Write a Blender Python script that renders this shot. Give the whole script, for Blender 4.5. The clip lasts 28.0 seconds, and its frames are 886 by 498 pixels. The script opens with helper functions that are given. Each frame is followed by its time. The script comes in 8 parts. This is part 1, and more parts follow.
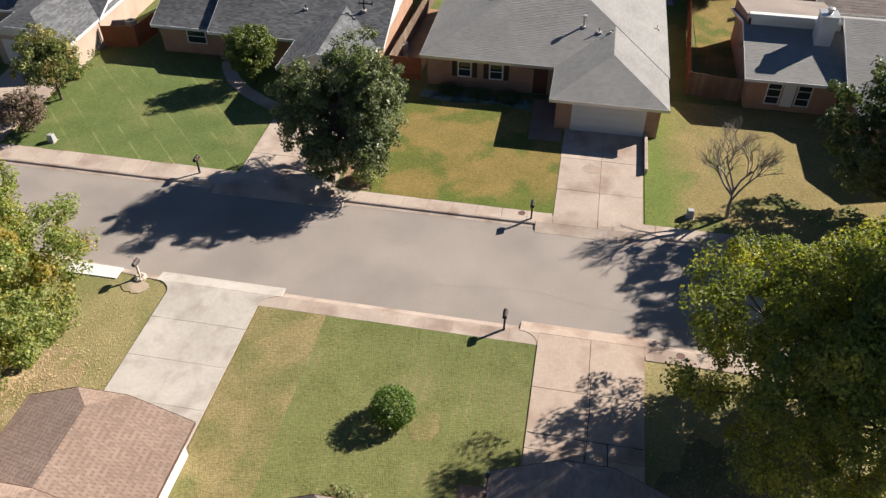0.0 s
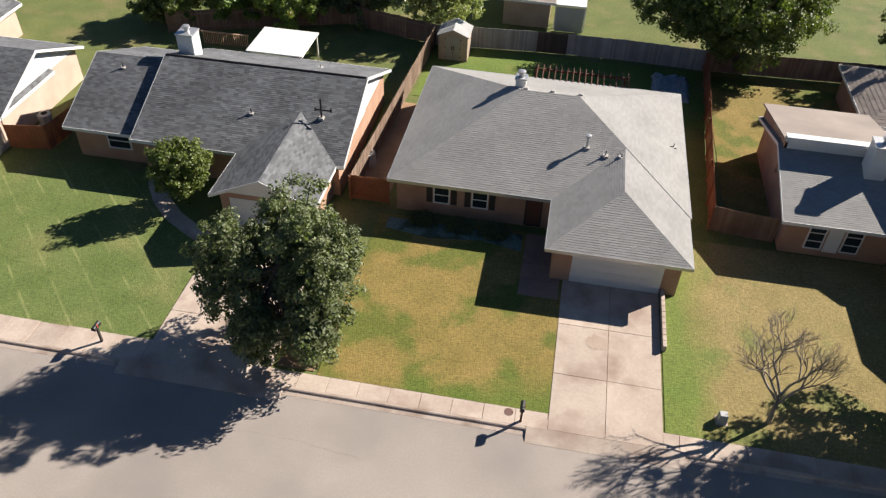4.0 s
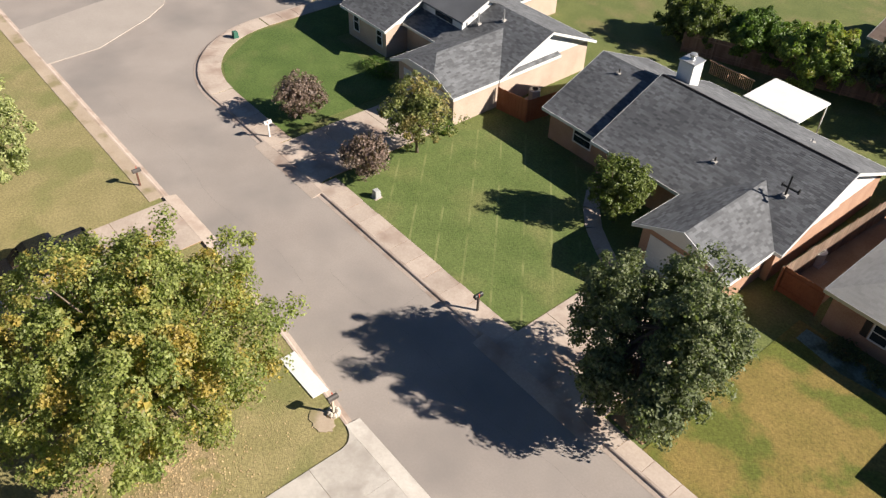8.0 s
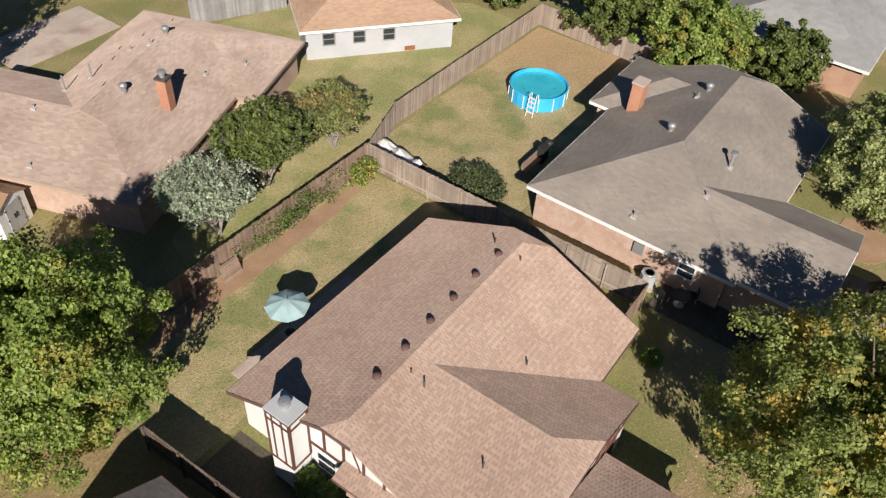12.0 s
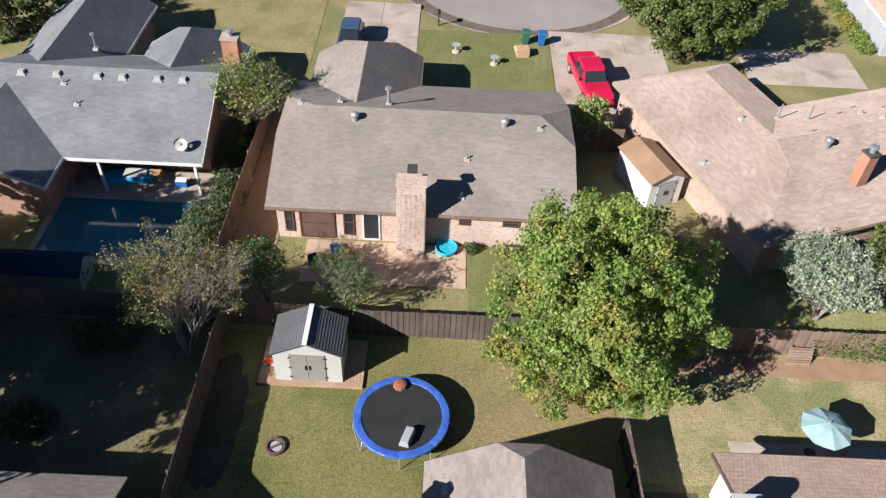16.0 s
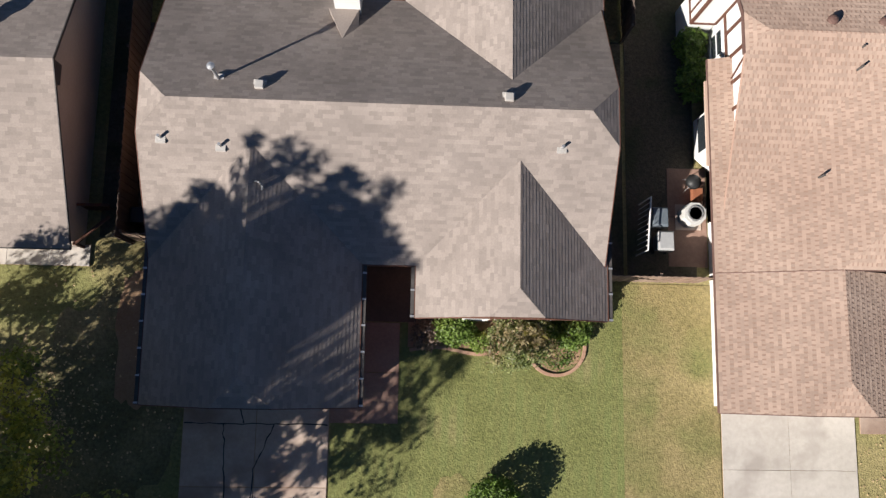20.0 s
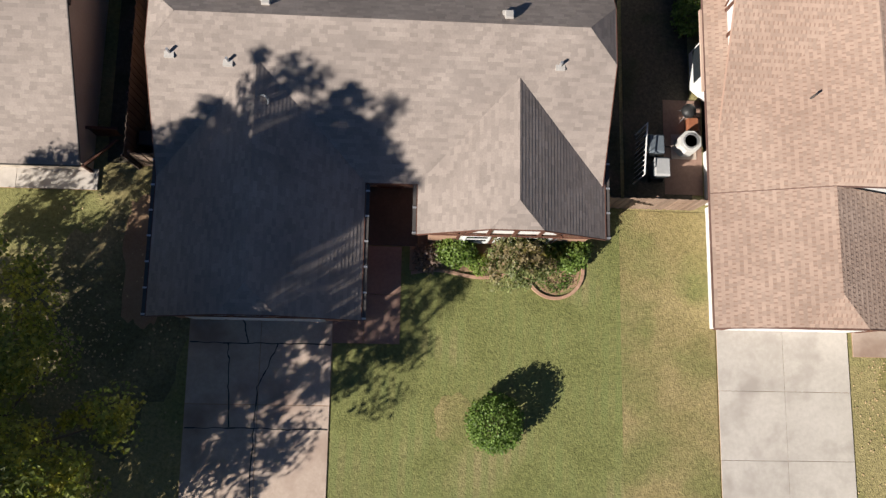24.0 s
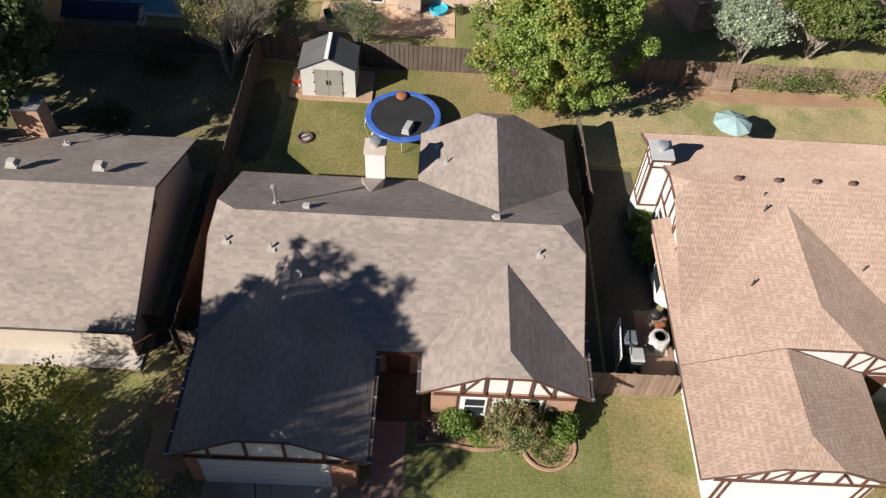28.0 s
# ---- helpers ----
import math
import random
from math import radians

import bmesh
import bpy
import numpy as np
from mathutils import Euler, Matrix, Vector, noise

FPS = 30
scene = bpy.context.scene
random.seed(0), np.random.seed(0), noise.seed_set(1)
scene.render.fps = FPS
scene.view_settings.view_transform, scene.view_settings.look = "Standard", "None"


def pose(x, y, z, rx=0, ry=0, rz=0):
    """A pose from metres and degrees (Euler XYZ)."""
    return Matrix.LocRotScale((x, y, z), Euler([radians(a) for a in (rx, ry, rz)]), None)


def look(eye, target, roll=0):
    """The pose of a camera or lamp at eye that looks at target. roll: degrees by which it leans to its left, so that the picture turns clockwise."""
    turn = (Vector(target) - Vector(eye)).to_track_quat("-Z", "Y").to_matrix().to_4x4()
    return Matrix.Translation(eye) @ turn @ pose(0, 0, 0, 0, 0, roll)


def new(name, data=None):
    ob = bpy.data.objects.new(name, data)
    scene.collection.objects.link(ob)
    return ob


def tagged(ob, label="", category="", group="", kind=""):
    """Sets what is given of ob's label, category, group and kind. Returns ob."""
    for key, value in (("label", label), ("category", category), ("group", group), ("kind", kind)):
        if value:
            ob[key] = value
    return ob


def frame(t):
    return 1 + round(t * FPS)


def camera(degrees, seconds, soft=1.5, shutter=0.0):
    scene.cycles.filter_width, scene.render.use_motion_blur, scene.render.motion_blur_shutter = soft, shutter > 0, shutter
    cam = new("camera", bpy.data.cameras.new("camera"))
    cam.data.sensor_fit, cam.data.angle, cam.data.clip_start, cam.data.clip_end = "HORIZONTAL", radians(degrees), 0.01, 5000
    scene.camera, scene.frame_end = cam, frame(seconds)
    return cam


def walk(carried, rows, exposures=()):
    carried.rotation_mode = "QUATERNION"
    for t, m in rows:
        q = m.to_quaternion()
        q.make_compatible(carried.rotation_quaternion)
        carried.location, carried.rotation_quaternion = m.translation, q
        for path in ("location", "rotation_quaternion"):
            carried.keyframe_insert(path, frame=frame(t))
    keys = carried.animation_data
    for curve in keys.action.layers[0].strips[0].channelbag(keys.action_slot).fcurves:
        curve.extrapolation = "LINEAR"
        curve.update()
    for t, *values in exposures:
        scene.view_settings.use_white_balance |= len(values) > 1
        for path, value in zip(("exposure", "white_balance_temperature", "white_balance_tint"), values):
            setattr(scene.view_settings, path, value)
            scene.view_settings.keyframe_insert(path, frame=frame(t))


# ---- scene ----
cam = camera(59.0, 28.0, soft=1.35)
PATH = [
    (0, (-0.145, 21.018, 29.604), (0.129, 19.555, 28.268), 0.1),
    (0.5, (-0.11, 19.816, 29.522), (0.162, 18.348, 28.191), 0.3),
    (1, (0.03, 18.419, 29.475), (0.297, 16.947, 28.147), 0.5),
    (1.5, (0.242, 16.859, 29.519), (0.5, 15.383, 28.193), 1.0),
    (2, (0.333, 15.137, 29.511), (0.592, 13.661, 28.187), 1.0),
    (2.5, (0.599, 13.227, 29.551), (0.855, 11.75, 28.227), 1.2),
    (3, (0.96, 11.299, 29.573), (1.21, 9.818, 28.251), 1.5),
    (3.5, (1.346, 9.222, 29.736), (1.589, 7.739, 28.415), 1.9),
    (5.5, (2.191, 4.764, 29.807), (2.423, 3.274, 28.493), 2.2),
    (6, (2.354, 4.76, 29.832), (2.621, 3.279, 28.514), 2.3),
    (6.5, (2.407, 4.813, 29.943), (2.915, 3.406, 28.616), 2.2),
    (7, (2.018, 4.52, 30.034), (2.768, 3.234, 28.699), 1.6),
    (7.5, (2.004, 4.499, 30.089), (2.955, 3.358, 28.75), 1.6),
    (8, (1.963, 4.757, 29.956), (3.089, 3.777, 28.624), 2.1),
    (8.5, (2.17, 5.164, 30.061), (3.424, 4.363, 28.725), 3.1),
    (9, (2.289, 5.448, 29.631), (3.648, 4.826, 28.303), 4.3),
    (9.5, (2.359, 5.348, 29.671), (3.79, 4.94, 28.334), 4.2),
    (10, (2.404, 5.583, 29.541), (3.875, 5.384, 28.201), 4.9),
    (10.5, (2.39, 5.641, 29.54), (3.87, 5.661, 28.195), 5.3),
    (11, (2.422, 5.496, 29.844), (3.867, 5.744, 28.484), 5.2),
    (11.5, (2.314, 5.221, 29.944), (3.679, 5.735, 28.575), 4.8),
    (12, (2.523, 5.224, 29.795), (3.739, 6.009, 28.415), 4.4),
    (12.5, (2.713, 5.129, 29.947), (3.72, 6.153, 28.555), 3.5),
    (13, (2.702, 5.222, 29.754), (3.471, 6.435, 28.361), 3.2),
    (13.5, (2.535, 5.506, 29.827), (3.049, 6.837, 28.425), 3.1),
    (15.5, (2.63, 5.549, 29.716), (2.632, 6.984, 28.323), 2.6),
    (16, (2.527, 5.509, 29.653), (2.541, 6.95, 28.267), 3.1),
    (16.5, (2.553, 5.52, 29.638), (2.571, 6.966, 28.257), 3.2),
    (17, (2.718, 5.574, 29.588), (2.735, 7.024, 28.211), 3.2),
    (17.5, (2.568, 5.495, 29.585), (2.599, 6.949, 28.213), 3.8),
    (18, (2.608, 5.374, 29.448), (2.644, 6.826, 28.073), 4.0),
    (18.5, (2.843, 5.34, 29.375), (2.885, 6.577, 27.804), 4.3),
    (19, (2.529, 5.465, 29.502), (2.608, 6.393, 27.732), 6.6),
    (19.5, (2.608, 5.454, 29.493), (2.695, 6.052, 27.587), 9.7),
    (20, (2.55, 5.285, 29.414), (2.651, 5.58, 27.439), 20.1),
    (20.5, (2.576, 5.254, 29.381), (2.676, 5.549, 27.405), 19.9),
    (22.5, (2.479, 4.605, 29.483), (2.586, 4.894, 27.507), 21.3),
    (23, (2.494, 4.005, 29.53), (2.6, 4.284, 27.553), 21.8),
    (23.5, (2.458, 2.964, 29.435), (2.566, 3.26, 27.46), 21.1),
    (24, (2.464, 2.031, 29.517), (2.571, 2.35, 27.545), 19.8),
    (24.5, (2.341, 1.102, 29.647), (2.455, 1.434, 27.679), 20.0),
    (25, (2.533, -0.196, 29.701), (2.634, 0.17, 27.738), 16.7),
    (25.5, (2.29, -1.378, 29.575), (2.41, -0.983, 27.618), 18.1),
    (26, (2.253, -2.647, 29.65), (2.374, -2.215, 27.701), 16.8),
    (26.5, (2.63, -4.101, 29.814), (2.721, -3.483, 27.914), 9.8),
    (27, (2.798, -5.389, 29.815), (2.871, -4.535, 28.008), 6.7),
    (27.5, (2.923, -6.744, 29.767), (2.977, -5.668, 28.082), 5.3),
    (28, (2.927, -8.133, 29.861), (2.971, -6.868, 28.312), 4.4),
]
EXPOSURES = [(0, 1.08, 6500, 10), (3, 1.15, 6500, 10), (6, 1.39, 6300, 10), (7, 1.2, 6500, 10), (8, 1.14, 6550, 10), (10, 0.88, 6600, 10), (11, 0.76, 6600, 11), (12, 0.66, 6380, 11), (13, 0.61, 6250, 11), (14.5, 0.8, 5950, 10), (16, 1.0, 5850, 10), (18, 1.02, 6000, 10), (20, 0.98, 6200, 10), (24, 0.92, 6350, 10), (28, 0.9, 6350, 10)]
walk(cam, [(t, look(eye, target, roll)) for t, eye, target, roll in PATH], EXPOSURES)

# ---- world and sun ----
SUN_WAY = Vector((0.79, 0.61, -0.60)).normalized()
world = bpy.data.worlds.new("world")
scene.world = world
world.use_nodes = True
wn = world.node_tree
sky = wn.nodes.new("ShaderNodeTexSky")
sky.sky_type, sky.sun_disc = "NISHITA", False
sky.sun_elevation = math.asin(-SUN_WAY.z)
sky.sun_rotation = math.atan2(-SUN_WAY.x, -SUN_WAY.y)
sky.air_density, sky.dust_density, sky.ozone_density = 1.0, 0.2, 7.0
wn.links.new(sky.outputs[0], wn.nodes["Background"].inputs[0])
wn.nodes["Background"].inputs[1].default_value = 0.031
sun_data = bpy.data.lights.new("sun", "SUN")
sun_data.energy, sun_data.angle, sun_data.color = 5.0, radians(0.53), (1.0, 0.92, 0.81)
sun = new("sun", sun_data)
sun.rotation_mode = "QUATERNION"
sun.rotation_quaternion = SUN_WAY.to_track_quat("-Z", "Y")


# ---- materials ----
def mat(name, a, b, rough=0.85, scale=(0.5, 8.0), bump=0.3, bump_scale=40.0, island=0.0, obj_random=0.0, metal=0.0,
        spread=(0.35, 0.65), c=None, c_scale=0.12, c_range=(0.5, 0.65), spec=0.3):
    """A surface that runs between two colours over a broad and a fine noise, with a third in wide stains."""
    m = bpy.data.materials.new(name)
    m.use_nodes = True
    nt = m.node_tree
    N, L = nt.nodes.new, nt.links.new
    bs = nt.nodes["Principled BSDF"]
    bs.inputs["Roughness"].default_value = rough
    bs.inputs["Metallic"].default_value = metal
    bs.inputs["Specular IOR Level"].default_value = spec
    co = N("ShaderNodeTexCoord")
    geo = N("ShaderNodeNewGeometry")
    pos = geo.outputs["Position"]
    n1 = N("ShaderNodeTexNoise")
    n1.inputs["Scale"].default_value, n1.inputs["Detail"].default_value = scale[0], 3
    n2 = N("ShaderNodeTexNoise")
    n2.inputs["Scale"].default_value, n2.inputs["Detail"].default_value = scale[1], 5
    n2.inputs["Roughness"].default_value = 0.7
    for n in (n1, n2):
        L(pos, n.inputs["Vector"])
    add = N("ShaderNodeMath")
    add.operation = "ADD"
    half = N("ShaderNodeMath")
    half.operation, half.inputs[1].default_value = "MULTIPLY", 0.5
    L(n1.outputs["Fac"], add.inputs[0])
    L(n2.outputs["Fac"], add.inputs[1])
    L(add.outputs[0], half.inputs[0])
    fac = half.outputs[0]
    ramp = N("ShaderNodeMapRange")
    ramp.inputs["From Min"].default_value, ramp.inputs["From Max"].default_value = spread
    L(fac, ramp.inputs["Value"])
    mix = N("ShaderNodeMix")
    mix.data_type = "RGBA"
    mix.inputs["A"].default_value, mix.inputs["B"].default_value = (*a, 1), (*b, 1)
    L(ramp.outputs[0], mix.inputs["Factor"])
    col = mix.outputs["Result"]
    if c:
        n3 = N("ShaderNodeTexNoise")
        n3.inputs["Scale"].default_value, n3.inputs["Detail"].default_value = c_scale, 4
        L(pos, n3.inputs["Vector"])
        r3 = N("ShaderNodeMapRange")
        r3.inputs["From Min"].default_value, r3.inputs["From Max"].default_value = c_range
        L(n3.outputs["Fac"], r3.inputs["Value"])
        mc = N("ShaderNodeMix")
        mc.data_type = "RGBA"
        mc.inputs["B"].default_value = (*c, 1)
        L(r3.outputs[0], mc.inputs["Factor"])
        L(col, mc.inputs["A"])
        col = mc.outputs["Result"]
    for amount, source in ((island, geo.outputs["Random Per Island"]), (obj_random, None)):
        if amount:
            if source is None:
                source = N("ShaderNodeObjectInfo").outputs["Random"]
            r = N("ShaderNodeMapRange")
            r.inputs["To Min"].default_value, r.inputs["To Max"].default_value = 1 - amount, 1 + amount
            L(source, r.inputs["Value"])
            hsv = N("ShaderNodeHueSaturation")
            L(r.outputs[0], hsv.inputs["Value"])
            L(col, hsv.inputs["Color"])
            col = hsv.outputs[0]
    L(col, bs.inputs["Base Color"])
    if bump:
        nb = N("ShaderNodeTexNoise")
        nb.inputs["Scale"].default_value, nb.inputs["Detail"].default_value = bump_scale, 4
        L(pos, nb.inputs["Vector"])
        bm_ = N("ShaderNodeBump")
        bm_.inputs["Strength"].default_value, bm_.inputs["Distance"].default_value = bump, 0.02
        L(nb.outputs["Fac"], bm_.inputs["Height"])
        L(bm_.outputs[0], bs.inputs["Normal"])
    return m


def leaf_mat(name, a, b, c=None, share=0.32, gain=(1.5, 1.75, 0.7)):
    m = mat(name, a, b, 0.45, (0.35, 2.5), 0, island=0.45, c=c, c_scale=0.6, c_range=(0.52, 0.62))
    nt = m.node_tree
    bs = nt.nodes["Principled BSDF"]
    tr = nt.nodes.new("ShaderNodeBsdfTranslucent")
    mx = nt.nodes.new("ShaderNodeMixShader")
    mx.inputs[0].default_value = share
    warm = nt.nodes.new("ShaderNodeMix")
    warm.data_type, warm.blend_type = "RGBA", "MULTIPLY"
    warm.inputs[0].default_value = 1.0
    warm.inputs[7].default_value = (*gain, 1)
    nt.links.new(bs.inputs["Base Color"].links[0].from_socket, warm.inputs[6])
    nt.links.new(warm.outputs[2], tr.inputs[0])
    nt.links.new(bs.outputs[0], mx.inputs[1])
    nt.links.new(tr.outputs[0], mx.inputs[2])
    nt.links.new(mx.outputs[0], nt.nodes["Material Output"].inputs[0])
    return m


def grass_mat(name, a, b, c, patch=(0.5, 0.62), patch_scale=0.3, stripe=None, fade=None):
    """Mown grass: tufts over a broad drift of colour, dry patches, and mower lines where given (turn, pitch, colour)."""
    m = mat(name, a, b, 0.95, (0.5, 11), 0, spread=(0.36, 0.64), c=c, c_scale=patch_scale, c_range=patch)
    nt = m.node_tree
    N, L = nt.nodes.new, nt.links.new
    bs = nt.nodes["Principled BSDF"]
    col = bs.inputs["Base Color"].links[0].from_socket
    geo = N("ShaderNodeNewGeometry")
    fine = N("ShaderNodeTexNoise")
    fine.inputs["Scale"].default_value, fine.inputs["Detail"].default_value, fine.inputs["Roughness"].default_value = 7.0, 6, 0.75
    L(geo.outputs["Position"], fine.inputs["Vector"])
    r = N("ShaderNodeMapRange")
    r.inputs["From Min"].default_value, r.inputs["From Max"].default_value = 0.3, 0.7
    r.inputs["To Min"].default_value, r.inputs["To Max"].default_value = 0.6, 1.4
    L(fine.outputs["Fac"], r.inputs["Value"])
    hsv = N("ShaderNodeHueSaturation")
    L(r.outputs[0], hsv.inputs["Value"])
    L(col, hsv.inputs["Color"])
    col = hsv.outputs[0]
    if fade:
        fx, fy, lo, hi, tint = fade
        dot = N("ShaderNodeVectorMath")
        dot.operation = "DOT_PRODUCT"
        dot.inputs[1].default_value = (fx, fy, 0)
        L(geo.outputs["Position"], dot.inputs[0])
        dn = N("ShaderNodeTexNoise")
        dn.inputs["Scale"].default_value, dn.inputs["Detail"].default_value = 0.35, 5
        L(geo.outputs["Position"], dn.inputs["Vector"])
        ma = N("ShaderNodeMath")
        ma.operation, ma.inputs[1].default_value = "MULTIPLY_ADD", (hi - lo) * 1.6
        L(dn.outputs["Fac"], ma.inputs[0])
        L(dot.outputs["Value"], ma.inputs[2])
        fr = N("ShaderNodeMapRange")
        fr.inputs["From Min"].default_value, fr.inputs["From Max"].default_value = lo + (hi - lo) * 0.8, hi + (hi - lo) * 0.8
        fr.inputs["To Max"].default_value = 0.8
        L(ma.outputs[0], fr.inputs["Value"])
        fm = N("ShaderNodeMix")
        fm.data_type = "RGBA"
        tn = N("ShaderNodeHueSaturation")
        tn.inputs["Color"].default_value = (*tint, 1)
        L(r.outputs[0], tn.inputs["Value"])
        L(fr.outputs[0], fm.inputs["Factor"])
        L(col, fm.inputs["A"])
        L(tn.outputs[0], fm.inputs["B"])
        col = fm.outputs["Result"]
    if stripe:
        turn, pitch, tint, thin = stripe
        mp = N("ShaderNodeMapping")
        mp.inputs["Rotation"].default_value = (0, 0, radians(turn))
        L(geo.outputs["Position"], mp.inputs["Vector"])
        wv = N("ShaderNodeTexWave")
        wv.inputs["Scale"].default_value = 0.314 / pitch
        wv.inputs["Distortion"].default_value, wv.inputs["Detail"].default_value, wv.inputs["Detail Scale"].default_value = 0.35, 2, 0.6
        L(mp.outputs[0], wv.inputs["Vector"])
        th = N("ShaderNodeMapRange")
        th.inputs["From Min"].default_value, th.inputs["From Max"].default_value = thin
        th.inputs["To Max"].default_value = 0.55
        L(wv.outputs["Fac"], th.inputs["Value"])
        brk = N("ShaderNodeTexNoise")
        brk.inputs["Scale"].default_value = 0.5
        L(geo.outputs["Position"], brk.inputs["Vector"])
        br = N("ShaderNodeMapRange")
        br.inputs["From Min"].default_value, br.inputs["From Max"].default_value = 0.4, 0.6
        L(brk.outputs["Fac"], br.inputs["Value"])
        mu = N("ShaderNodeMath")
        mu.operation = "MULTIPLY"
        L(th.outputs[0], mu.inputs[0])
        L(br.outputs[0], mu.inputs[1])
        mx = N("ShaderNodeMix")
        mx.data_type = "RGBA"
        mx.inputs["B"].default_value = (*tint, 1)
        L(mu.outputs[0], mx.inputs["Factor"])
        L(col, mx.inputs["A"])
        col = mx.outputs["Result"]
    L(col, bs.inputs["Base Color"])
    nb = N("ShaderNodeTexNoise")
    nb.inputs["Scale"].default_value, nb.inputs["Detail"].default_value = 16.0, 5
    L(geo.outputs["Position"], nb.inputs["Vector"])
    bump = N("ShaderNodeBump")
    bump.inputs["Strength"].default_value, bump.inputs["Distance"].default_value = 0.7, 0.05
    L(nb.outputs["Fac"], bump.inputs["Height"])
    L(bump.outputs[0], bs.inputs["Normal"])
    return m


M_GRASS = grass_mat("lawn_grass", (0.125, 0.133, 0.042), (0.185, 0.185, 0.068), (0.215, 0.185, 0.085), (0.52, 0.72), 0.25, (2, 0.55, (0.14, 0.165, 0.055), (0.3, 0.7)), fade=(-0.2, -1, 0.5, 5.0, (0.105, 0.125, 0.036)))
M_GREEN = grass_mat("green_lawn", (0.090, 0.115, 0.033), (0.14, 0.155, 0.05), (0.175, 0.155, 0.066), (0.52, 0.7), 0.3)
M_LINES = grass_mat("green_lawn_with_mower_lines", (0.085, 0.120, 0.030), (0.126, 0.158, 0.048), (0.158, 0.166, 0.058), (0.5, 0.7), 0.3, (-45, 1.65, (0.235, 0.245, 0.095), (0.975, 0.995)))
M_PATCHY = grass_mat("patchy_brown_lawn", (0.158, 0.127, 0.032), (0.245, 0.172, 0.056), (0.105, 0.118, 0.022), (0.50, 0.60), 0.33, fade=(-0.28, 1, -18.8, -16.6, (0.080, 0.125, 0.018)))
M_BACK = grass_mat("half_dry_back_lawn", (0.15, 0.138, 0.046), (0.225, 0.192, 0.078), (0.125, 0.128, 0.038), (0.47, 0.6), 0.25, fade=(1, 0.25, 8.5, 14.0, (0.27, 0.195, 0.10)))
M_VERDANT = grass_mat("bright_green_lawn", (0.090, 0.140, 0.024), (0.140, 0.185, 0.040), (0.17, 0.165, 0.05), (0.55, 0.72), 0.3)
M_DRYLAWN = grass_mat("faded_straw_lawn", (0.21, 0.175, 0.075), (0.30, 0.24, 0.115), (0.17, 0.165, 0.06), (0.52, 0.66), 0.3)
M_STRAW = grass_mat("straw_lawn", (0.19, 0.150, 0.056), (0.26, 0.20, 0.085), (0.15, 0.155, 0.05), (0.54, 0.68), 0.35, fade=(1, 0.04, -9.3, -7.3, (0.105, 0.160, 0.026)))
M_DRY = grass_mat("dry_lawn", (0.205, 0.178, 0.076), (0.29, 0.24, 0.116), (0.18, 0.175, 0.066), (0.47, 0.60), 0.22)
M_STRIP = grass_mat("tan_lawn_strip", (0.19, 0.157, 0.064), (0.275, 0.217, 0.105), (0.155, 0.152, 0.055), (0.47, 0.62), 0.3)
# Trodden ground, its colour darkened for the shade between house walls.
M_TRODSHADE = grass_mat("trodden_ground_with_shade", (0.070, 0.060, 0.044), (0.115, 0.096, 0.07), (0.06, 0.06, 0.034), (0.5, 0.65), 0.5)
M_STAIN = mat("oil_stained_concrete", (0.30, 0.225, 0.18), (0.38, 0.30, 0.245), 0.8, (1.5, 9), 0.2, 40)
M_CORNER = grass_mat("dark_green_lawn", (0.062, 0.100, 0.022), (0.100, 0.142, 0.036), (0.12, 0.14, 0.045), (0.52, 0.7), 0.3)
M_BLEACHED = grass_mat("bleached_lawn", (0.27, 0.235, 0.105), (0.37, 0.32, 0.165), (0.235, 0.235, 0.095), (0.46, 0.6), 0.3)
M_YARD = grass_mat("pale_dry_yard", (0.275, 0.225, 0.112), (0.39, 0.312, 0.172), (0.195, 0.20, 0.08), (0.47, 0.62), 0.35, fade=(1, 0.2, 51.0, 55.5, (0.36, 0.245, 0.14)))
M_VERGE = mat("worn_sandy_verge", (0.33, 0.255, 0.19), (0.43, 0.345, 0.265), 0.95, (0.6, 9), 0.4, 40, c=(0.24, 0.20, 0.11), c_scale=0.5, c_range=(0.52, 0.64))
M_PATH = mat("reddish_brown_paving", (0.21, 0.13, 0.10), (0.31, 0.20, 0.155), 0.9, (0.8, 9), 0.3, 30, obj_random=0.1)
# Porch brick, its colour blackened to carry the recess's deep shade.
M_PORCHSHADE = mat("shade_dark_porch_brick", (0.075, 0.055, 0.045), (0.11, 0.08, 0.065), 0.9, (0.8, 9), 0.3, 30)
# Thin turf, painted darker to deepen the shade along the fence.
M_DIMSHADE = grass_mat("fence_shade_turf", (0.075, 0.068, 0.034), (0.12, 0.10, 0.055), (0.10, 0.068, 0.045), (0.5, 0.64), 0.4)
# Thin turf whose colour is toned down for the shade under trees.
M_SHADY = grass_mat("tree_shade_turf", (0.115, 0.105, 0.05), (0.18, 0.155, 0.08), (0.23, 0.19, 0.10), (0.52, 0.66), 0.25)
M_TANW = mat("tan_wood_siding", (0.27, 0.205, 0.155), (0.36, 0.28, 0.22), 0.85, (0.8, 9), 0.2, 30)
M_DIRT = mat("bare_soil", (0.25, 0.15, 0.09), (0.36, 0.24, 0.15), 0.95, (0.8, 12), 0.6, 40)
M_ROAD = mat("asphalt", (0.265, 0.228, 0.205), (0.325, 0.283, 0.255), 0.9, (0.25, 9), 0.4, 70, c=(0.22, 0.195, 0.18), c_scale=0.15, c_range=(0.45, 0.7))
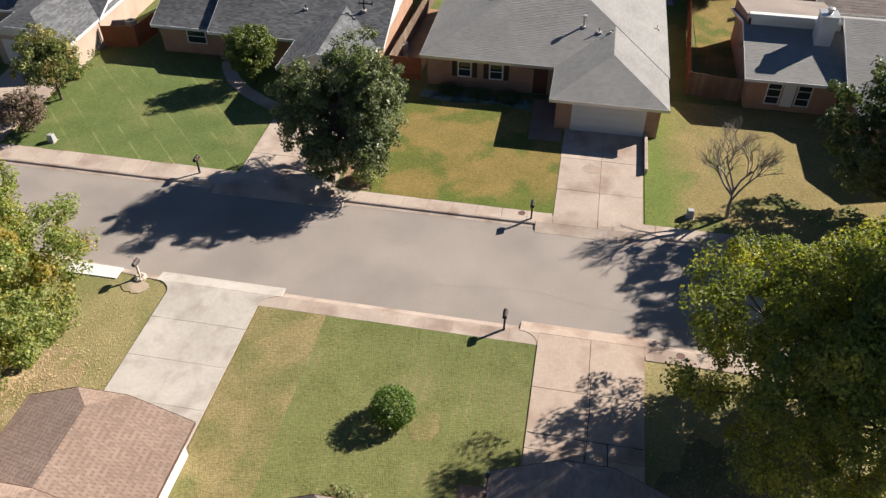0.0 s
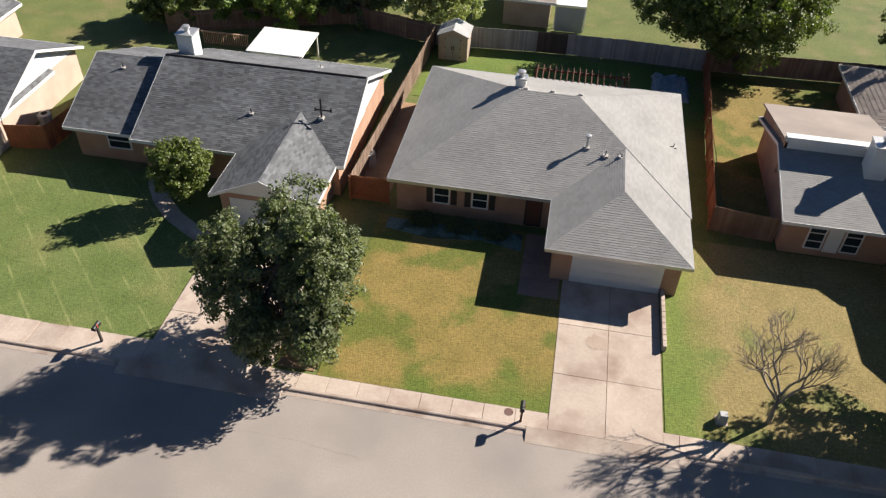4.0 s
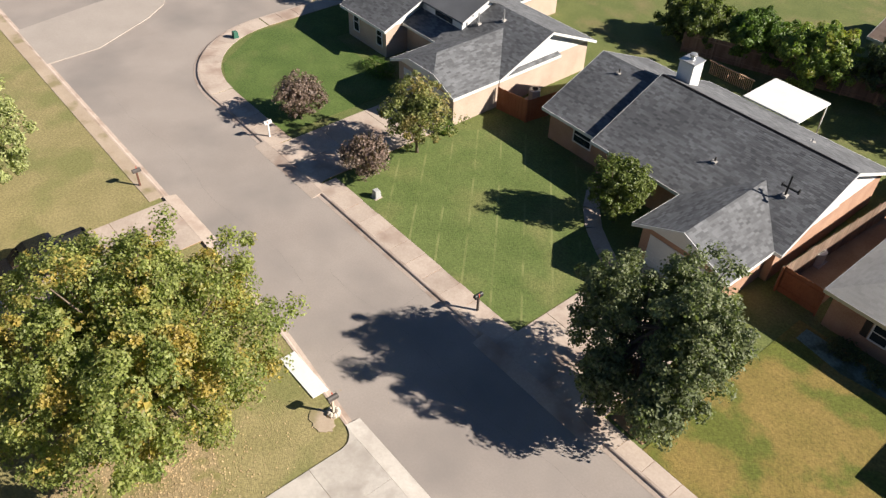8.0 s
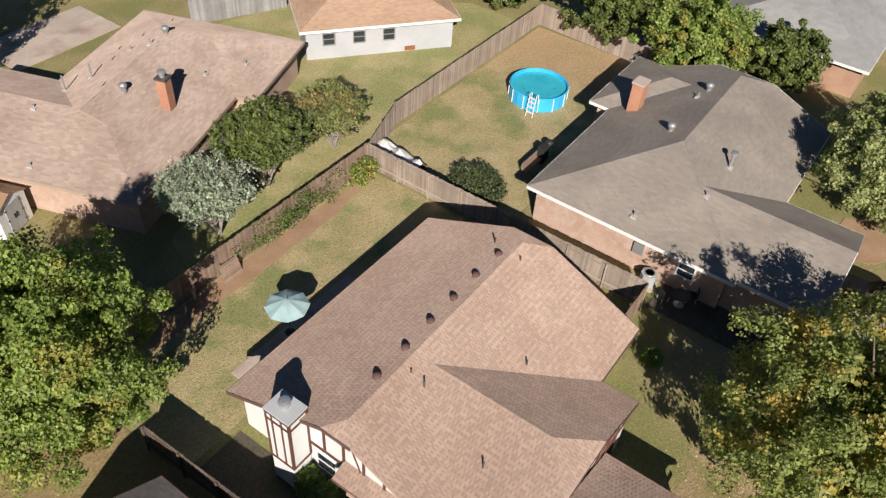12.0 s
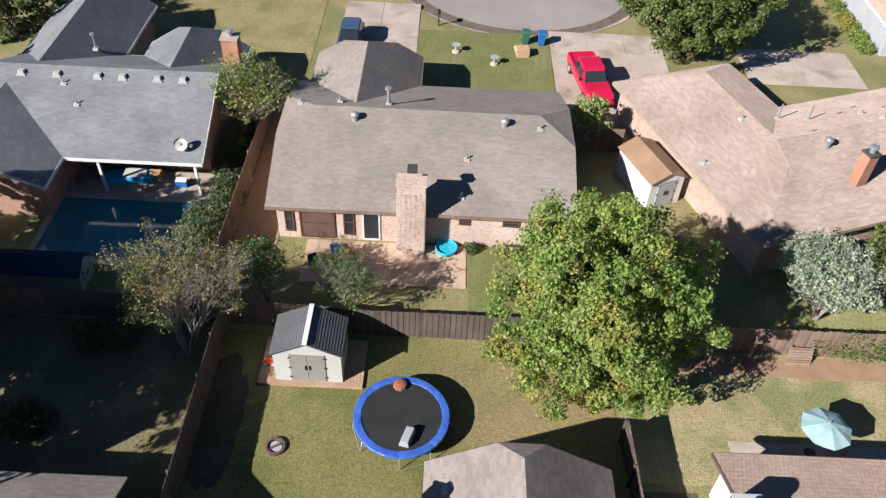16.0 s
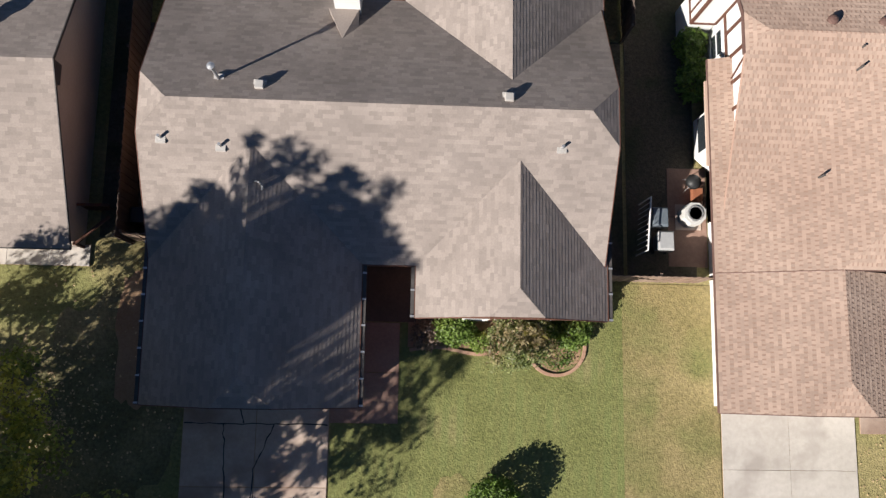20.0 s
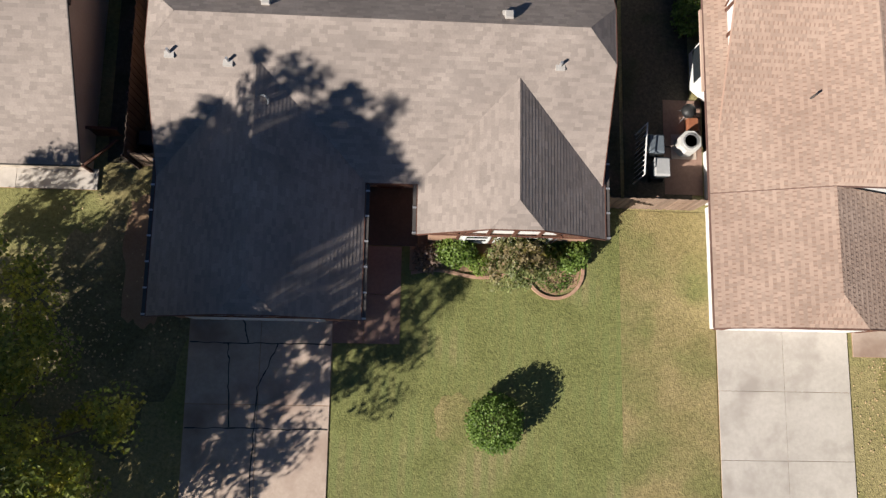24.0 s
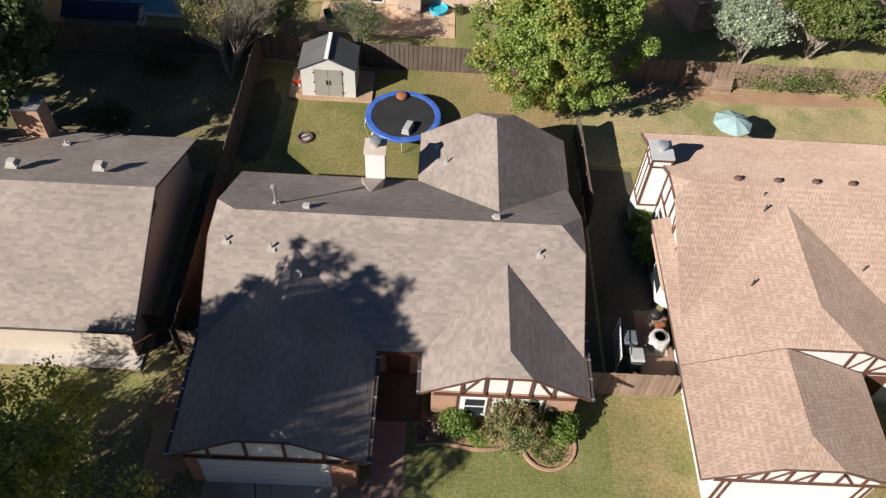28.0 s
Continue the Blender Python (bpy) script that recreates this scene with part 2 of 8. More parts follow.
M_CONC = mat("concrete", (0.355, 0.285, 0.238), (0.47, 0.39, 0.33), 0.85, (0.5, 7), 0.2, 40, obj_random=0.08, c=(0.29, 0.215, 0.175), c_scale=0.45, c_range=(0.50, 0.68))
M_KERB = mat("worn_kerb_concrete", (0.36, 0.285, 0.24), (0.47, 0.385, 0.33), 0.9, (0.6, 8), 0.3, 40, c=(0.27, 0.20, 0.16), c_scale=0.7, c_range=(0.5, 0.68))
M_LEAD = mat("dull_painted_flashing", (0.36, 0.335, 0.31), (0.46, 0.435, 0.41), 0.65, (0.8, 9), 0.1, 30)
M_BROWNCONC = mat("brownish_concrete", (0.36, 0.28, 0.228), (0.48, 0.385, 0.32), 0.85, (0.5, 7), 0.2, 40, obj_random=0.06, c=(0.27, 0.19, 0.15), c_scale=0.5, c_range=(0.48, 0.68))
M_PALECONC = mat("pale_grey_concrete", (0.37, 0.335, 0.30), (0.48, 0.44, 0.40), 0.85, (0.45, 6), 0.2, 40, obj_random=0.03, c=(0.32, 0.285, 0.255), c_scale=0.8, c_range=(0.5, 0.7))
M_WHITE = mat("white_paint", (0.58, 0.58, 0.57), (0.67, 0.665, 0.65), 0.6, (0.7, 9), 0.1, 30)
M_BRICK = mat("brick_wall", (0.30, 0.17, 0.115), (0.42, 0.27, 0.19), 0.9, (0.8, 14), 0.4, 25)
M_BROWN = mat("brown_timber", (0.085, 0.035, 0.025), (0.13, 0.06, 0.04), 0.7, (0.8, 14), 0.2, 30)
M_FENCE = mat("weathered_fence_wood", (0.16, 0.105, 0.075), (0.26, 0.19, 0.145), 0.9, (0.8, 14), 0.4, 25, island=0.2, obj_random=0.2)
# Dark weathered boards; also stands in for shade on a fence face.
M_DARKFENCE = mat("dark_and_shaded_fence_wood", (0.075, 0.055, 0.045), (0.13, 0.10, 0.082), 0.9, (0.8, 14), 0.4, 25, island=0.2, obj_random=0.2)
M_GREYFENCE = mat("silvery_fence_wood", (0.19, 0.185, 0.18), (0.30, 0.29, 0.28), 0.9, (0.8, 14), 0.4, 25, island=0.2, obj_random=0.2)
M_PALEFENCE = mat("bleached_fence_wood", (0.225, 0.175, 0.14), (0.34, 0.28, 0.23), 0.9, (0.8, 14), 0.4, 25, island=0.2, obj_random=0.2)
M_BARK = mat("bark", (0.10, 0.075, 0.055), (0.17, 0.13, 0.10), 0.95, (1.5, 14), 0.8, 20)
M_GLASS = mat("window_glass", (0.02, 0.025, 0.03), (0.03, 0.035, 0.04), 0.06, (0.5, 3), 0, spec=0.8)
M_METAL = mat("galvanised_metal", (0.45, 0.45, 0.46), (0.58, 0.58, 0.58), 0.4, (0.8, 9), 0.1, 30, metal=0.7)
M_BLACK = mat("black_plastic", (0.015, 0.015, 0.016), (0.03, 0.03, 0.03), 0.5, (0.8, 9), 0.1, 30)


M_TARP = mat("blue_grey_tarpaulin", (0.20, 0.225, 0.25), (0.31, 0.335, 0.36), 0.5, (1.5, 9), 0.4, 8)
M_GREYP = mat("grey_plastic", (0.30, 0.30, 0.30), (0.38, 0.38, 0.38), 0.55, (0.7, 9), 0.1, 30)
M_DARKROOF = mat("dark_metal", (0.05, 0.045, 0.042), (0.09, 0.08, 0.075), 0.6, (0.8, 9), 0.1, 30)
M_VENT = mat("brown_vent_paint", (0.10, 0.055, 0.045), (0.15, 0.09, 0.075), 0.6, (0.8, 9), 0.1, 30)
M_CREAM = mat("cream_paint", (0.437, 0.370, 0.304), (0.521, 0.454, 0.386), 0.7, (0.7, 9), 0.15, 30)
M_ROSEBRICK = mat("rose_brick", (0.34, 0.22, 0.165), (0.46, 0.33, 0.26), 0.9, (0.8, 9), 0.4, 25, c=(0.42, 0.32, 0.26), c_scale=2.0, c_range=(0.5, 0.66))
M_SIDING = mat("pinkish_white_siding", (0.34, 0.345, 0.36), (0.41, 0.415, 0.43), 0.7, (0.7, 9), 0.15, 30)
M_PALEBRICK = mat("pale_brick", (0.38, 0.29, 0.23), (0.48, 0.385, 0.315), 0.9, (0.8, 12), 0.4, 25)
M_WASHBRICK = mat("whitewashed_brick", (0.44, 0.31, 0.25), (0.60, 0.49, 0.42), 0.9, (0.6, 5), 0.4, 25, c=(0.36, 0.22, 0.165), c_scale=8.0, c_range=(0.56, 0.64))
M_REDBRICK = mat("red_brick", (0.33, 0.15, 0.09), (0.44, 0.23, 0.15), 0.9, (0.8, 12), 0.4, 25)
M_SHUTTER = mat("dark_shutter_paint", (0.03, 0.025, 0.022), (0.05, 0.04, 0.035), 0.6, (0.8, 9), 0.1, 30)
M_REDWOOD = mat("reddish_stained_wood", (0.20, 0.07, 0.035), (0.30, 0.12, 0.06), 0.85, (0.8, 9), 0.3, 30)
M_DECKWOOD = mat("deck_boards", (0.32, 0.20, 0.13), (0.45, 0.31, 0.21), 0.85, (0.8, 9), 0.3, 30)


def shingle_mat(name, a, b, c, island=0.13):
    return mat(name, a, b, 0.92, (0.45, 16), 0.25, 60, island=island, c=c, c_scale=0.3, c_range=(0.45, 0.75))


R_MAIN = shingle_mat("taupe_shingles", (0.222, 0.185, 0.164), (0.300, 0.254, 0.226), (0.197, 0.166, 0.149), 0.13)
R_ONE = mat("taupe_shingle_pieces", (0.222, 0.185, 0.164), (0.300, 0.254, 0.226), 0.92, (0.45, 16), 0.25, 60, obj_random=0.13, c=(0.197, 0.166, 0.149), c_scale=0.3, c_range=(0.45, 0.75))
R_TAN = shingle_mat("pinkish_tan_shingles", (0.250, 0.188, 0.156), (0.325, 0.254, 0.214), (0.235, 0.172, 0.141), 0.12)
R_COOL = shingle_mat("blue_grey_shingles", (0.155, 0.157, 0.161), (0.222, 0.225, 0.229), (0.142, 0.145, 0.149), 0.1)
R_TERRA = shingle_mat("orange_tan_shingles", (0.345, 0.225, 0.150), (0.43, 0.295, 0.205), (0.33, 0.212, 0.14), 0.1)
R_BACK = shingle_mat("fine_taupe_shingles", (0.225, 0.188, 0.163), (0.29, 0.247, 0.216), (0.20, 0.171, 0.152), 0.1)
R_PINK = shingle_mat("tan_shingles", (0.308, 0.222, 0.176), (0.382, 0.287, 0.233), (0.294, 0.208, 0.164), 0.13)
R_PINKDECK = shingle_mat("brown_underlay", (0.258, 0.170, 0.131), (0.305, 0.212, 0.165), (0.248, 0.162, 0.126))
R_GREY = shingle_mat("grey_shingles", (0.242, 0.236, 0.230), (0.292, 0.286, 0.279), (0.226, 0.22, 0.217), 0.07)
R_DARK = shingle_mat("charcoal_shingles", (0.098, 0.101, 0.108), (0.150, 0.154, 0.164), (0.088, 0.090, 0.097), 0.3)
R_OLIVE = shingle_mat("greyish_tan_shingles", (0.215, 0.187, 0.160), (0.277, 0.242, 0.209), (0.198, 0.17, 0.147), 0.08)

for m_ in (R_PINK, R_PINKDECK, R_TAN):
    m_.node_tree.nodes["Principled BSDF"].inputs["Diffuse Roughness"].default_value = 1.0


# ---- mesh helpers ----
class Mesh:
    """Collects vertices and faces for one mesh."""

    def __init__(self):
        self.v, self.f, self.window, self.picks = [], [], None, []

    def face(self, pts):
        n = len(self.v)
        self.v.extend(tuple(p) for p in pts)
        self.f.append(tuple(range(n, n + len(pts))))
        return self

    def box(self, x0, x1, y0, y1, z0, z1, m=None):
        return self.hexa([(x0, y0, z0), (x1, y0, z0), (x1, y1, z0), (x0, y1, z0), (x0, y0, z1), (x1, y0, z1), (x1, y1, z1), (x0, y1, z1)], m)

    def hexa(self, p, m=None):
        n = len(self.v)
        self.v.extend(tuple(m @ Vector(q)) if m else tuple(q) for q in p)
        for f in ((0, 3, 2, 1), (4, 5, 6, 7), (0, 1, 5, 4), (1, 2, 6, 5), (2, 3, 7, 6), (3, 0, 4, 7)):
            self.f.append(tuple(n + i for i in f))
        return self

    def tube(self, pts, radii, sides=8, cap=True):
        rings = []
        for i, p in enumerate(pts):
            p = Vector(p)
            d = Vector(pts[min(i + 1, len(pts) - 1)]) - Vector(pts[max(i - 1, 0)])
            q = d.to_track_quat("Z", "Y")
            n = len(self.v)
            for k in range(sides):
                a = 2 * math.pi * k / sides
                self.v.append(tuple(p + q @ Vector((radii[i] * math.cos(a), radii[i] * math.sin(a), 0))))
            rings.append(range(n, n + sides))
        for r, s in zip(rings, rings[1:]):
            for k in range(sides):
                self.f.append((r[k], r[(k + 1) % sides], s[(k + 1) % sides], s[k]))
        if cap:
            self.f.append(tuple(reversed(rings[0])))
            self.f.append(tuple(rings[-1]))
        return self

    def slab(self, outline, z0, z1):
        """An upright prism over an outline given anticlockwise."""
        k, n = len(outline), len(self.v)
        self.v.extend((x, y, z0) for x, y in outline)
        self.v.extend((x, y, z1) for x, y in outline)
        self.f.append(tuple(range(n + k, n + 2 * k)))
        self.f.append(tuple(reversed(range(n, n + k))))
        for i in range(k):
            j = (i + 1) % k
            self.f.append((n + i, n + j, n + k + j, n + k + i))
        return self

    def data(self, name, material, smooth=False, bevel=0.0):
        me = bpy.data.meshes.new(name)
        me.from_pydata(self.v, [], self.f)
        if bevel:
            bm = bmesh.new()
            bm.from_mesh(me)
            bmesh.ops.bevel(bm, geom=[e for e in bm.edges if len(e.link_faces) == 2 and e.calc_face_angle(0) > 0.6], offset=bevel, segments=2, affect="EDGES", profile=0.6)
            bm.to_mesh(me)
            bm.free()
        me.materials.append(material)
        if smooth:
            me.polygons.foreach_set("use_smooth", [True] * len(me.polygons))
        me.update()
        return me


def part(name, mesh, material, parent=None, label="", smooth=False, bevel=0.0):
    ob = new(name, mesh.data(name, material, smooth, bevel) if isinstance(mesh, Mesh) else mesh)
    ob.parent = parent
    return tagged(ob, label)


def thing(name, label, category, x=0, y=0, z=0, turn=0, group="", kind=""):
    ob = new(name)
    ob.matrix_basis = pose(x, y, z, 0, 0, turn)
    return tagged(ob, label, category, group, kind)


def clip_poly(poly, a, b):
    """The part of a flat outline on the left of the line from a to b."""
    out = []
    side = [(b[0] - a[0]) * (p[1] - a[1]) - (b[1] - a[1]) * (p[0] - a[0]) for p in poly]
    for i, p in enumerate(poly):
        q, s, t = poly[i - 1], side[i], side[i - 1]
        if (s >= 0) != (t >= 0):
            k = t / (t - s)
            out.append((q[0] + k * (p[0] - q[0]), q[1] + k * (p[1] - q[1])))
        if s >= 0:
            out.append(p)
    return out


def lay_shingles(mesh, poly, tab=0.34, course=0.15, gap=0.0, lift=0.010, rng=random):
    """Covers a sloping roof face, whose first edge is its eave or lowest edge, with overlapping tabs."""
    P = [Vector(p) for p in poly]
    n = (P[1] - P[0]).cross(P[-1] - P[0]).normalized()
    if n.z < 0:
        n = -n
    u = Vector((-n.y, n.x, 0)).normalized()
    v = n.cross(u)
    if v.z < 0:
        u, v = -u, -v
    flat = [((p - P[0]).dot(u), (p - P[0]).dot(v)) for p in P]
    area = sum(flat[i - 1][0] * flat[i][1] - flat[i][0] * flat[i - 1][1] for i in range(len(flat)))
    if area < 0:
        flat.reverse()
    lo_u, hi_u = min(p[0] for p in flat), max(p[0] for p in flat)
    lo_v, hi_v = min(p[1] for p in flat), max(p[1] for p in flat)
    row, w = 0, lo_v
    while w < hi_v:
        s = lo_u - (rng.random() if not gap else (row // 2) % 2 * 0.5 + rng.random() * 0.1) * tab
        slot = gap if row % 2 else 0.0
        left = [p for p in flat]
        left = clip_poly(left, (-1e3, w), (1e3, w)) if left else left
        left = clip_poly(left, (1e3, w + course), (-1e3, w + course)) if left else left
        if len(left) >= 3:
            a0, a1 = min(p[0] for p in left), max(p[0] for p in left)
            while s < a1:
                e = s + tab
                if e > a0:
                    q = left
                    if s > a0 or e - slot < a1:
                        q = clip_poly(q, (s, 1e3), (s, -1e3))
                        q = clip_poly(q, (e - slot, -1e3), (e - slot, 1e3)) if len(q) > 2 else q
                    if len(q) >= 3:
                        h = lift * (0.75 + 0.5 * rng.random())
                        pts = [P[0] + u * a + v * b + n * (0.004 + h * (1 - (b - w) / course)) for a, b in q]
                        into, win = mesh, mesh.window
                        if win and len(mesh.picks) < 290 and win[0] < pts[0].x < win[1] and win[2] < pts[0].y < win[3]:
                            into = Mesh()
                            mesh.picks.append(into)
                        k = len(into.v)
                        into.v.extend(tuple(p) for p in pts)
                        into.f.append(tuple(range(k, k + len(pts))))
                        low = [i for i, (a, b) in enumerate(q) if b - w < 1e-4]
                        if len(low) == 2:
                            i, j = low
                            if (j + 1) % len(q) == i:
                                i, j = j, i
                            m_ = len(into.v)
                            into.v.extend(tuple(pts[x] - n * (h + 0.004)) for x in (i, j))
                            into.f.append((k + j, k + i, m_, m_ + 1))
                s = e
        w += course
        row += 1


def roof_block(house, shingles, x0, x1, y0, y1, axis="x", pitch=0.45, c0=0.0, c1=0.0, ze=2.5, wall=None, gable=None, oh=0.45,
               trim=None, roof_mat=None, tab=(0.34, 0.15), inner=(False, False), gwall=True, ohs=None, skip=(), deck_mat=None, steep=(1.0, 1.0), goh=None):
    """A roof over a rectangle of eaves with its walls below. c0, c1: how much of each end is hipped (0 gable, 1 hip).
    inner: ends that run into another block and need no wall."""
    def P(a, b, z):
        return (a, b, z) if axis == "x" else (b, a, z)
    a0, a1, b0, b1 = (x0, x1, y0, y1) if axis == "x" else (y0, y1, x0, x1)
    half, mid = (b1 - b0) / 2, (b0 + b1) / 2
    thick, goh = (0.16, oh) if goh is None else (0.08, goh)
    zr = ze + pitch * half
    def ring(pts):
        out = []
        for p in pts:
            if not out or (Vector(p) - Vector(out[-1])).length > 1e-4:
                out.append(p)
        if (Vector(out[0]) - Vector(out[-1])).length < 1e-4:
            out.pop()
        return out
    def ring2(pts):
        return [p for i, p in enumerate(pts) if p != pts[i - 1]]
    zc0, zc1 = zr - pitch * half * c0, zr - pitch * half * c1
    low = ring([P(a0, b0, ze), P(a1, b0, ze), P(a1, mid - c1 * half, zc1), P(a1 - c1 * half * steep[1], mid, zr), P(a0 + c0 * half * steep[0], mid, zr), P(a0, mid - c0 * half, zc0)])
    high = ring([P(a1, b1, ze), P(a0, b1, ze), P(a0, mid + c0 * half, zc0), P(a0 + c0 * half * steep[0], mid, zr), P(a1 - c1 * half * steep[1], mid, zr), P(a1, mid + c1 * half, zc1)])
    faces = [low, high]
    if c0:
        faces.append([P(a0, mid + c0 * half, zc0), P(a0, mid - c0 * half, zc0), P(a0 + c0 * half * steep[0], mid, zr)])
    if c1:
        faces.append([P(a1, mid - c1 * half, zc1), P(a1, mid + c1 * half, zc1), P(a1 - c1 * half * steep[1], mid, zr)])
    for f in faces:
        if axis == "y":
            f.reverse()
        k = len(f)
        deck = Mesh()
        deck.v = [tuple(p) for p in f] + [(p[0], p[1], p[2] - thick) for p in f]
        deck.f = [tuple(range(k)), tuple(reversed(range(k, 2 * k)))] + [(i, k + i, k + (i + 1) % k, (i + 1) % k) for i in range(k)]
        part("roof_deck", deck, deck_mat or roof_mat, house)
    outline = ring([P(a0, b0, ze), P(a1, b0, ze), P(a1, mid - c1 * half, zc1), P(a1, mid + c1 * half, zc1), P(a1, b1, ze), P(a0, b1, ze), P(a0, mid + c0 * half, zc0), P(a0, mid - c0 * half, zc0)])
    for n_edge, (p, q) in enumerate(zip(outline, outline[1:] + outline[:1])):
        if n_edge in skip:
            continue
        if inner[0] and abs((p[0] if axis == "x" else p[1]) - a0) < 1e-4 and abs((q[0] if axis == "x" else q[1]) - a0) < 1e-4:
            continue
        if inner[1] and abs((p[0] if axis == "x" else p[1]) - a1) < 1e-4 and abs((q[0] if axis == "x" else q[1]) - a1) < 1e-4:
            continue
        p, q = Vector(p), Vector(q)
        d = (q - p)
        out = Vector((d.y, -d.x, 0)).normalized() * 0.03
        if axis == "y":
            out = -out
        dz, up = Vector((0, 0, -thick - (0.03 if max(p.z, q.z) > ze + 0.01 else 0.04))), Vector((0, 0, 0.012))
        edge = Mesh()
        edge.hexa([p + dz, q + dz, q + dz + out, p + dz + out, p + up, q + up, q + up + out, p + up + out])
        part("fascia", edge, trim or M_WHITE, house)
    for f in faces:
        lay_shingles(shingles, f, *tab)
    # walls below, set in from the eaves
    i0, i1 = (0.0 if inner[0] else goh), (0.0 if inner[1] else goh)
    side_oh = oh if ohs is None else ohs
    A0, A1, B0, B1 = a0 + i0, a1 - i1, b0 + side_oh, b1 - side_oh
    t = 0.18
    zt = ze - 0.14 + pitch * side_oh * 0.9
    for bb, sgn in ((B0, 1), (B1, -1)):
        lo_b, hi_b = sorted((bb, bb + sgn * t))
        (x_0, y_0, _), (x_1, y_1, _) = P(A0, lo_b, 0), P(A1, hi_b, 0)
        part("wall", Mesh().box(x_0, x_1, y_0, y_1, -0.3, zt), wall, house)
    for n, (aa, sgn, c, zc) in enumerate(((A0, 1, c0, zc0), (A1, -1, c1, zc1))):
        if inner[n]:
            continue
        lo_a, hi_a = sorted((aa, aa + sgn * t))
        (x_0, y_0, _), (x_1, y_1, _) = P(lo_a, B0 + t, 0), P(hi_a, B1 - t, 0)
        part("wall", Mesh().box(x_0, x_1, y_0, y_1, -0.3, zt), wall, house)
        if c < 0.95 and gwall:
            g = Mesh()
            zz = ze - thick + 0.01
            tri = ring2([(b0 + 0.3, zz + pitch * 0.3), (mid - c * half, zc - thick + 0.01), (mid + c * half, zc - thick + 0.01), (b1 - 0.3, zz + pitch * 0.3)]) if c else [(b0 + 0.3, zz + pitch * 0.3), (mid, zr - thick + 0.01), (b1 - 0.3, zz + pitch * 0.3)]
            aa2 = aa - sgn * 0.03
            k = len(tri)
            g.v.extend(P(aa2, b, z) for b, z in tri)
            g.v.extend(P(aa2 + sgn * 0.15, b, z) for b, z in tri)
            g.f.append(tuple(range(k)))
            g.f.append(tuple(reversed(range(k, 2 * k))))
            for i in range(k):
                j = (i + 1) % k
                g.f.append((i, j, k + j, k + i))
            part("gable", g, gable or wall, house)


# ---- ground, roads, yards ----
ground = tagged(part("ground", Mesh().box(-900, 900, -900, 900, -0.6, -0.2), M_DRY), "dry grassy ground reaching the horizon", "ground", kind="structure")
road = tagged(part("road", Mesh().slab([(-300, -15.2), (49, -15.2), (60.5, -30), (60.5, -300), (71, -300), (71, -20), (300, -20), (300, -5.5), (-300, -5.5)], -0.3, -0.12), M_ROAD),
              "sun-bleached grey asphalt residential street", "road", kind="structure")
CUL = (8.5, 71.0, 11.0)
cul_pts = [(CUL[0] + CUL[2] * math.cos(a), CUL[1] + CUL[2] * math.sin(a)) for a in [math.pi * 2 * k / 48 for k in range(48)]]
tagged(part("road", Mesh().slab([(x, y) for x, y in cul_pts], -0.3, -0.12), M_ROAD), "pale asphalt turning circle behind the houses", "road", kind="structure")


def corner_kerb():
    pts = [(48.0, -14.78)]
    for k in range(1, 12):
        a = math.radians(90 - 90 * k / 11)
        pts.append((50.5 + 8.82 * math.cos(a), -23.6 + 8.82 * math.sin(a)))
    return pts


CORNER = corner_kerb()
south = [(-300, -14.78), (-300, -300), (59.3, -300)] + list(reversed(CORNER))
tagged(part("yard_south", Mesh().slab(list(south), -0.3, 0.0), M_GREEN), "mown green grass of the front yards over the street", "ground", kind="structure")
arc = [(CUL[0] + CUL[2] * math.cos(a), CUL[1] + CUL[2] * math.sin(a)) for a in [-math.pi * k / 24 for k in range(25)]]
tagged(part("yard_north", Mesh().slab([(-300, -6.03), (20, -6.03), (27, -6.6), (300, -6.88), (300, CUL[1])] + arc + [(-300, CUL[1])], -0.3, 0.0), M_DRY), "patchy green and straw-coloured grass of the yards", "ground", kind="structure")
tagged(part("yard_east", Mesh().slab([(71, -300), (300, -300), (300, -15), (75, -15), (71, -20)], -0.3, 0.0), M_DRY), "dry grass past the side street", "ground", kind="structure")
tagged(part("yard_far", Mesh().slab([(-300, 71), (-2.5, 71), (-2.5, 300), (-300, 300)], -0.3, 0.0), M_DRY), "grass beyond the turning circle", "ground", kind="structure")
tagged(part("yard_far", Mesh().slab([(19.5, 71), (300, 71), (300, 300), (19.5, 300)], -0.3, 0.0), M_DRY), "grass beyond the turning circle", "ground", kind="structure")


def lawn(name, outline, material, label, z=0.03):
    return tagged(part(name, Mesh().slab(outline, -0.05, z), material), label, "lawn", kind="structure")


def rect(x0, x1, y0, y1):
    return [(x0, y0), (x1, y0), (x1, y1), (x0, y1)]


lawn("lawn", rect(0.05, 10.9, -5.2, 8.5), M_GRASS, "green mown front lawn with a clipped bush")
lawn("lawn", rect(10.9, 14.55, -5.2, 8.5), M_STRIP, "strip of paler straw-coloured lawn between two drives", 0.028)
lawn("lawn", rect(0.05, 11.3, -28.6, -15.7), M_PATCHY, "front lawn with brown and green patches")
lawn("lawn", rect(-22.0, -5.3, -30.0, -15.7), M_STRAW, "straw-coloured front lawn, bright green beside the drive, with a bare tree")
lawn("lawn", [(20.1, -24.0), (20.1, -16.2), (36.6, -16.2), (36.6, -25.4), (33.6, -29.4), (26.8, -29.4), (25.2, -26.8), (23.4, -24.9)][::-1], M_LINES, "green lawn crossed by thin pale mower lines", 0.03)
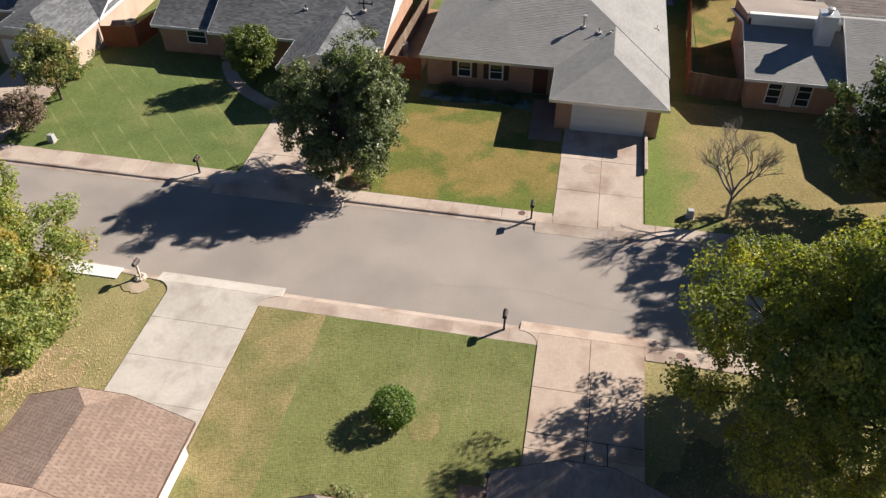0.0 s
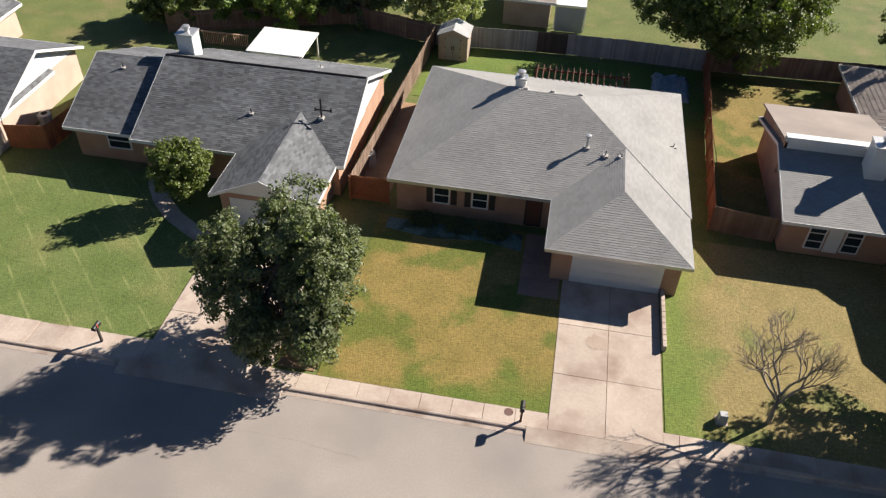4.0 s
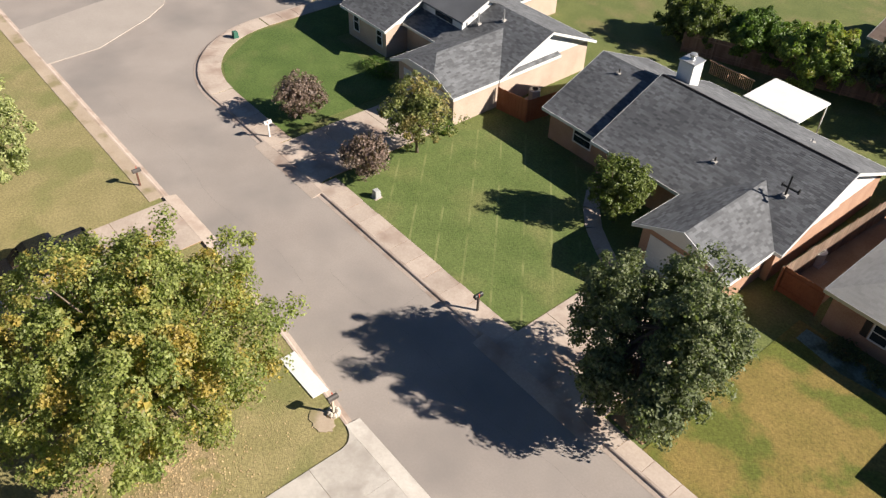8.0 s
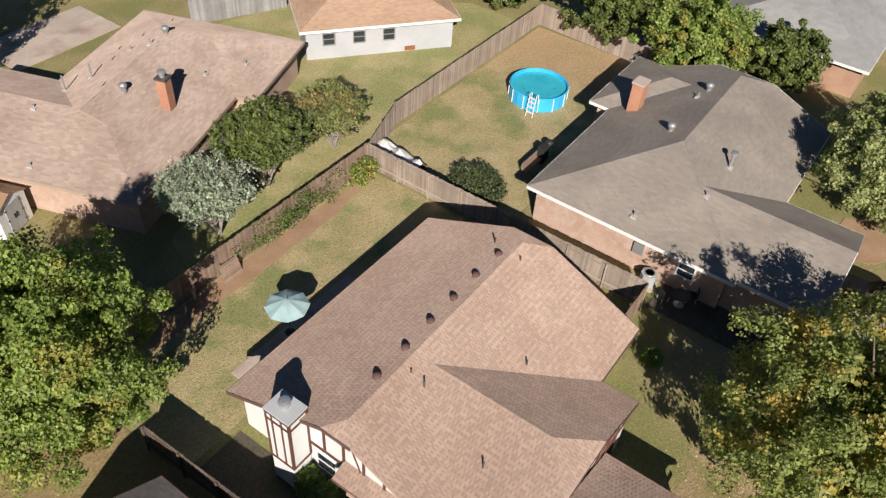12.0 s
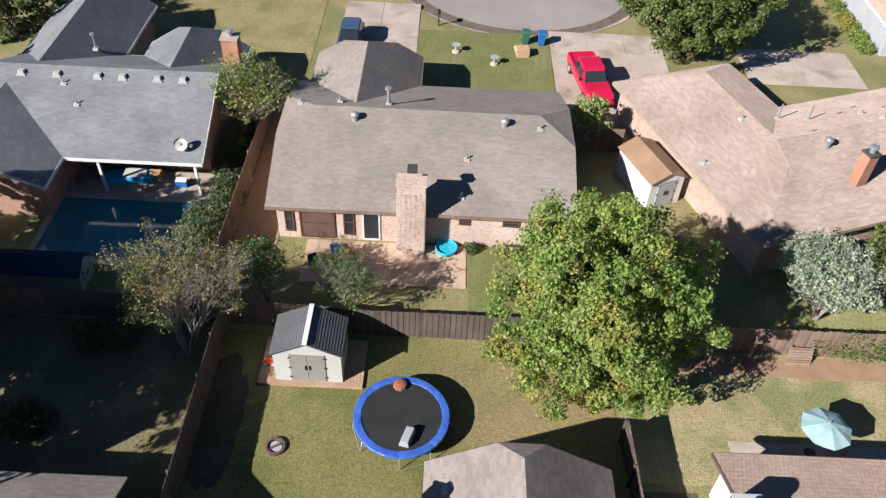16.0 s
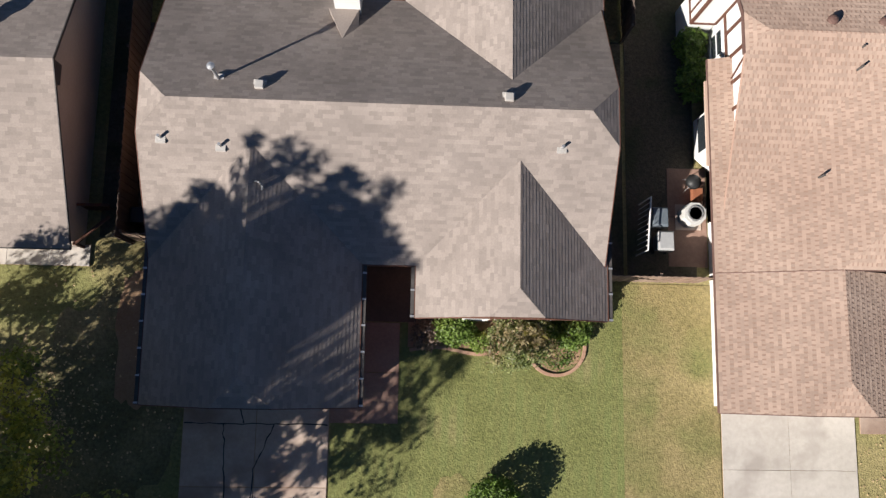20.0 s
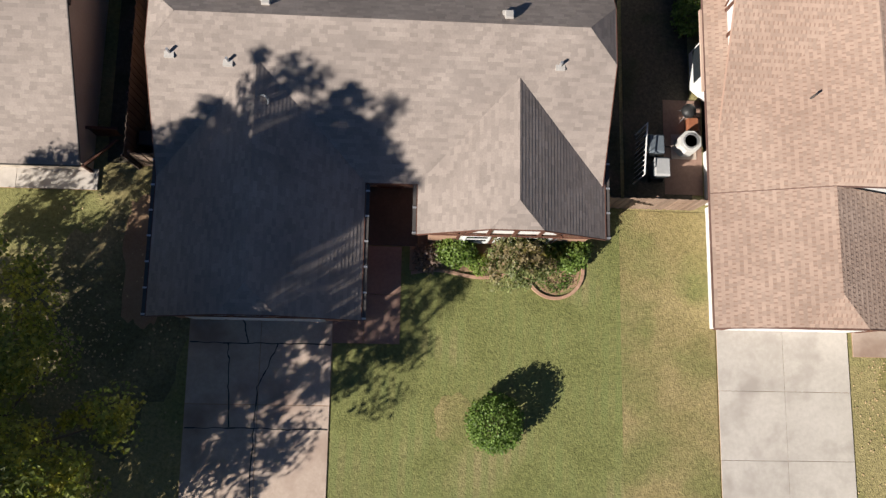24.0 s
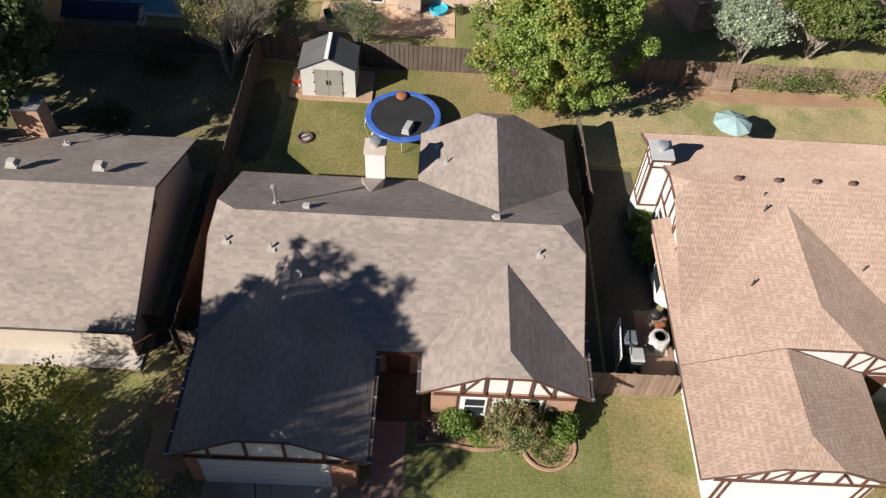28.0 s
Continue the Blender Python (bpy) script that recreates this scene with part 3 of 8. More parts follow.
lawn("lawn", [(43.0, -15.8), (50.0, -15.8), (54.2, -17.6), (57.2, -22.0), (57.6, -28.0), (57.6, -45.0), (52.8, -45.0), (52.8, -27.0), (43.0, -26.0)][::-1], M_CORNER, "dark green mown lawn of the corner house", 0.02)
lawn("back_yard", rect(11.1, 31.6, 22.7, 29.95), M_YARD, "pale dry back lawn with a patio umbrella", 0.016)
lawn("back_yards", rect(-60, 36, -110, -42.6), M_GREEN, "patchy green grass of the yards behind the houses", 0.012)
lawn("back_yard", rect(-26.0, -7.5, 20.7, 30.3), M_SHADY, "thin turf under broad trees, coloured darker for their shade", 0.016)
lawn("back_yard", rect(-9.2, 12.3, -51.0, -42.6), M_VERDANT, "bright green back lawn with tree shade", 0.03)
lawn("back_yard", rect(-20.0, -9.4, -51.4, -31.5), M_PATCHY, "straw and green back lawn beside a red fence", 0.03)
lawn("side_yard", rect(11.2, 13.5, -41.5, -29.8), M_DIRT, "reddish bare strip between two houses", 0.03)
lawn("lawn", rect(-7.45, 10.9, 18.3, 30.0), M_BACK, "back lawn, half green and half straw-coloured", 0.028)


def slabs(name, label, x0, x1, y0, y1, nx, ny, z=0.05, gap=0.012, category="driveway", mat_=None):
    """A paved rectangle of concrete slabs, with open joints over a darker bed."""
    bed = thing(name, label, category, (x0 + x1) / 2, (y0 + y1) / 2, 0, kind="structure")
    cx, cy = (x0 + x1) / 2, (y0 + y1) / 2
    part("bed", Mesh().box(x0 - cx, x1 - cx, y0 - cy, y1 - cy, -0.05, z - 0.02), M_DIRT, bed)
    w, d = (x1 - x0) / nx, (y1 - y0) / ny
    me = Mesh().box(-w / 2 + gap, w / 2 - gap, -d / 2 + gap, d / 2 - gap, -0.04, z).data("slab", mat_ or M_CONC, bevel=0.008)
    for i in range(nx):
        for j in range(ny):
            p = part("slab", me, None, bed)
            p.location = (x0 - cx + (i + 0.5) * w, y0 - cy + (j + 0.5) * d, random.uniform(-0.004, 0.004))
    return bed


slabs("driveway", "double concrete drive with dark cracks, under tree shade", -5.25, 0.0, -6.03, 4.3, 2, 3, mat_=M_BROWNCONC)
slabs("driveway", "pale concrete double drive of the tan house", 14.6, 19.75, -6.03, 4.2, 2, 4, gap=0.006, mat_=M_PALECONC)
slabs("driveway", "stained concrete drive before a white garage door", -5.2, 0.05, -25.0, -14.76, 2, 3)
slabs("driveway", "concrete drive shaded by a large tree", 13.6, 20.0, -25.5, -14.76, 2, 3)
slabs("driveway", "concrete drive with tree shadows", 36.9, 42.1, -26.0, -14.76, 2, 3)
slabs("driveway", "concrete drive with a dark pickup", 36.3, 41.0, -6.85, 4.0, 2, 3)
slabs("driveway", "concrete drive down to the turning circle", -5.6, 0.3, 50.3, 64.6, 2, 5)
slabs("driveway", "concrete drive with a red pickup", 10.3, 18.8, 49.0, 61.2, 3, 4, mat_=M_CONC)
slabs("pavement", "kerbside concrete pavement", -60, 13.6, -15.7, -14.75, 49, 1, 0.03, category="pavement")
slabs("pavement", "kerbside concrete pavement", 20.0, 36.7, -16.25, -14.75, 11, 1, 0.03, category="pavement")
slabs("pavement", "kerbside concrete pavement", 42.2, 50.45, -16.35, -14.75, 6, 1, 0.03, category="pavement")
slabs("pavement", "worn kerbside concrete pavement", 0.0, 14.6, -6.05, -5.2, 10, 1, 0.035, gap=0.004, category="pavement")
slabs("pavement", "worn kerbside concrete pavement", -60, -5.3, -6.05, -5.2, 36, 1, 0.035, gap=0.004, category="pavement")


def kerb(pts, label):
    """A low rolled kerb. The line is its back edge; the road lies on its left."""
    m = Mesh()
    prof = ((0.0, 0.028), (0.10, 0.024), (0.15, -0.005), (0.20, -0.075), (0.42, -0.112))
    rows = []
    for i, p in enumerate(pts):
        a, b = Vector((*pts[max(i - 1, 0)], 0)), Vector((*pts[min(i + 1, len(pts) - 1)], 0))
        d = (b - a).normalized()
        o = Vector((-d.y, d.x, 0))
        rows.append([Vector((*p, 0)) + o * w + Vector((0, 0, z)) for w, z in prof])
    for r0, r1 in zip(rows, rows[1:]):
        for k in range(len(prof) - 1):
            m.face([r0[k], r1[k], r1[k + 1], r0[k + 1]][::-1])
    for r in (rows[0], rows[-1]):
        m.face([q for q in r] + [Vector((r[-1].x, r[-1].y, -0.2)), Vector((r[0].x, r[0].y, -0.2))])
    return tagged(part("kerb", m, M_KERB), label, "kerb", kind="structure")


Y_N, Y_S = -6.03, -14.76
kerb([(-6.2, Y_N), (-300, Y_N)], "low concrete kerb along the street")
kerb([(13.65, Y_N), (0.95, Y_N)], "low concrete kerb along the street")
kerb([(36.0, -6.8), (27, -6.6), (20.7, Y_N)], "low concrete kerb along the street")
kerb([(300, -6.88), (41.4, -6.8)], "low concrete kerb along the street")
arc_k = [(CUL[0] + CUL[2] * math.cos(a), CUL[1] + CUL[2] * math.sin(a)) for a in [-math.pi * k / 24 for k in range(25)]]
kerb(list(reversed(arc_k)), "curved concrete kerb round the turning circle")
gut = Mesh()
for k in range(24):
    q = [(CUL[0] + r * math.cos(a), CUL[1] + r * math.sin(a)) for r, a in ((9.6, -math.pi * k / 24), (9.6, -math.pi * (k + 1) / 24), (10.6, -math.pi * (k + 1) / 24), (10.6, -math.pi * k / 24))]
    gut.face([(x, y, -0.106) for x, y in q][::-1])
tagged(part("gutter_strip", gut, M_BARK), "dark brown gutter round the turning circle", "gutter", kind="structure")
kerb([(-300, Y_S), (-6.15, Y_S)], "concrete kerb along the street")
kerb([(1.0, Y_S), (12.65, Y_S)], "concrete kerb along the street")
kerb([(20.95, Y_S), (35.95, Y_S)], "concrete kerb along the street")
kerb([(43.05, Y_S), (48.0, Y_S)] + [(50.5 + 8.85 * math.cos(q), -23.6 + 8.85 * math.sin(q)) for q in [math.radians(90 - 90 * k / 14) for k in range(15)]] + [(59.35, -200)], "rounded concrete kerb at the street corner")


for x0, x1, y, way, m_ in ((-6.2, 0.95, Y_N, -1, M_BROWNCONC), (13.65, 20.7, Y_N, -1, M_PALECONC), (36.0, 41.4, -6.8, -1, M_CONC), (-6.15, 1.0, Y_S, 1, M_CONC), (12.65, 20.95, Y_S, 1, M_CONC), (35.95, 43.05, Y_S, 1, M_CONC)):
    prof = ((0.0, 0.053), (0.0, -0.2), (0.8, -0.2), (0.8, -0.112))
    q = [(x, y + way * d, z) for x in (x0, x1) for d, z in prof]
    apron = Mesh()
    apron.v, apron.f = q, [(0, 3, 7, 4), (0, 1, 2, 3), (4, 7, 6, 5), (0, 4, 5, 1), (2, 6, 7, 3), (1, 5, 6, 2)]
    tagged(part("drive_apron", apron, m_), "sloping concrete lip of a drive at the street", "drive", kind="structure")


ring = thing("pavement", "curved concrete pavement round the street corner", "pavement", 50.5, -23.6, kind="structure")
for k in range(11):
    a0, a1 = math.radians(90 - 90 * k / 11 - 0.03), math.radians(90 - 90 * (k + 1) / 11 + 0.03)
    q = [(r * math.cos(a), r * math.sin(a)) for r, a in ((7.2, a0), (7.2, a1), (8.85, a1), (8.85, a0))]
    part("slab", Mesh().hexa([(x, y, z) for z in (-0.04, 0.03) for x, y in q]), M_CONC, ring)
slabs("pavement", "concrete pavement along the side street", 57.7, 59.35, -60, -23.7, 1, 24, 0.03, category="pavement")


# ---- houses ----
def house(name, label, blocks, roof_mat, wall, trim=None, gable=None, x=0, y=0, turn=0, tab=(0.34, 0.15), window=None, single=None):
    h = thing(name, label, "house", x, y, 0, turn)
    sh = Mesh()
    sh.window = window
    for b in blocks:
        b = dict(b)
        roof_block(h, sh, *b.pop("r"), wall=b.pop("wall", wall), trim=trim, gable=b.pop("gable", gable), roof_mat=roof_mat, tab=tab, **b)
    tagged(part("shingles", sh, roof_mat, h), kind="stuff")
    for p in sh.picks:
        part("shingle", p, single or roof_mat, h)
    return h


main_house = house("house", "brick house with a taupe shingle roof and half-timbered gables", [
    dict(r=(-6.1, 9.6, 8.7, 18.4), axis="x", pitch=0.57, c0=0.21, c1=0.21),
    dict(r=(2.4, 9.7, 13.6, 21.75), axis="y", pitch=0.57, c1=0.25, inner=(True, False)),
    dict(r=(3.0, 9.7, 6.9, 13.4), axis="y", goh=0.12, pitch=0.57, c0=0.27, inner=(False, True), gable=M_WHITE),
    dict(r=(-6.1, 1.15, 3.85, 13.4), axis="y", wall=M_REDBRICK, goh=0.12, pitch=0.57, c0=0.27, inner=(False, True), gable=M_WHITE),
], R_MAIN, M_BRICK, trim=M_BROWN, tab=(0.27, 0.14, 0.0, 0.0065), window=(1.4, 5.8, 9.0, 12.6), single=R_ONE)
tan_house = house("house", "white half-timbered house with a tan shingle roof", [
    dict(r=(13.9, 28.0, 10.5, 22.75), axis="x", pitch=0.44, c0=0.12, c1=0.18, gable=M_WHITE, deck_mat=R_PINKDECK, skip=(7,)),
    dict(r=(13.55, 24.2, 8.7, 16.6), axis="y", goh=0.12, pitch=0.44, c0=0.3, inner=(False, True), gable=M_WHITE, ohs=0.8, skip=(7,), deck_mat=R_PINKDECK),
    dict(r=(13.55, 21.1, 3.85, 8.7), axis="y", goh=0.12, pitch=0.44, c0=0.3, inner=(False, True), gable=M_WHITE, ohs=0.8, deck_mat=R_PINKDECK),
], R_PINK, M_WHITE, trim=M_VENT, tab=(0.165, 0.13, 0.055, 0.0055))
house("house", "neighbouring house with a taupe shingle gable roof", [
    dict(r=(-24.0, -8.75, 9.0, 20.5), axis="x", pitch=0.44, gable=M_CREAM, goh=0.5),
], R_MAIN, M_CREAM, trim=M_DARKROOF, tab=(0.27, 0.14, 0.0, 0.0065))
house("house", "brick house with a grey hipped shingle roof and white garage door", [
    dict(r=(-6.6, 10.9, -42.8, -28.8), axis="x", pitch=0.41, c0=1, c1=1),
    dict(r=(-6.5, 1.25, -36, -24.5), axis="y", pitch=0.41, c1=1, inner=(True, False)),
], R_GREY, M_BRICK, trim=M_METAL)
house("house", "house with a charcoal shingle roof and white gables", [
    dict(r=(13.7, 27.3, -41.6, -29.3), axis="x", pitch=0.43, gable=M_WHITE),
    dict(r=(27.0, 32.2, -41.0, -29.9), axis="x", pitch=0.43, gable=M_WHITE, inner=(True, False), ze=2.35),
    dict(r=(14.15, 20.4, -36, -25.1), axis="y", pitch=0.45, gable=M_WHITE, inner=(True, False)),
], R_DARK, M_BRICK)
house("house", "corner house with dark shingles, pale brick and a raised clerestory", [
    dict(r=(36.3, 52.0, -39.8, -29.8), axis="x", pitch=0.43, gable=M_WHITE),
    dict(r=(36.36, 43.4, -36, -25.6), axis="y", pitch=0.43, gable=M_WHITE, inner=(True, False), c1=0.4),
    dict(r=(47.0, 53.0, -40.0, -27.75), axis="x", pitch=0.43, gable=M_WHITE),
    dict(r=(44.7, 52.6, -45.3, -37.0), axis="y", pitch=0.43, gable=M_WHITE, inner=(False, True)),
], R_DARK, M_PALEBRICK)
house("house", "house with a grey roof and a white clerestory band", [
    dict(r=(-18.6, -11.7, -41.0, -29.7), axis="x", pitch=0.28, gable=M_WHITE),
    dict(r=(-28.0, -18.2, -41.0, -28.6), axis="x", pitch=0.42, gable=M_WHITE),
    dict(r=(-27.6, -18.5, -36.0, -24.5), axis="y", pitch=0.48, gable=M_WHITE, inner=(True, False)),
], R_GREY, M_BRICK)
house("house", "brick house with a greyish tan hipped roof", [
    dict(r=(33.7, 50.5, 8.0, 20.1), axis="x", pitch=0.42, c0=1, c1=0.3),
    dict(r=(34.0, 41.8, 3.75, 14), axis="y", pitch=0.42, inner=(False, True)),
    dict(r=(43.7, 51.0, 14, 21.5), axis="y", pitch=0.42, inner=(True, False), c1=1),
], R_OLIVE, M_ROSEBRICK)
house("house", "whitewashed brick house with a taupe roof behind the back fence", [
    dict(r=(-6.6, 9.8, 36.3, 48.6), axis="x", pitch=0.38, c0=0.3, c1=0.3),
    dict(r=(-6.0, 1.0, 43, 52.1), axis="y", pitch=0.57, inner=(True, False), c1=0.5),
], R_BACK, M_WASHBRICK, trim=M_FENCE, tab=(0.3, 0.13, 0.0, 0.007))
house("house", "house with a blue-grey shingle roof beside a pool", [
    dict(r=(-24.0, -10.7, 39.6, 50.6), axis="x", pitch=0.44, ohs=2.5),
    dict(r=(-27.0, -18.4, 37.0, 46), axis="y", pitch=0.44, inner=(False, True)),
    dict(r=(-25.0, -18.4, 45, 57.5), axis="y", pitch=0.6, inner=(True, False)),
    dict(r=(-17.2, -10.6, 45, 52.4), axis="y", pitch=0.6, inner=(True, False), c1=0.4),
], R_COOL, M_BRICK)
house("house", "tan-roofed brick house set at an angle", [
    dict(r=(0.1, 9.0, 0.9, 17.25), axis="y", pitch=0.42, c0=1, c1=1, steep=(1.0, 0.7)),
    dict(r=(4, 18.9, 0.84, 11.75), axis="x", pitch=0.41, c1=1, inner=(True, False)),
    dict(r=(11.1, 18.84, -0.45, 7.0), axis="y", pitch=0.36, c0=1, inner=(False, True)),
], R_TAN, M_ROSEBRICK, trim=M_TANW, x=19.4, y=34.0, turn=20.5)
house("house", "white house with a tan hipped roof", [
    dict(r=(0, 11.8, 0, 7.2), axis="x", pitch=0.42, c0=1, c1=1),
], R_TERRA, M_SIDING, x=37.9, y=41.3, turn=-38)




# ---- house fittings ----
def opening(h, name, axis, side, plane, u, z0, w, hgt, frame_mat=None, pane_mat=None, bars=1, label="", shutters=False):
    """A framed window or door on a wall that faces along an axis. side: the way it faces. u: its middle along the wall."""
    out = 0.05 * side

    def bx(m, a0, a1, zz0, zz1, d0, d1):
        d0, d1 = sorted((plane + d0 * side, plane + d1 * side))
        return m.box(a0, a1, d0, d1, zz0, zz1) if axis == "y" else m.box(d0, d1, a0, a1, zz0, zz1)
    f = Mesh()
    t = 0.08
    bx(f, u - w / 2, u - w / 2 + t, z0, z0 + hgt, 0, 0.06)
    bx(f, u + w / 2 - t, u + w / 2, z0, z0 + hgt, 0, 0.06)
    bx(f, u - w / 2 + t, u + w / 2 - t, z0, z0 + t, 0, 0.07)
    bx(f, u - w / 2 + t, u + w / 2 - t, z0 + hgt - t, z0 + hgt, 0, 0.06)
    for k in range(bars):
        zz = z0 + hgt * (k + 1) / (bars + 1)
        bx(f, u - w / 2 + t, u + w / 2 - t, zz - 0.025, zz + 0.025, 0, 0.05)
    win = part(name, f, frame_mat or M_WHITE, h, label)
    part("pane", bx(Mesh(), u - w / 2 + t, u + w / 2 - t, z0 + t, z0 + hgt - t, 0.0, 0.025), pane_mat or M_GLASS, win)
    if shutters:
        for s in (-1, 1):
            a = u + s * (w / 2 + 0.24)
            sh = part("shutter", bx(Mesh(), a - 0.18, a + 0.18, z0, z0 + hgt, 0, 0.03), M_SHUTTER, h)
            for k in range(9):
                zz = z0 + hgt * k / 9
                part("slat", bx(Mesh(), a - 0.15, a + 0.15, zz + 0.02, zz + hgt / 9 - 0.02, 0.03, 0.045), M_SHUTTER, sh)
    return win


def garage_door(h, axis, side, plane, u, w=4.88, hgt=2.13, material=None):
    d = part("garage_door", Mesh().box(*((u - w / 2, u + w / 2, *sorted((plane, plane + 0.03 * side))) if axis == "y" else (*sorted((plane, plane + 0.03 * side)), u - w / 2, u + w / 2)), 0.03, hgt), material or M_WHITE, h)
    for r in range(4):
        for k in range(8):
            a0 = u - w / 2 + w * k / 8 + 0.05
            a1 = a0 + w / 8 - 0.1
            lo, hi = sorted((plane + 0.03 * side, plane + 0.045 * side))
            z0 = 0.06 + r * (hgt - 0.05) / 4
            z1 = z0 + (hgt - 0.05) / 4 - 0.08
            part("door_panel", Mesh().box(*((a0, a1, lo, hi) if axis == "y" else (lo, hi, a0, a1)), z0, z1), material or M_WHITE, d)
    return d


def timbers(h, axis, side, plane, mid, half, pitch, ze, c, posts, beam=2.42, diag=()):
    """Brown boards over a white gable."""
    def top(b):
        return ze - 0.14 + pitch * min(half - abs(b - mid), half * (1 - c))

    def bx(a0, a1, z0, z1, z2=None, z3=None):
        lo, hi = sorted((plane + 0.025 * side, plane + 0.07 * side))
        z2, z3 = (z0 if z2 is None else z2), (z1 if z3 is None else z3)
        q = [(a0, lo, z0), (a1, lo, z2), (a1, hi, z2), (a0, hi, z0), (a0, lo, z1), (a1, lo, z3), (a1, hi, z3), (a0, hi, z1)]
        m = Mesh().hexa([p if axis == "y" else (p[1], p[0], p[2]) for p in q])
        part("timber", m, M_BROWN, h)
    bx(mid - half + 0.5, mid + half - 0.5, beam, beam + 0.13)
    for b in posts:
        bx(b - 0.06, b + 0.06, beam + 0.13, top(b))
    for b0, b1 in diag:
        bx(b0, b1, beam + 0.13, beam + 0.26, top(b1) - 0.13, top(b1))
    return h


def pipe_vent(h, x, y, z, tall=0.45, r=0.05, cap=False, material=None, base=True):
    m = Mesh().tube([(x, y, z - 0.15), (x, y, z + tall)], [r, r], 10)
    p = part("vent_pipe", m, material or M_METAL, h, smooth=False)
    if base:
        part("flashing", Mesh().box(x - 0.16, x + 0.16, y - 0.16, y + 0.16, z - 0.12, z + 0.03), M_LEAD, p)
    if cap:
        part("cap", Mesh().tube([(x, y, z + tall - 0.02), (x, y, z + tall + 0.03), (x, y, z + tall + 0.14), (x, y, z + tall + 0.17)], [r * 1.3, r * 2.3, r * 2.3, r * 0.6], 10), material or M_METAL, p)
    return p


def box_vent(h, x, y, z, material=None, w=0.4):
    p = part("roof_vent", Mesh().hexa([(x - w / 2, y - w / 2, z - 0.12), (x + w / 2, y - w / 2, z - 0.12), (x + w / 2, y + w / 2, z - 0.12), (x - w / 2, y + w / 2, z - 0.12),
                                       (x - w * 0.42, y - w * 0.42, z + 0.19), (x + w * 0.42, y - w * 0.42, z + 0.19), (x + w * 0.42, y + w * 0.42, z + 0.16), (x - w * 0.42, y + w * 0.42, z + 0.16)]), material or M_LEAD, h, bevel=0.02)
    part("flange", Mesh().box(x - w * 0.65, x + w * 0.65, y - w * 0.65, y + w * 0.65, z - 0.12, z - 0.02), material or M_LEAD, p)
    return p


def dome_vent(h, x, y, z, material, r=0.19):
    return part("roof_vent", Mesh().tube([(x, y, z - 0.15), (x, y, z + 0.06), (x, y, z + 0.13), (x, y, z + 0.17)], [r * 0.75, r, r * 0.85, r * 0.35], 12), material, h)


def turbine(h, x, y, z):
    p = part("turbine_vent", Mesh().tube([(x, y, z - 0.15), (x, y, z + 0.18)], [0.15, 0.15], 12), M_METAL, h)
    m = Mesh()
    m.tube([(x, y, z + 0.16), (x, y, z + 0.26), (x, y, z + 0.38), (x, y, z + 0.47), (x, y, z + 0.5)], [0.15, 0.23, 0.24, 0.15, 0.04], 16)
    part("turbine_head", m, M_METAL, p)
    return p


def chimney(h, x0, x1, y0, y1, z0, z1, material, cap_mat=None, flue=True):
    c = part("chimney", Mesh().box(x0, x1, y0, y1, z0, z1), material, h, bevel=0.012)
    part("chimney_cap", Mesh().box(x0 - 0.06, x1 + 0.06, y0 - 0.06, y1 + 0.06, z1, z1 + 0.1), cap_mat or M_CONC, c, bevel=0.01)
    if flue:
        x, y, z = (x0 + x1) / 2, (y0 + y1) / 2, z1 + 0.1
        part("flue", Mesh().tube([(x, y, z), (x, y, z + 0.22), (x, y, z + 0.24), (x, y, z + 0.38), (x, y, z + 0.42)], [0.16, 0.16, 0.25, 0.25, 0.12], 14), M_METAL, c)
    return c


def brick_courses(parent, x0, x1, y0, y1, z0, z1, material, bl=0.24, bh=0.085):
    """Courses of single bricks round a stack."""
    rows = int((z1 - z0) / bh)
    mx = Mesh().box(-bl / 2 + 0.006, bl / 2 - 0.006, -0.02, 0.02, 0.006, bh - 0.006).data("brick", material)
    n = 0
    for r in range(rows):
        k = int((x1 - x0) / bl)
        for i in range(k):
            if n > 280:
                return
            b = part("brick", mx, None, parent)
            b.location = (x0 + (i + 0.5 + 0.25 * (r % 2)) * (x1 - x0 - 0.12) / k, y0, z0 + r * bh)
            n += 1


# main house
h = main_house
garage_door(h, "y", -1, 3.97, -2.7)
timbers(h, "y", -1, 3.94, -2.475, 3.62, 0.57, 2.5, 0.27, (-4.6, -3.2, -1.8, -0.4), 2.3)
timbers(h, "y", -1, 6.99, 6.35, 3.35, 0.57, 2.5, 0.27, (4.6, 5.5, 6.4, 7.3, 8.2), 2.3, ((4.6, 5.2), (8.2, 7.6)))
for u in (5.2, 7.4):
    opening(h, "window", "y", -1, 7.0, u, 0.75, 0.95, 1.4)
part("panel", Mesh().box(4.5, 8.1, 6.995, 7.02, 0.6, 2.3), M_WHITE, h)
for u in (4.5, 5.78, 6.3, 6.82, 7.98):
    part("timber", Mesh().box(u - 0.05, u + 0.05, 6.96, 7.0, 0.6, 2.3), M_BROWN, h)
opening(h, "front_door", "y", -1, 9.15, 2.0, 0.1, 1.0, 2.1, M_BROWN, M_BROWN, 0)
pipe_vent(h, -5.33, 12.38, 4.6, 0.3)
pipe_vent(h, -3.43, 12.19, 4.5, 0.3)
pipe_vent(h, 7.68, 12.44, 4.62, 0.3)
md = part("satellite_dish", Mesh().tube([(-2.12, 11.0, 4.42), (-2.14, 10.97, 4.44), (-2.17, 10.93, 4.47)], [0.06, 0.15, 0.19], 18, cap=False), M_SIDING, h)
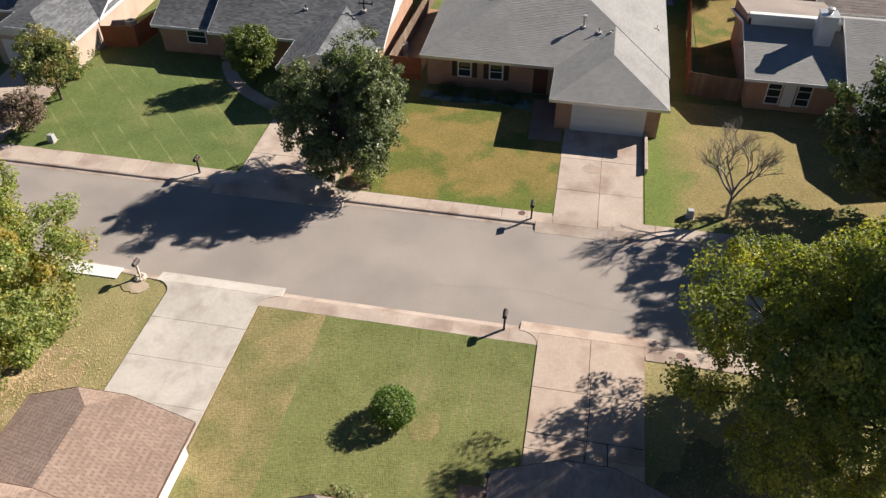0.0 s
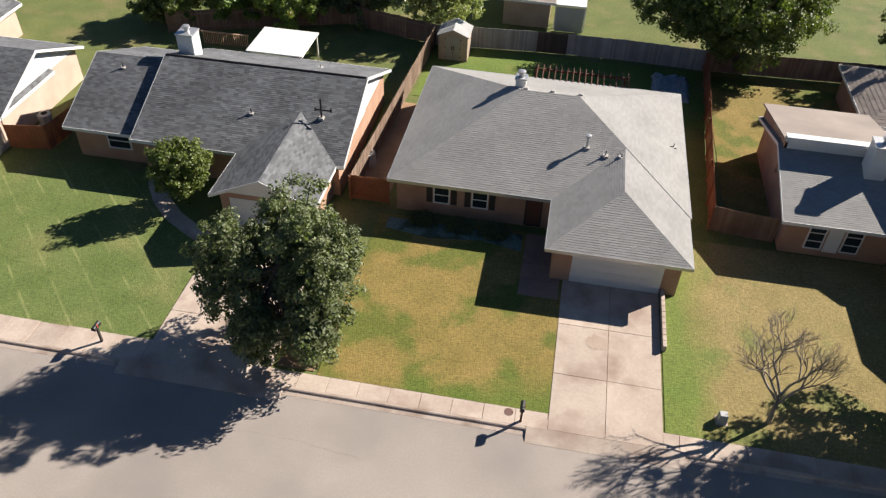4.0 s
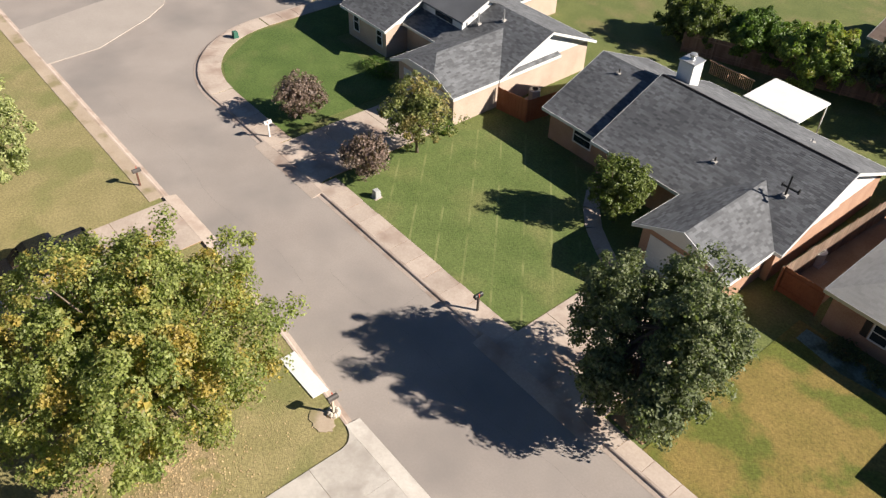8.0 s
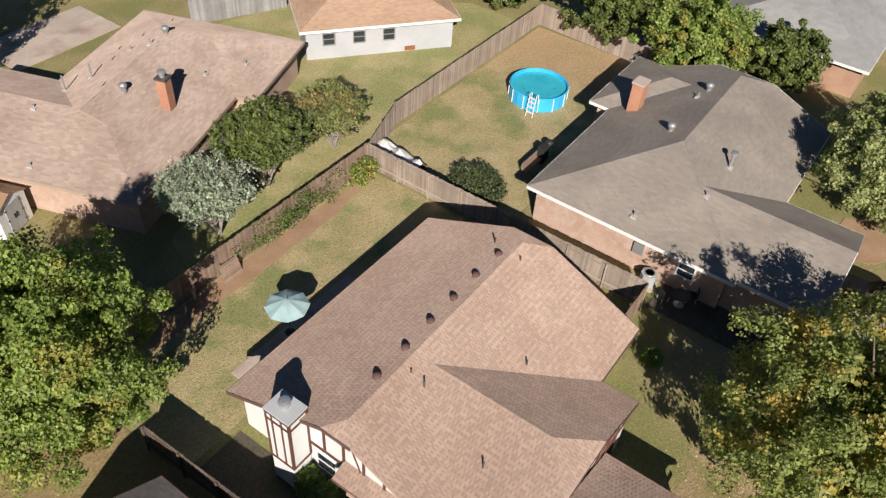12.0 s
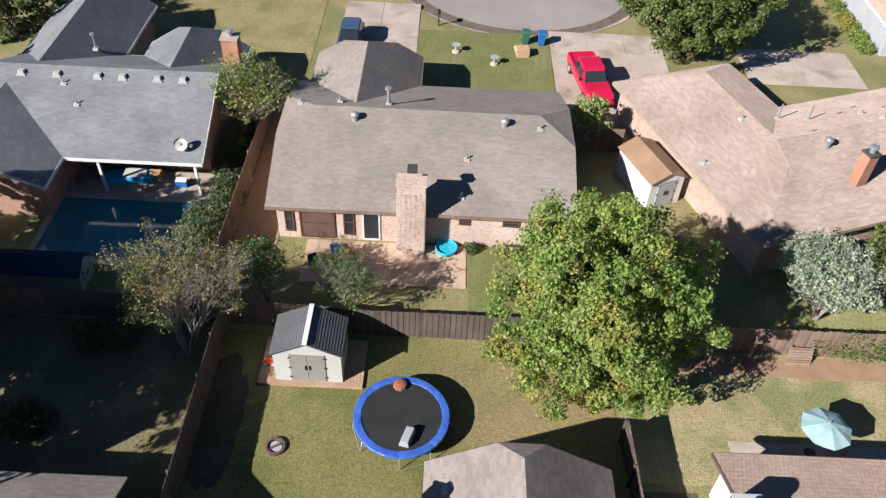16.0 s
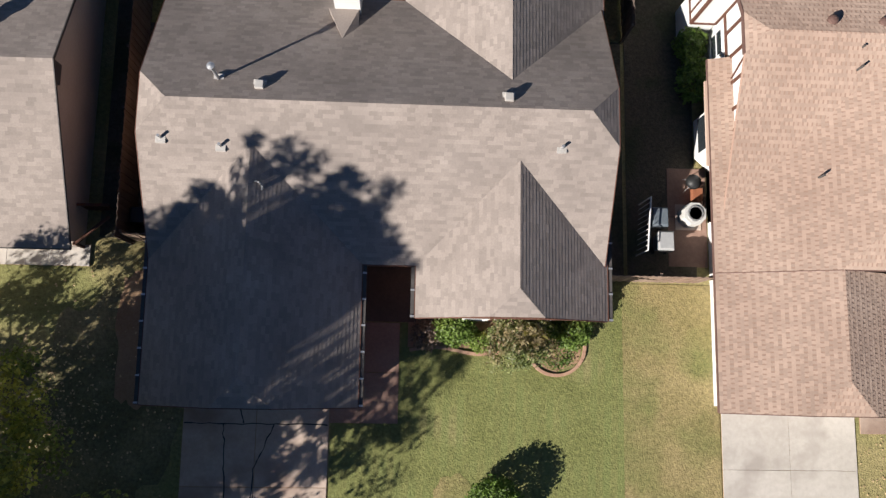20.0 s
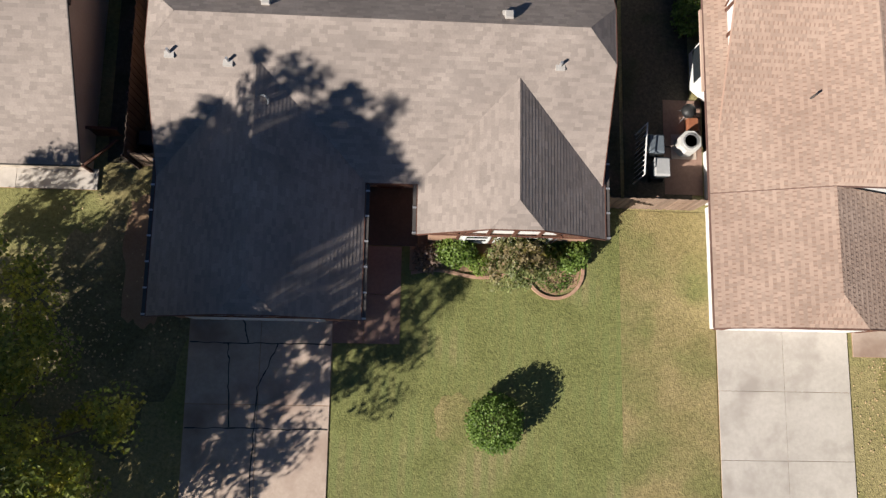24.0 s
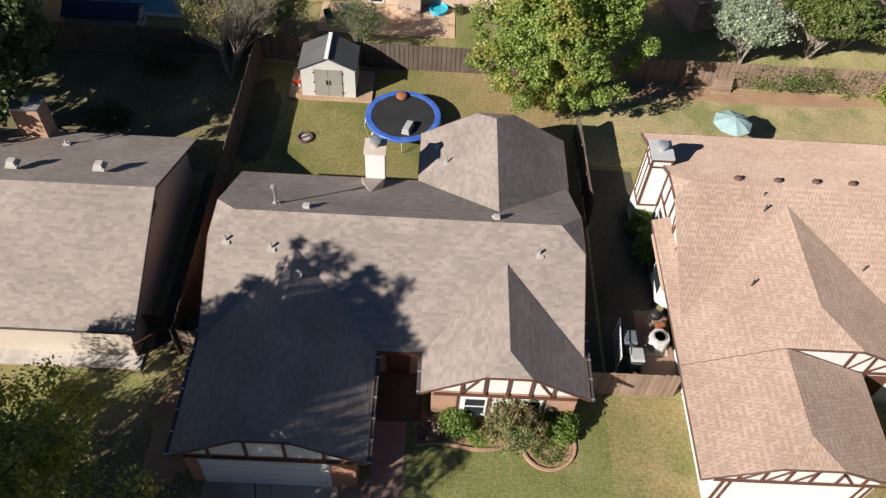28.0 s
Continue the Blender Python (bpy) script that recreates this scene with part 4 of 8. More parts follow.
part("dish_mast", Mesh().tube([(-2.12, 11.0, 4.1), (-2.12, 11.0, 4.55)], [0.025, 0.025], 6), M_METAL, md)
pipe_vent(h, -3.55, 14.35, 4.8, 1.0, 0.055, True, base=True)
box_vent(h, -2.2, 14.12, 4.95, w=0.32)
box_vent(h, 5.87, 13.95, 5.05, w=0.32)
pipe_vent(h, 3.28, 20.28, 3.02, 0.25)
pipe_vent(h, 3.73, 18.96, 3.28, 0.35)
chimney(h, -0.05, 0.85, 17.6, 18.5, 0.0, 4.9, M_WHITE, M_CREAM)
part("chimney_cricket", Mesh().hexa([(-0.25, 16.4, 3.3), (0.8, 16.4, 3.3), (0.8, 17.6, 2.7), (-0.25, 17.6, 2.7), (0.27, 16.38, 3.66), (0.28, 16.38, 3.66), (0.8, 17.6, 3.35), (-0.25, 17.6, 3.35)]), R_MAIN, h)
# gutters with brackets along the shaded garage wing
for (x, y0, y1) in ((-6.2, 3.85, 10.2), (1.25, 3.85, 8.7), (2.9, 6.9, 8.7), (9.82, 6.9, 10.6)):
    g = part("gutter", Mesh().box(x - 0.06, x + 0.06, y0, y1, 2.36, 2.47), M_DARKROOF, h)
    k = int((y1 - y0) / 0.9)
    for i in range(k + 1):
        part("bracket", Mesh().box(x - 0.07, x + 0.07, y0 + i * 0.9 + 0.03, y0 + i * 0.9 + 0.09, 2.46, 2.51), M_METAL, g)

# tan house
h = tan_house
garage_door(h, "y", -1, 3.97, 17.3)
for u in (14.5, 14.78, 19.82, 20.15):
    part("timber", Mesh().box(u - 0.06, u + 0.06, 3.93, 3.98, 0.0, 2.3), M_BROWN, h)
timbers(h, "y", -1, 3.94, 17.325, 3.77, 0.44, 2.5, 0.3, (14.9, 15.8, 16.7, 17.6, 18.6, 19.6), 2.3, ((15.0, 15.7), (16.0, 16.7), (17.0, 17.7), (19.2, 18.5)))
timbers(h, "y", -1, 8.79, 18.87, 5.32, 0.44, 2.5, 0.3, (20.2, 21.2, 22.2), 2.4, ((20.3, 21.0), (21.3, 22.0)))
timbers(h, "x", -1, 14.32, 16.62, 6.1, 0.44, 2.5, 0.12, (12.6, 13.6, 14.6, 15.6, 16.6, 17.6, 18.6, 19.6), 2.4, ((13.7, 14.4), (15.7, 16.4), (19.5, 18.8)))
for x, y, z in ((25.72, 17.13, 4.95), (23.97, 17.2, 4.93), (22.2, 17.17, 4.95), (20.51, 17.17, 4.95), (18.73, 17.11, 4.97), (16.91, 17.11, 4.98)):
    dome_vent(h, x, y, z, M_VENT)
for x, y, z, t in ((26.61, 17.89, 4.63, 0.4), (26.03, 16.17, 4.99, 0.25), (17.85, 15.5, 4.7, 0.5), (17.9, 16.2, 5.0, 0.2), (16.74, 11.9, 3.9, 0.5), (22.04, 13.2, 3.68, 0.4)):
    pipe_vent(h, x, y, z, t * 0.8, 0.04, False, M_DARKROOF, base=False)
c = chimney(h, 13.3, 14.25, 18.4, 19.6, 0.0, 4.75, M_WHITE, M_SIDING)
for a, b in ((13.27, 18.37), (13.27, 19.55), (14.2, 18.37)):
    part("timber", Mesh().box(a, a + 0.1, b, b + 0.1, 1.6, 4.75), M_BROWN, c)
for z in (1.6, 4.2, 4.6):
    part("timber", Mesh().box(13.26, 13.3, 18.36, 19.65, z, z + 0.1), M_BROWN, c)
    part("timber", Mesh().box(13.3, 14.25, 18.36, 18.4, z, z + 0.1), M_BROWN, c)
for b in (18.75, 19.25):
    part("timber", Mesh().box(13.26, 13.3, b, b + 0.07, 1.6, 4.6), M_BROWN, c)
bay = part("bay_window", Mesh().slab([(14.3, 12.9), (14.3, 15.4), (13.75, 14.9), (13.75, 13.4)][::-1], 0.4, 2.3), M_WHITE, h)
part("pane", Mesh().box(13.72, 13.75, 13.5, 14.8, 0.9, 2.1), M_GLASS, bay)
part("bay_roof", Mesh().hexa([(13.45, 12.6, 2.3), (14.32, 12.6, 2.6), (14.32, 15.8, 2.6), (13.45, 15.8, 2.3), (13.45, 12.6, 2.42), (14.32, 12.6, 2.78), (14.32, 15.8, 2.78), (13.45, 15.8, 2.42)]), R_PINK, h)
opening(h, "window", "x", -1, 14.35, 17.6, 0.9, 1.1, 1.2)
opening(h, "patio_door", "y", 1, 22.3, 18.5, 0.1, 1.8, 2.1, bars=0)
opening(h, "front_door", "y", -1, 8.82, 22.0, 0.1, 0.95, 2.1, M_BROWN, M_BROWN, 0)


# ---- neighbours' fittings ----
HS = [o for o in scene.objects if o.name.split(".")[0] == "house"]
west, grey_h, charcoal, corner, clere, olive, back, poolside, angled, white_h = HS[2:12]
for x, y in ((-15.3, 15.95), (-11.55, 16.05)):
    box_vent(west, x, y, 4.85)
pipe_vent(west, -14.4, 18.9, 3.25, 0.3)
chimney(west, -16.9, -15.6, 19.6, 20.6, 0, 4.6, M_BRICK, M_METAL)
part("gable_vent", Mesh().box(-9.2, -9.12, 14.4, 15.1, 3.5, 4.2), M_DARKROOF, west)
# grey hipped house
h = grey_h
garage_door(h, "y", 1, -24.95, -2.72)
for u in (7.7, 5.4):
    opening(h, "window", "y", 1, -29.25, u, 0.85, 1.0, 1.25, shutters=True)
opening(h, "front_door", "y", 1, -29.25, 2.2, 0.1, 1.0, 2.1, M_SHUTTER, M_BROWN, 0)
pipe_vent(h, -0.38, -32.4, 4.0, 0.7, 0.08, True)
pipe_vent(h, -1.51, -32.0, 3.85, 0.4)
pipe_vent(h, -2.42, -31.8, 4.0, 0.3)
pipe_vent(h, -5.79, -35.46, 2.84, 0.25)
for x in (3.75, 2.08, 0.34):
    box_vent(h, x, -36.1, 5.26, w=0.3)
chimney(h, 3.8, 4.45, -37.2, -36.55, 2.5, 5.6, M_WHITE, M_METAL)
per = thing("pergola", "dark timber pergola with slatted top behind the grey house", "pergola", 0.3, -43.0)
for k in range(16):
    part("slat", Mesh().box(-3.35 + k * 0.43, -3.29 + k * 0.43, -1.6, 1.2, 2.5, 2.66), M_BROWN, per)
for b in (-1.3, 0.6):
    part("beam", Mesh().box(-3.4, 3.4, b, b + 0.08, 2.34, 2.5), M_BROWN, per)
for a in (-3.2, 0, 3.2):
    part("post", Mesh().box(a, a + 0.12, -1.3, -1.18, 0, 2.34), M_BROWN, per)
slabs("patio", "pale concrete patio under a pergola", -3.4, 3.8, -45.6, -42.4, 4, 2, 0.05, category="patio")
tp = thing("tarpaulin", "crumpled blue-grey tarpaulin spread over a low heap", "tarpaulin", -6.6, -48.0)
rr = random.Random(17)
m = Mesh()
m.v = [(-1.4 + 2.8 * i / 11 + rr.uniform(-0.08, 0.08), -1.9 + 3.8 * j / 13 + rr.uniform(-0.08, 0.08), (0.03 if i in (0, 11) or j in (0, 13) else 0.28 + rr.uniform(-0.1, 0.16))) for i in range(12) for j in range(14)]
m.f = [(i * 14 + j, (i + 1) * 14 + j, (i + 1) * 14 + j + 1, i * 14 + j + 1) for i in range(11) for j in range(13)]
part("sheet", m, M_TARP, tp)
# charcoal house
h = charcoal
pipe_vent(h, 29.95, -34.55, 4.35, 0.3, material=M_DARKROOF)
pipe_vent(h, 20.32, -32.05, 3.7, 0.3, material=M_DARKROOF)
pipe_vent(h, 17.64, -37.9, 4.1, 0.25)
chimney(h, 25.8, 26.9, -37.6, -36.5, 2.5, 6.0, M_WHITE, M_METAL)
m = pipe_vent(h, 15.85, -32.28, 3.85, 1.3, 0.06, False, M_BLACK)
part("antenna_arm", Mesh().box(15.2, 16.2, -32.32, -32.24, 4.35, 4.43).box(15.16, 15.24, -32.36, -32.2, 4.3, 4.6).box(16.16, 16.24, -32.36, -32.2, 4.3, 4.5), M_BLACK, m)
garage_door(h, "y", 1, -25.55, 16.95, material=M_WHITE)
opening(h, "window", "y", 1, -30.35, 28.8, 0.9, 1.6, 1.2)
part("ridge_vent", Mesh().hexa([(13.8, -35.62, 5.06), (27.2, -35.62, 5.06), (27.2, -35.28, 5.06), (13.8, -35.28, 5.06), (13.8, -35.47, 5.2), (27.2, -35.47, 5.2), (27.2, -35.43, 5.2), (13.8, -35.43, 5.2)]), M_SHUTTER, h)
cov = thing("patio_cover", "flat white metal patio cover on posts", "patio cover", 22.45, -43.7)
part("cover", Mesh().box(-2.15, 2.15, -2.0, 2.0, 2.5, 2.62), M_WHITE, cov, bevel=0.02)
for a in (-2.05, 2.0):
    for b in (-1.9, 1.85):
        part("post", Mesh().box(a, a + 0.08, b, b + 0.08, 0, 2.5), M_WHITE, cov)
rail = thing("deck_railing", "pale wooden deck railing beyond the patio cover", "railing", 28.6, -46.9)
for k in range(24):
    part("baluster", Mesh().box(-1.9 + k * 0.16, -1.85 + k * 0.16, -0.03, 0.03, 0, 1.0), M_DECKWOOD, rail)
part("handrail", Mesh().box(-2.0, 2.0, -0.06, 0.06, 1.0, 1.07), M_DECKWOOD, rail)
# corner house
h = corner
chimney(h, 44.0, 44.9, -35.3, -34.4, 2.5, 6.0, M_WHITE, M_METAL)
box = part("clerestory", Mesh().hexa([(42.5, -33.9, 3.2), (47.2, -33.9, 3.2), (47.2, -31.6, 3.0), (42.5, -31.6, 3.0), (42.5, -33.9, 5.0), (47.2, -33.9, 5.0), (47.2, -31.6, 4.02), (42.5, -31.6, 4.02)]).hexa([(42.5, -36.4, 3.0), (47.2, -36.4, 3.0), (47.2, -33.9, 3.0), (42.5, -33.9, 3.0), (42.5, -36.4, 3.9), (47.2, -36.4, 3.9), (47.2, -33.9, 5.0), (42.5, -33.9, 5.0)]), M_WHITE, h)
part("clerestory_roof", Mesh().hexa([(42.2, -33.87, 5.0), (47.2, -33.87, 5.0), (47.2, -31.35, 3.92), (42.2, -31.35, 3.92), (42.2, -33.87, 5.13), (47.2, -33.87, 5.13), (47.2, -31.35, 4.05), (42.2, -31.35, 4.05)]).hexa([(42.2, -36.6, 3.82), (47.2, -36.6, 3.82), (47.2, -33.87, 5.0), (42.2, -33.87, 5.0), (42.2, -36.6, 3.95), (47.2, -36.6, 3.95), (47.2, -33.87, 5.13), (42.2, -33.87, 5.13)]), R_DARK, box)
part("clerestory_fascia", Mesh().hexa([(42.15, -33.87, 4.92), (42.2, -33.87, 4.92), (42.2, -31.35, 3.84), (42.15, -31.35, 3.84), (42.15, -33.87, 5.12), (42.2, -33.87, 5.12), (42.2, -31.35, 4.04), (42.15, -31.35, 4.04)]), M_WHITE, box)
part("clerestory_window", Mesh().box(43.6, 45.6, -31.6, -31.57, 3.35, 3.8), M_GLASS, box)
pipe_vent(h, 41.8, -32.6, 3.85, 0.8, 0.06, material=M_METAL)
pipe_vent(h, 40.4, -33.8, 4.3, 0.8, 0.06, material=M_METAL)
garage_door(h, "y", 1, -26.05, 39.9)
for u in (48.3, 51.4):
    opening(h, "window", "y", 1, -28.2, u, 0.7, 0.8, 1.6, bars=1)
# clerestory house
h = clere
band = part("clerestory_band", Mesh().box(-18.3, -12.0, -35.5, -35.0, 3.6, 4.75), M_WHITE, h)
part("band_roof", Mesh().hexa([(-18.4, -41.2, 3.3), (-11.75, -41.2, 3.3), (-11.75, -34.75, 4.75), (-18.4, -34.75, 4.75), (-18.4, -41.2, 3.42), (-11.75, -41.2, 3.42), (-11.75, -34.75, 4.87), (-18.4, -34.75, 4.87)]), R_MAIN, band)
part("band_coping", Mesh().box(-18.4, -11.9, -35.0, -34.7, 4.6, 4.92), M_WHITE, band)
part("side_wall", Mesh().hexa([(-12.15, -41.0, 2.2), (-11.95, -41.0, 2.2), (-11.95, -35.0, 2.2), (-12.15, -35.0, 2.2), (-12.15, -41.0, 3.35), (-11.95, -41.0, 3.35), (-11.95, -35.0, 4.75), (-12.15, -35.0, 4.75)]), M_BRICK, h)
chimney(h, -17.5, -16.4, -34.6, -33.4, 2.5, 5.6, M_WHITE, M_METAL)
for u in (-13.9, -15.9):
    opening(h, "window", "y", 1, -30.15, u, 0.5, 1.0, 1.75, bars=2)
part("panel", Mesh().box(-15.3, -14.5, -30.15, -30.1, 0.4, 2.4), M_WHITE, h)
# greyish tan house
h = olive
turbine(h, 40.93, 15.22, 4.58)
turbine(h, 46.5, 15.15, 4.6)
pipe_vent(h, 40.7, 11.4, 3.95, 0.9, 0.09, True)
for x, y, z in ((37.4, 11.45, 3.97), (34.66, 14.1, 2.95), (45.45, 15.4, 4.5)):
    pipe_vent(h, x, y, z, 0.3)
chimney(h, 43.4, 44.3, 18.2, 18.9, 0.0, 5.0, M_REDBRICK, M_CONC, False)
opening(h, "window", "x", -1, 34.15, 10.5, 1.0, 1.0, 1.0)
part("meter_box", Mesh().box(34.0, 34.15, 12.9, 13.5, 1.2, 1.9), M_METAL, h)
garage_door(h, "y", -1, 4.2, 37.9)
# whitewashed brick house behind
h = back
turbine(h, -2.38, 41.62, 4.56)
turbine(h, 5.93, 41.67, 4.56)
pipe_vent(h, -0.64, 43.3, 4.6, 0.9, 0.09, True)
for x, y, z in ((7.91, 41.6, 4.54), (3.89, 39.56, 3.76), (3.66, 37.36, 2.93), (-3.4, 43.3, 4.6), (-5.6, 43.0, 4.6)):
    pipe_vent(h, x, y, z, 0.3)
c = chimney(h, 0.35, 1.8, 35.75, 36.65, 0.0, 4.75, M_WASHBRICK, M_WASHBRICK, False)
part("chimney_pot", Mesh().box(0.85, 1.35, 36.0, 36.5, 5.4, 5.62), M_DARKROOF, c)
brick_courses(c, 0.3, 1.9, 35.74, 36.75, 0.3, 5.2, M_WASHBRICK)
part("vent_grate", Mesh().box(0.85, 1.2, 35.71, 35.75, 0.3, 0.5), M_BRICK, c)
opening(h, "patio_door", "y", -1, 36.75, -4.0, 0.1, 1.9, 2.1, M_BROWN, M_VENT, 1)
opening(h, "window", "y", -1, 36.75, -5.5, 0.5, 0.5, 1.7, M_BROWN)
opening(h, "window", "y", -1, 36.75, -2.3, 0.4, 0.6, 1.8, M_BROWN)
opening(h, "back_door", "y", -1, 36.75, -1.1, 0.1, 0.95, 2.1, M_WHITE, M_GLASS, 0)
for u, w in ((3.9, 0.6), (6.4, 0.9), (8.0, 0.9)):
    opening(h, "window", "y", -1, 36.75, u, 1.5, w, 0.55, M_BROWN)
# house beside the pool
h = poolside
for x in (-21.95, -19.91, -17.55, -16.12, -14.09, -12.63):
    box_vent(h, x, 44.55, 4.68)
pipe_vent(h, -19.4, 44.0, 4.45, 0.3)
pipe_vent(h, -18.35, 42.75, 3.9, 0.3)
pipe_vent(h, -19.7, 49.5, 3.55, 0.9, 0.06, True)
chimney(h, -11.3, -10.3, 48.3, 49.2, 0.0, 5.2, M_REDBRICK, M_CONC)
dish = part("satellite_dish", Mesh().tube([(-11.9, 40.3, 3.25), (-11.9, 40.26, 3.3), (-11.9, 40.2, 3.33)], [0.1, 0.3, 0.38], 20, cap=False), M_LEAD, h)
part("dish_mast", Mesh().tube([(-11.9, 40.35, 2.7), (-11.9, 40.32, 3.28)], [0.03, 0.03], 6), M_METAL, dish)
for x in (-16.7, -11.3):
    part("porch_post", Mesh().box(x, x + 0.14, 39.75, 39.89, 0, 2.4), M_WHITE, h)
# angled and white houses
turbine(angled, 6.8, 5.4, 4.5)
turbine(angled, 13.1, 6.3, 4.72)
chimney(angled, 7.2, 7.85, 2.9, 3.5, 0, 5.35, M_REDBRICK, M_DARKROOF)
for a, b, z, t_ in ((7.1, 9.7, 3.38, 1.0), (8.3, 8.6, 3.8, 0.9), (4.0, 9.3, 4.2, 0.2), (0.85, 7.7, 2.83, 0.2), (11.6, 6.5, 4.7, 0.35), (11.5, 7.9, 4.1, 0.2), (11.5, 3.0, 3.4, 0.2), (13.8, 1.4, 3.2, 0.2)):
    pipe_vent(angled, a, b, z, t_, 0.05)
for k, (a, b) in enumerate(((10.4, 8.6), (12.0, 9.2), (13.4, 8.3), (15.0, 7.0), (6.6, 6.6))):
    part("roof_stick", Mesh().tube([(a, b, 2.54 + 0.41 * (11.75 - b if b > 6.3 else b - 0.84)), (a + 0.5, b + 0.12, 2.55 + 0.41 * (11.63 - b if b > 6.3 else b - 0.72))], [0.03, 0.015], 5), M_BARK, angled)
part("crawl_hatch", Mesh().box(7.7, 8.5, 0.40, 0.45, 0.08, 0.42), M_REDWOOD, white_h)
for u in (2.1, 4.3, 6.5):
    opening(white_h, "window", "y", -1, 0.45, u, 1.05, 0.95, 1.0, frame_mat=M_METAL, bars=1)


# ---- trees and shrubs ----
L_DARK = leaf_mat("dark_green_leaves", (0.055, 0.073, 0.032), (0.112, 0.132, 0.056))
L_MID = leaf_mat("green_leaves", (0.070, 0.098, 0.026), (0.145, 0.170, 0.046))
L_BRIGHT = leaf_mat("yellowish_green_leaves", (0.125, 0.180, 0.038), (0.235, 0.290, 0.072), c=(0.25, 0.235, 0.057))
L_PALE = leaf_mat("pale_green_leaves", (0.21, 0.235, 0.09), (0.345, 0.36, 0.16))
L_TURN = leaf_mat("turning_leaves", (0.145, 0.180, 0.052), (0.30, 0.315, 0.105), c=(0.35, 0.265, 0.072), share=0.42)
L_SILVER = leaf_mat("silvery_leaves", (0.20, 0.24, 0.17), (0.38, 0.41, 0.32))
L_RED = leaf_mat("dull_red_leaves", (0.135, 0.092, 0.078), (0.24, 0.178, 0.15))
L_MYRTLE = leaf_mat("pinkish_green_leaves", (0.12, 0.135, 0.055), (0.19, 0.22, 0.085), c=(0.19, 0.15, 0.08))
L_LEAFY = leaf_mat("fresh_green_leaves", (0.085, 0.135, 0.025), (0.165, 0.225, 0.055))
L_OLIVE = leaf_mat("olive_leaves", (0.125, 0.145, 0.05), (0.24, 0.245, 0.09), c=(0.25, 0.20, 0.08))
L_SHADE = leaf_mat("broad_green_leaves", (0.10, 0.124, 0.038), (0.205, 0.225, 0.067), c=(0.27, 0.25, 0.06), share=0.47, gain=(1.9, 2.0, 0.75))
L_GREYG = leaf_mat("greyish_green_leaves", (0.085, 0.105, 0.050), (0.18, 0.20, 0.10))
L_HEDGE = leaf_mat("hedge_leaves", (0.060, 0.105, 0.018), (0.120, 0.180, 0.038))
M_TWIG = mat("grey_twigs", (0.22, 0.185, 0.155), (0.33, 0.29, 0.245), 0.95, (1.5, 14), 0.3, 20)


def leaf_cloud(spots, count, leaf, rng, flat=0.9, heart=None, core=None):
    """Leaves scattered in small clumps round the given spots (centre, radius)."""
    V, F = [], []
    for k in range(count + (len(core) * 22 if core else 0)):
        c, r = spots[k % len(spots)] if k < count else core[k % len(core)]
        d = Vector((rng.gauss(0, 1), rng.gauss(0, 1), rng.gauss(0, 1))).normalized()
        p = c + Vector((d.x, d.y, d.z * flat)) * r * (0.25 + 0.85 * rng.random() ** 0.6)
        if p.z < 0.06:
            continue
        away = (p - heart).normalized() * 0.25 if heart else Vector((0, 0, 0.4))
        nrm = (d * 0.6 + away + Vector((rng.uniform(-0.8, 0.8), rng.uniform(-0.8, 0.8), rng.uniform(-0.2, 1.0)))).normalized()
        u = nrm.orthogonal().normalized()
        u.rotate(Matrix.Rotation(rng.uniform(0, 6.28), 3, nrm))
        v = nrm.cross(u)
        s = leaf * rng.uniform(0.6, 1.35) * (2.6 if k >= count else 1.0)
        n = len(V)
        V.extend((p - u * s * 0.5, p + v * s * 0.38 + nrm * s * 0.1, p + u * s * 0.55, p - v * s * 0.38 + nrm * s * 0.1))
        F.append((n, n + 1, n + 2, n + 3))
    me = bpy.data.meshes.new("crown")
    me.from_pydata(V, [], F)
    return me


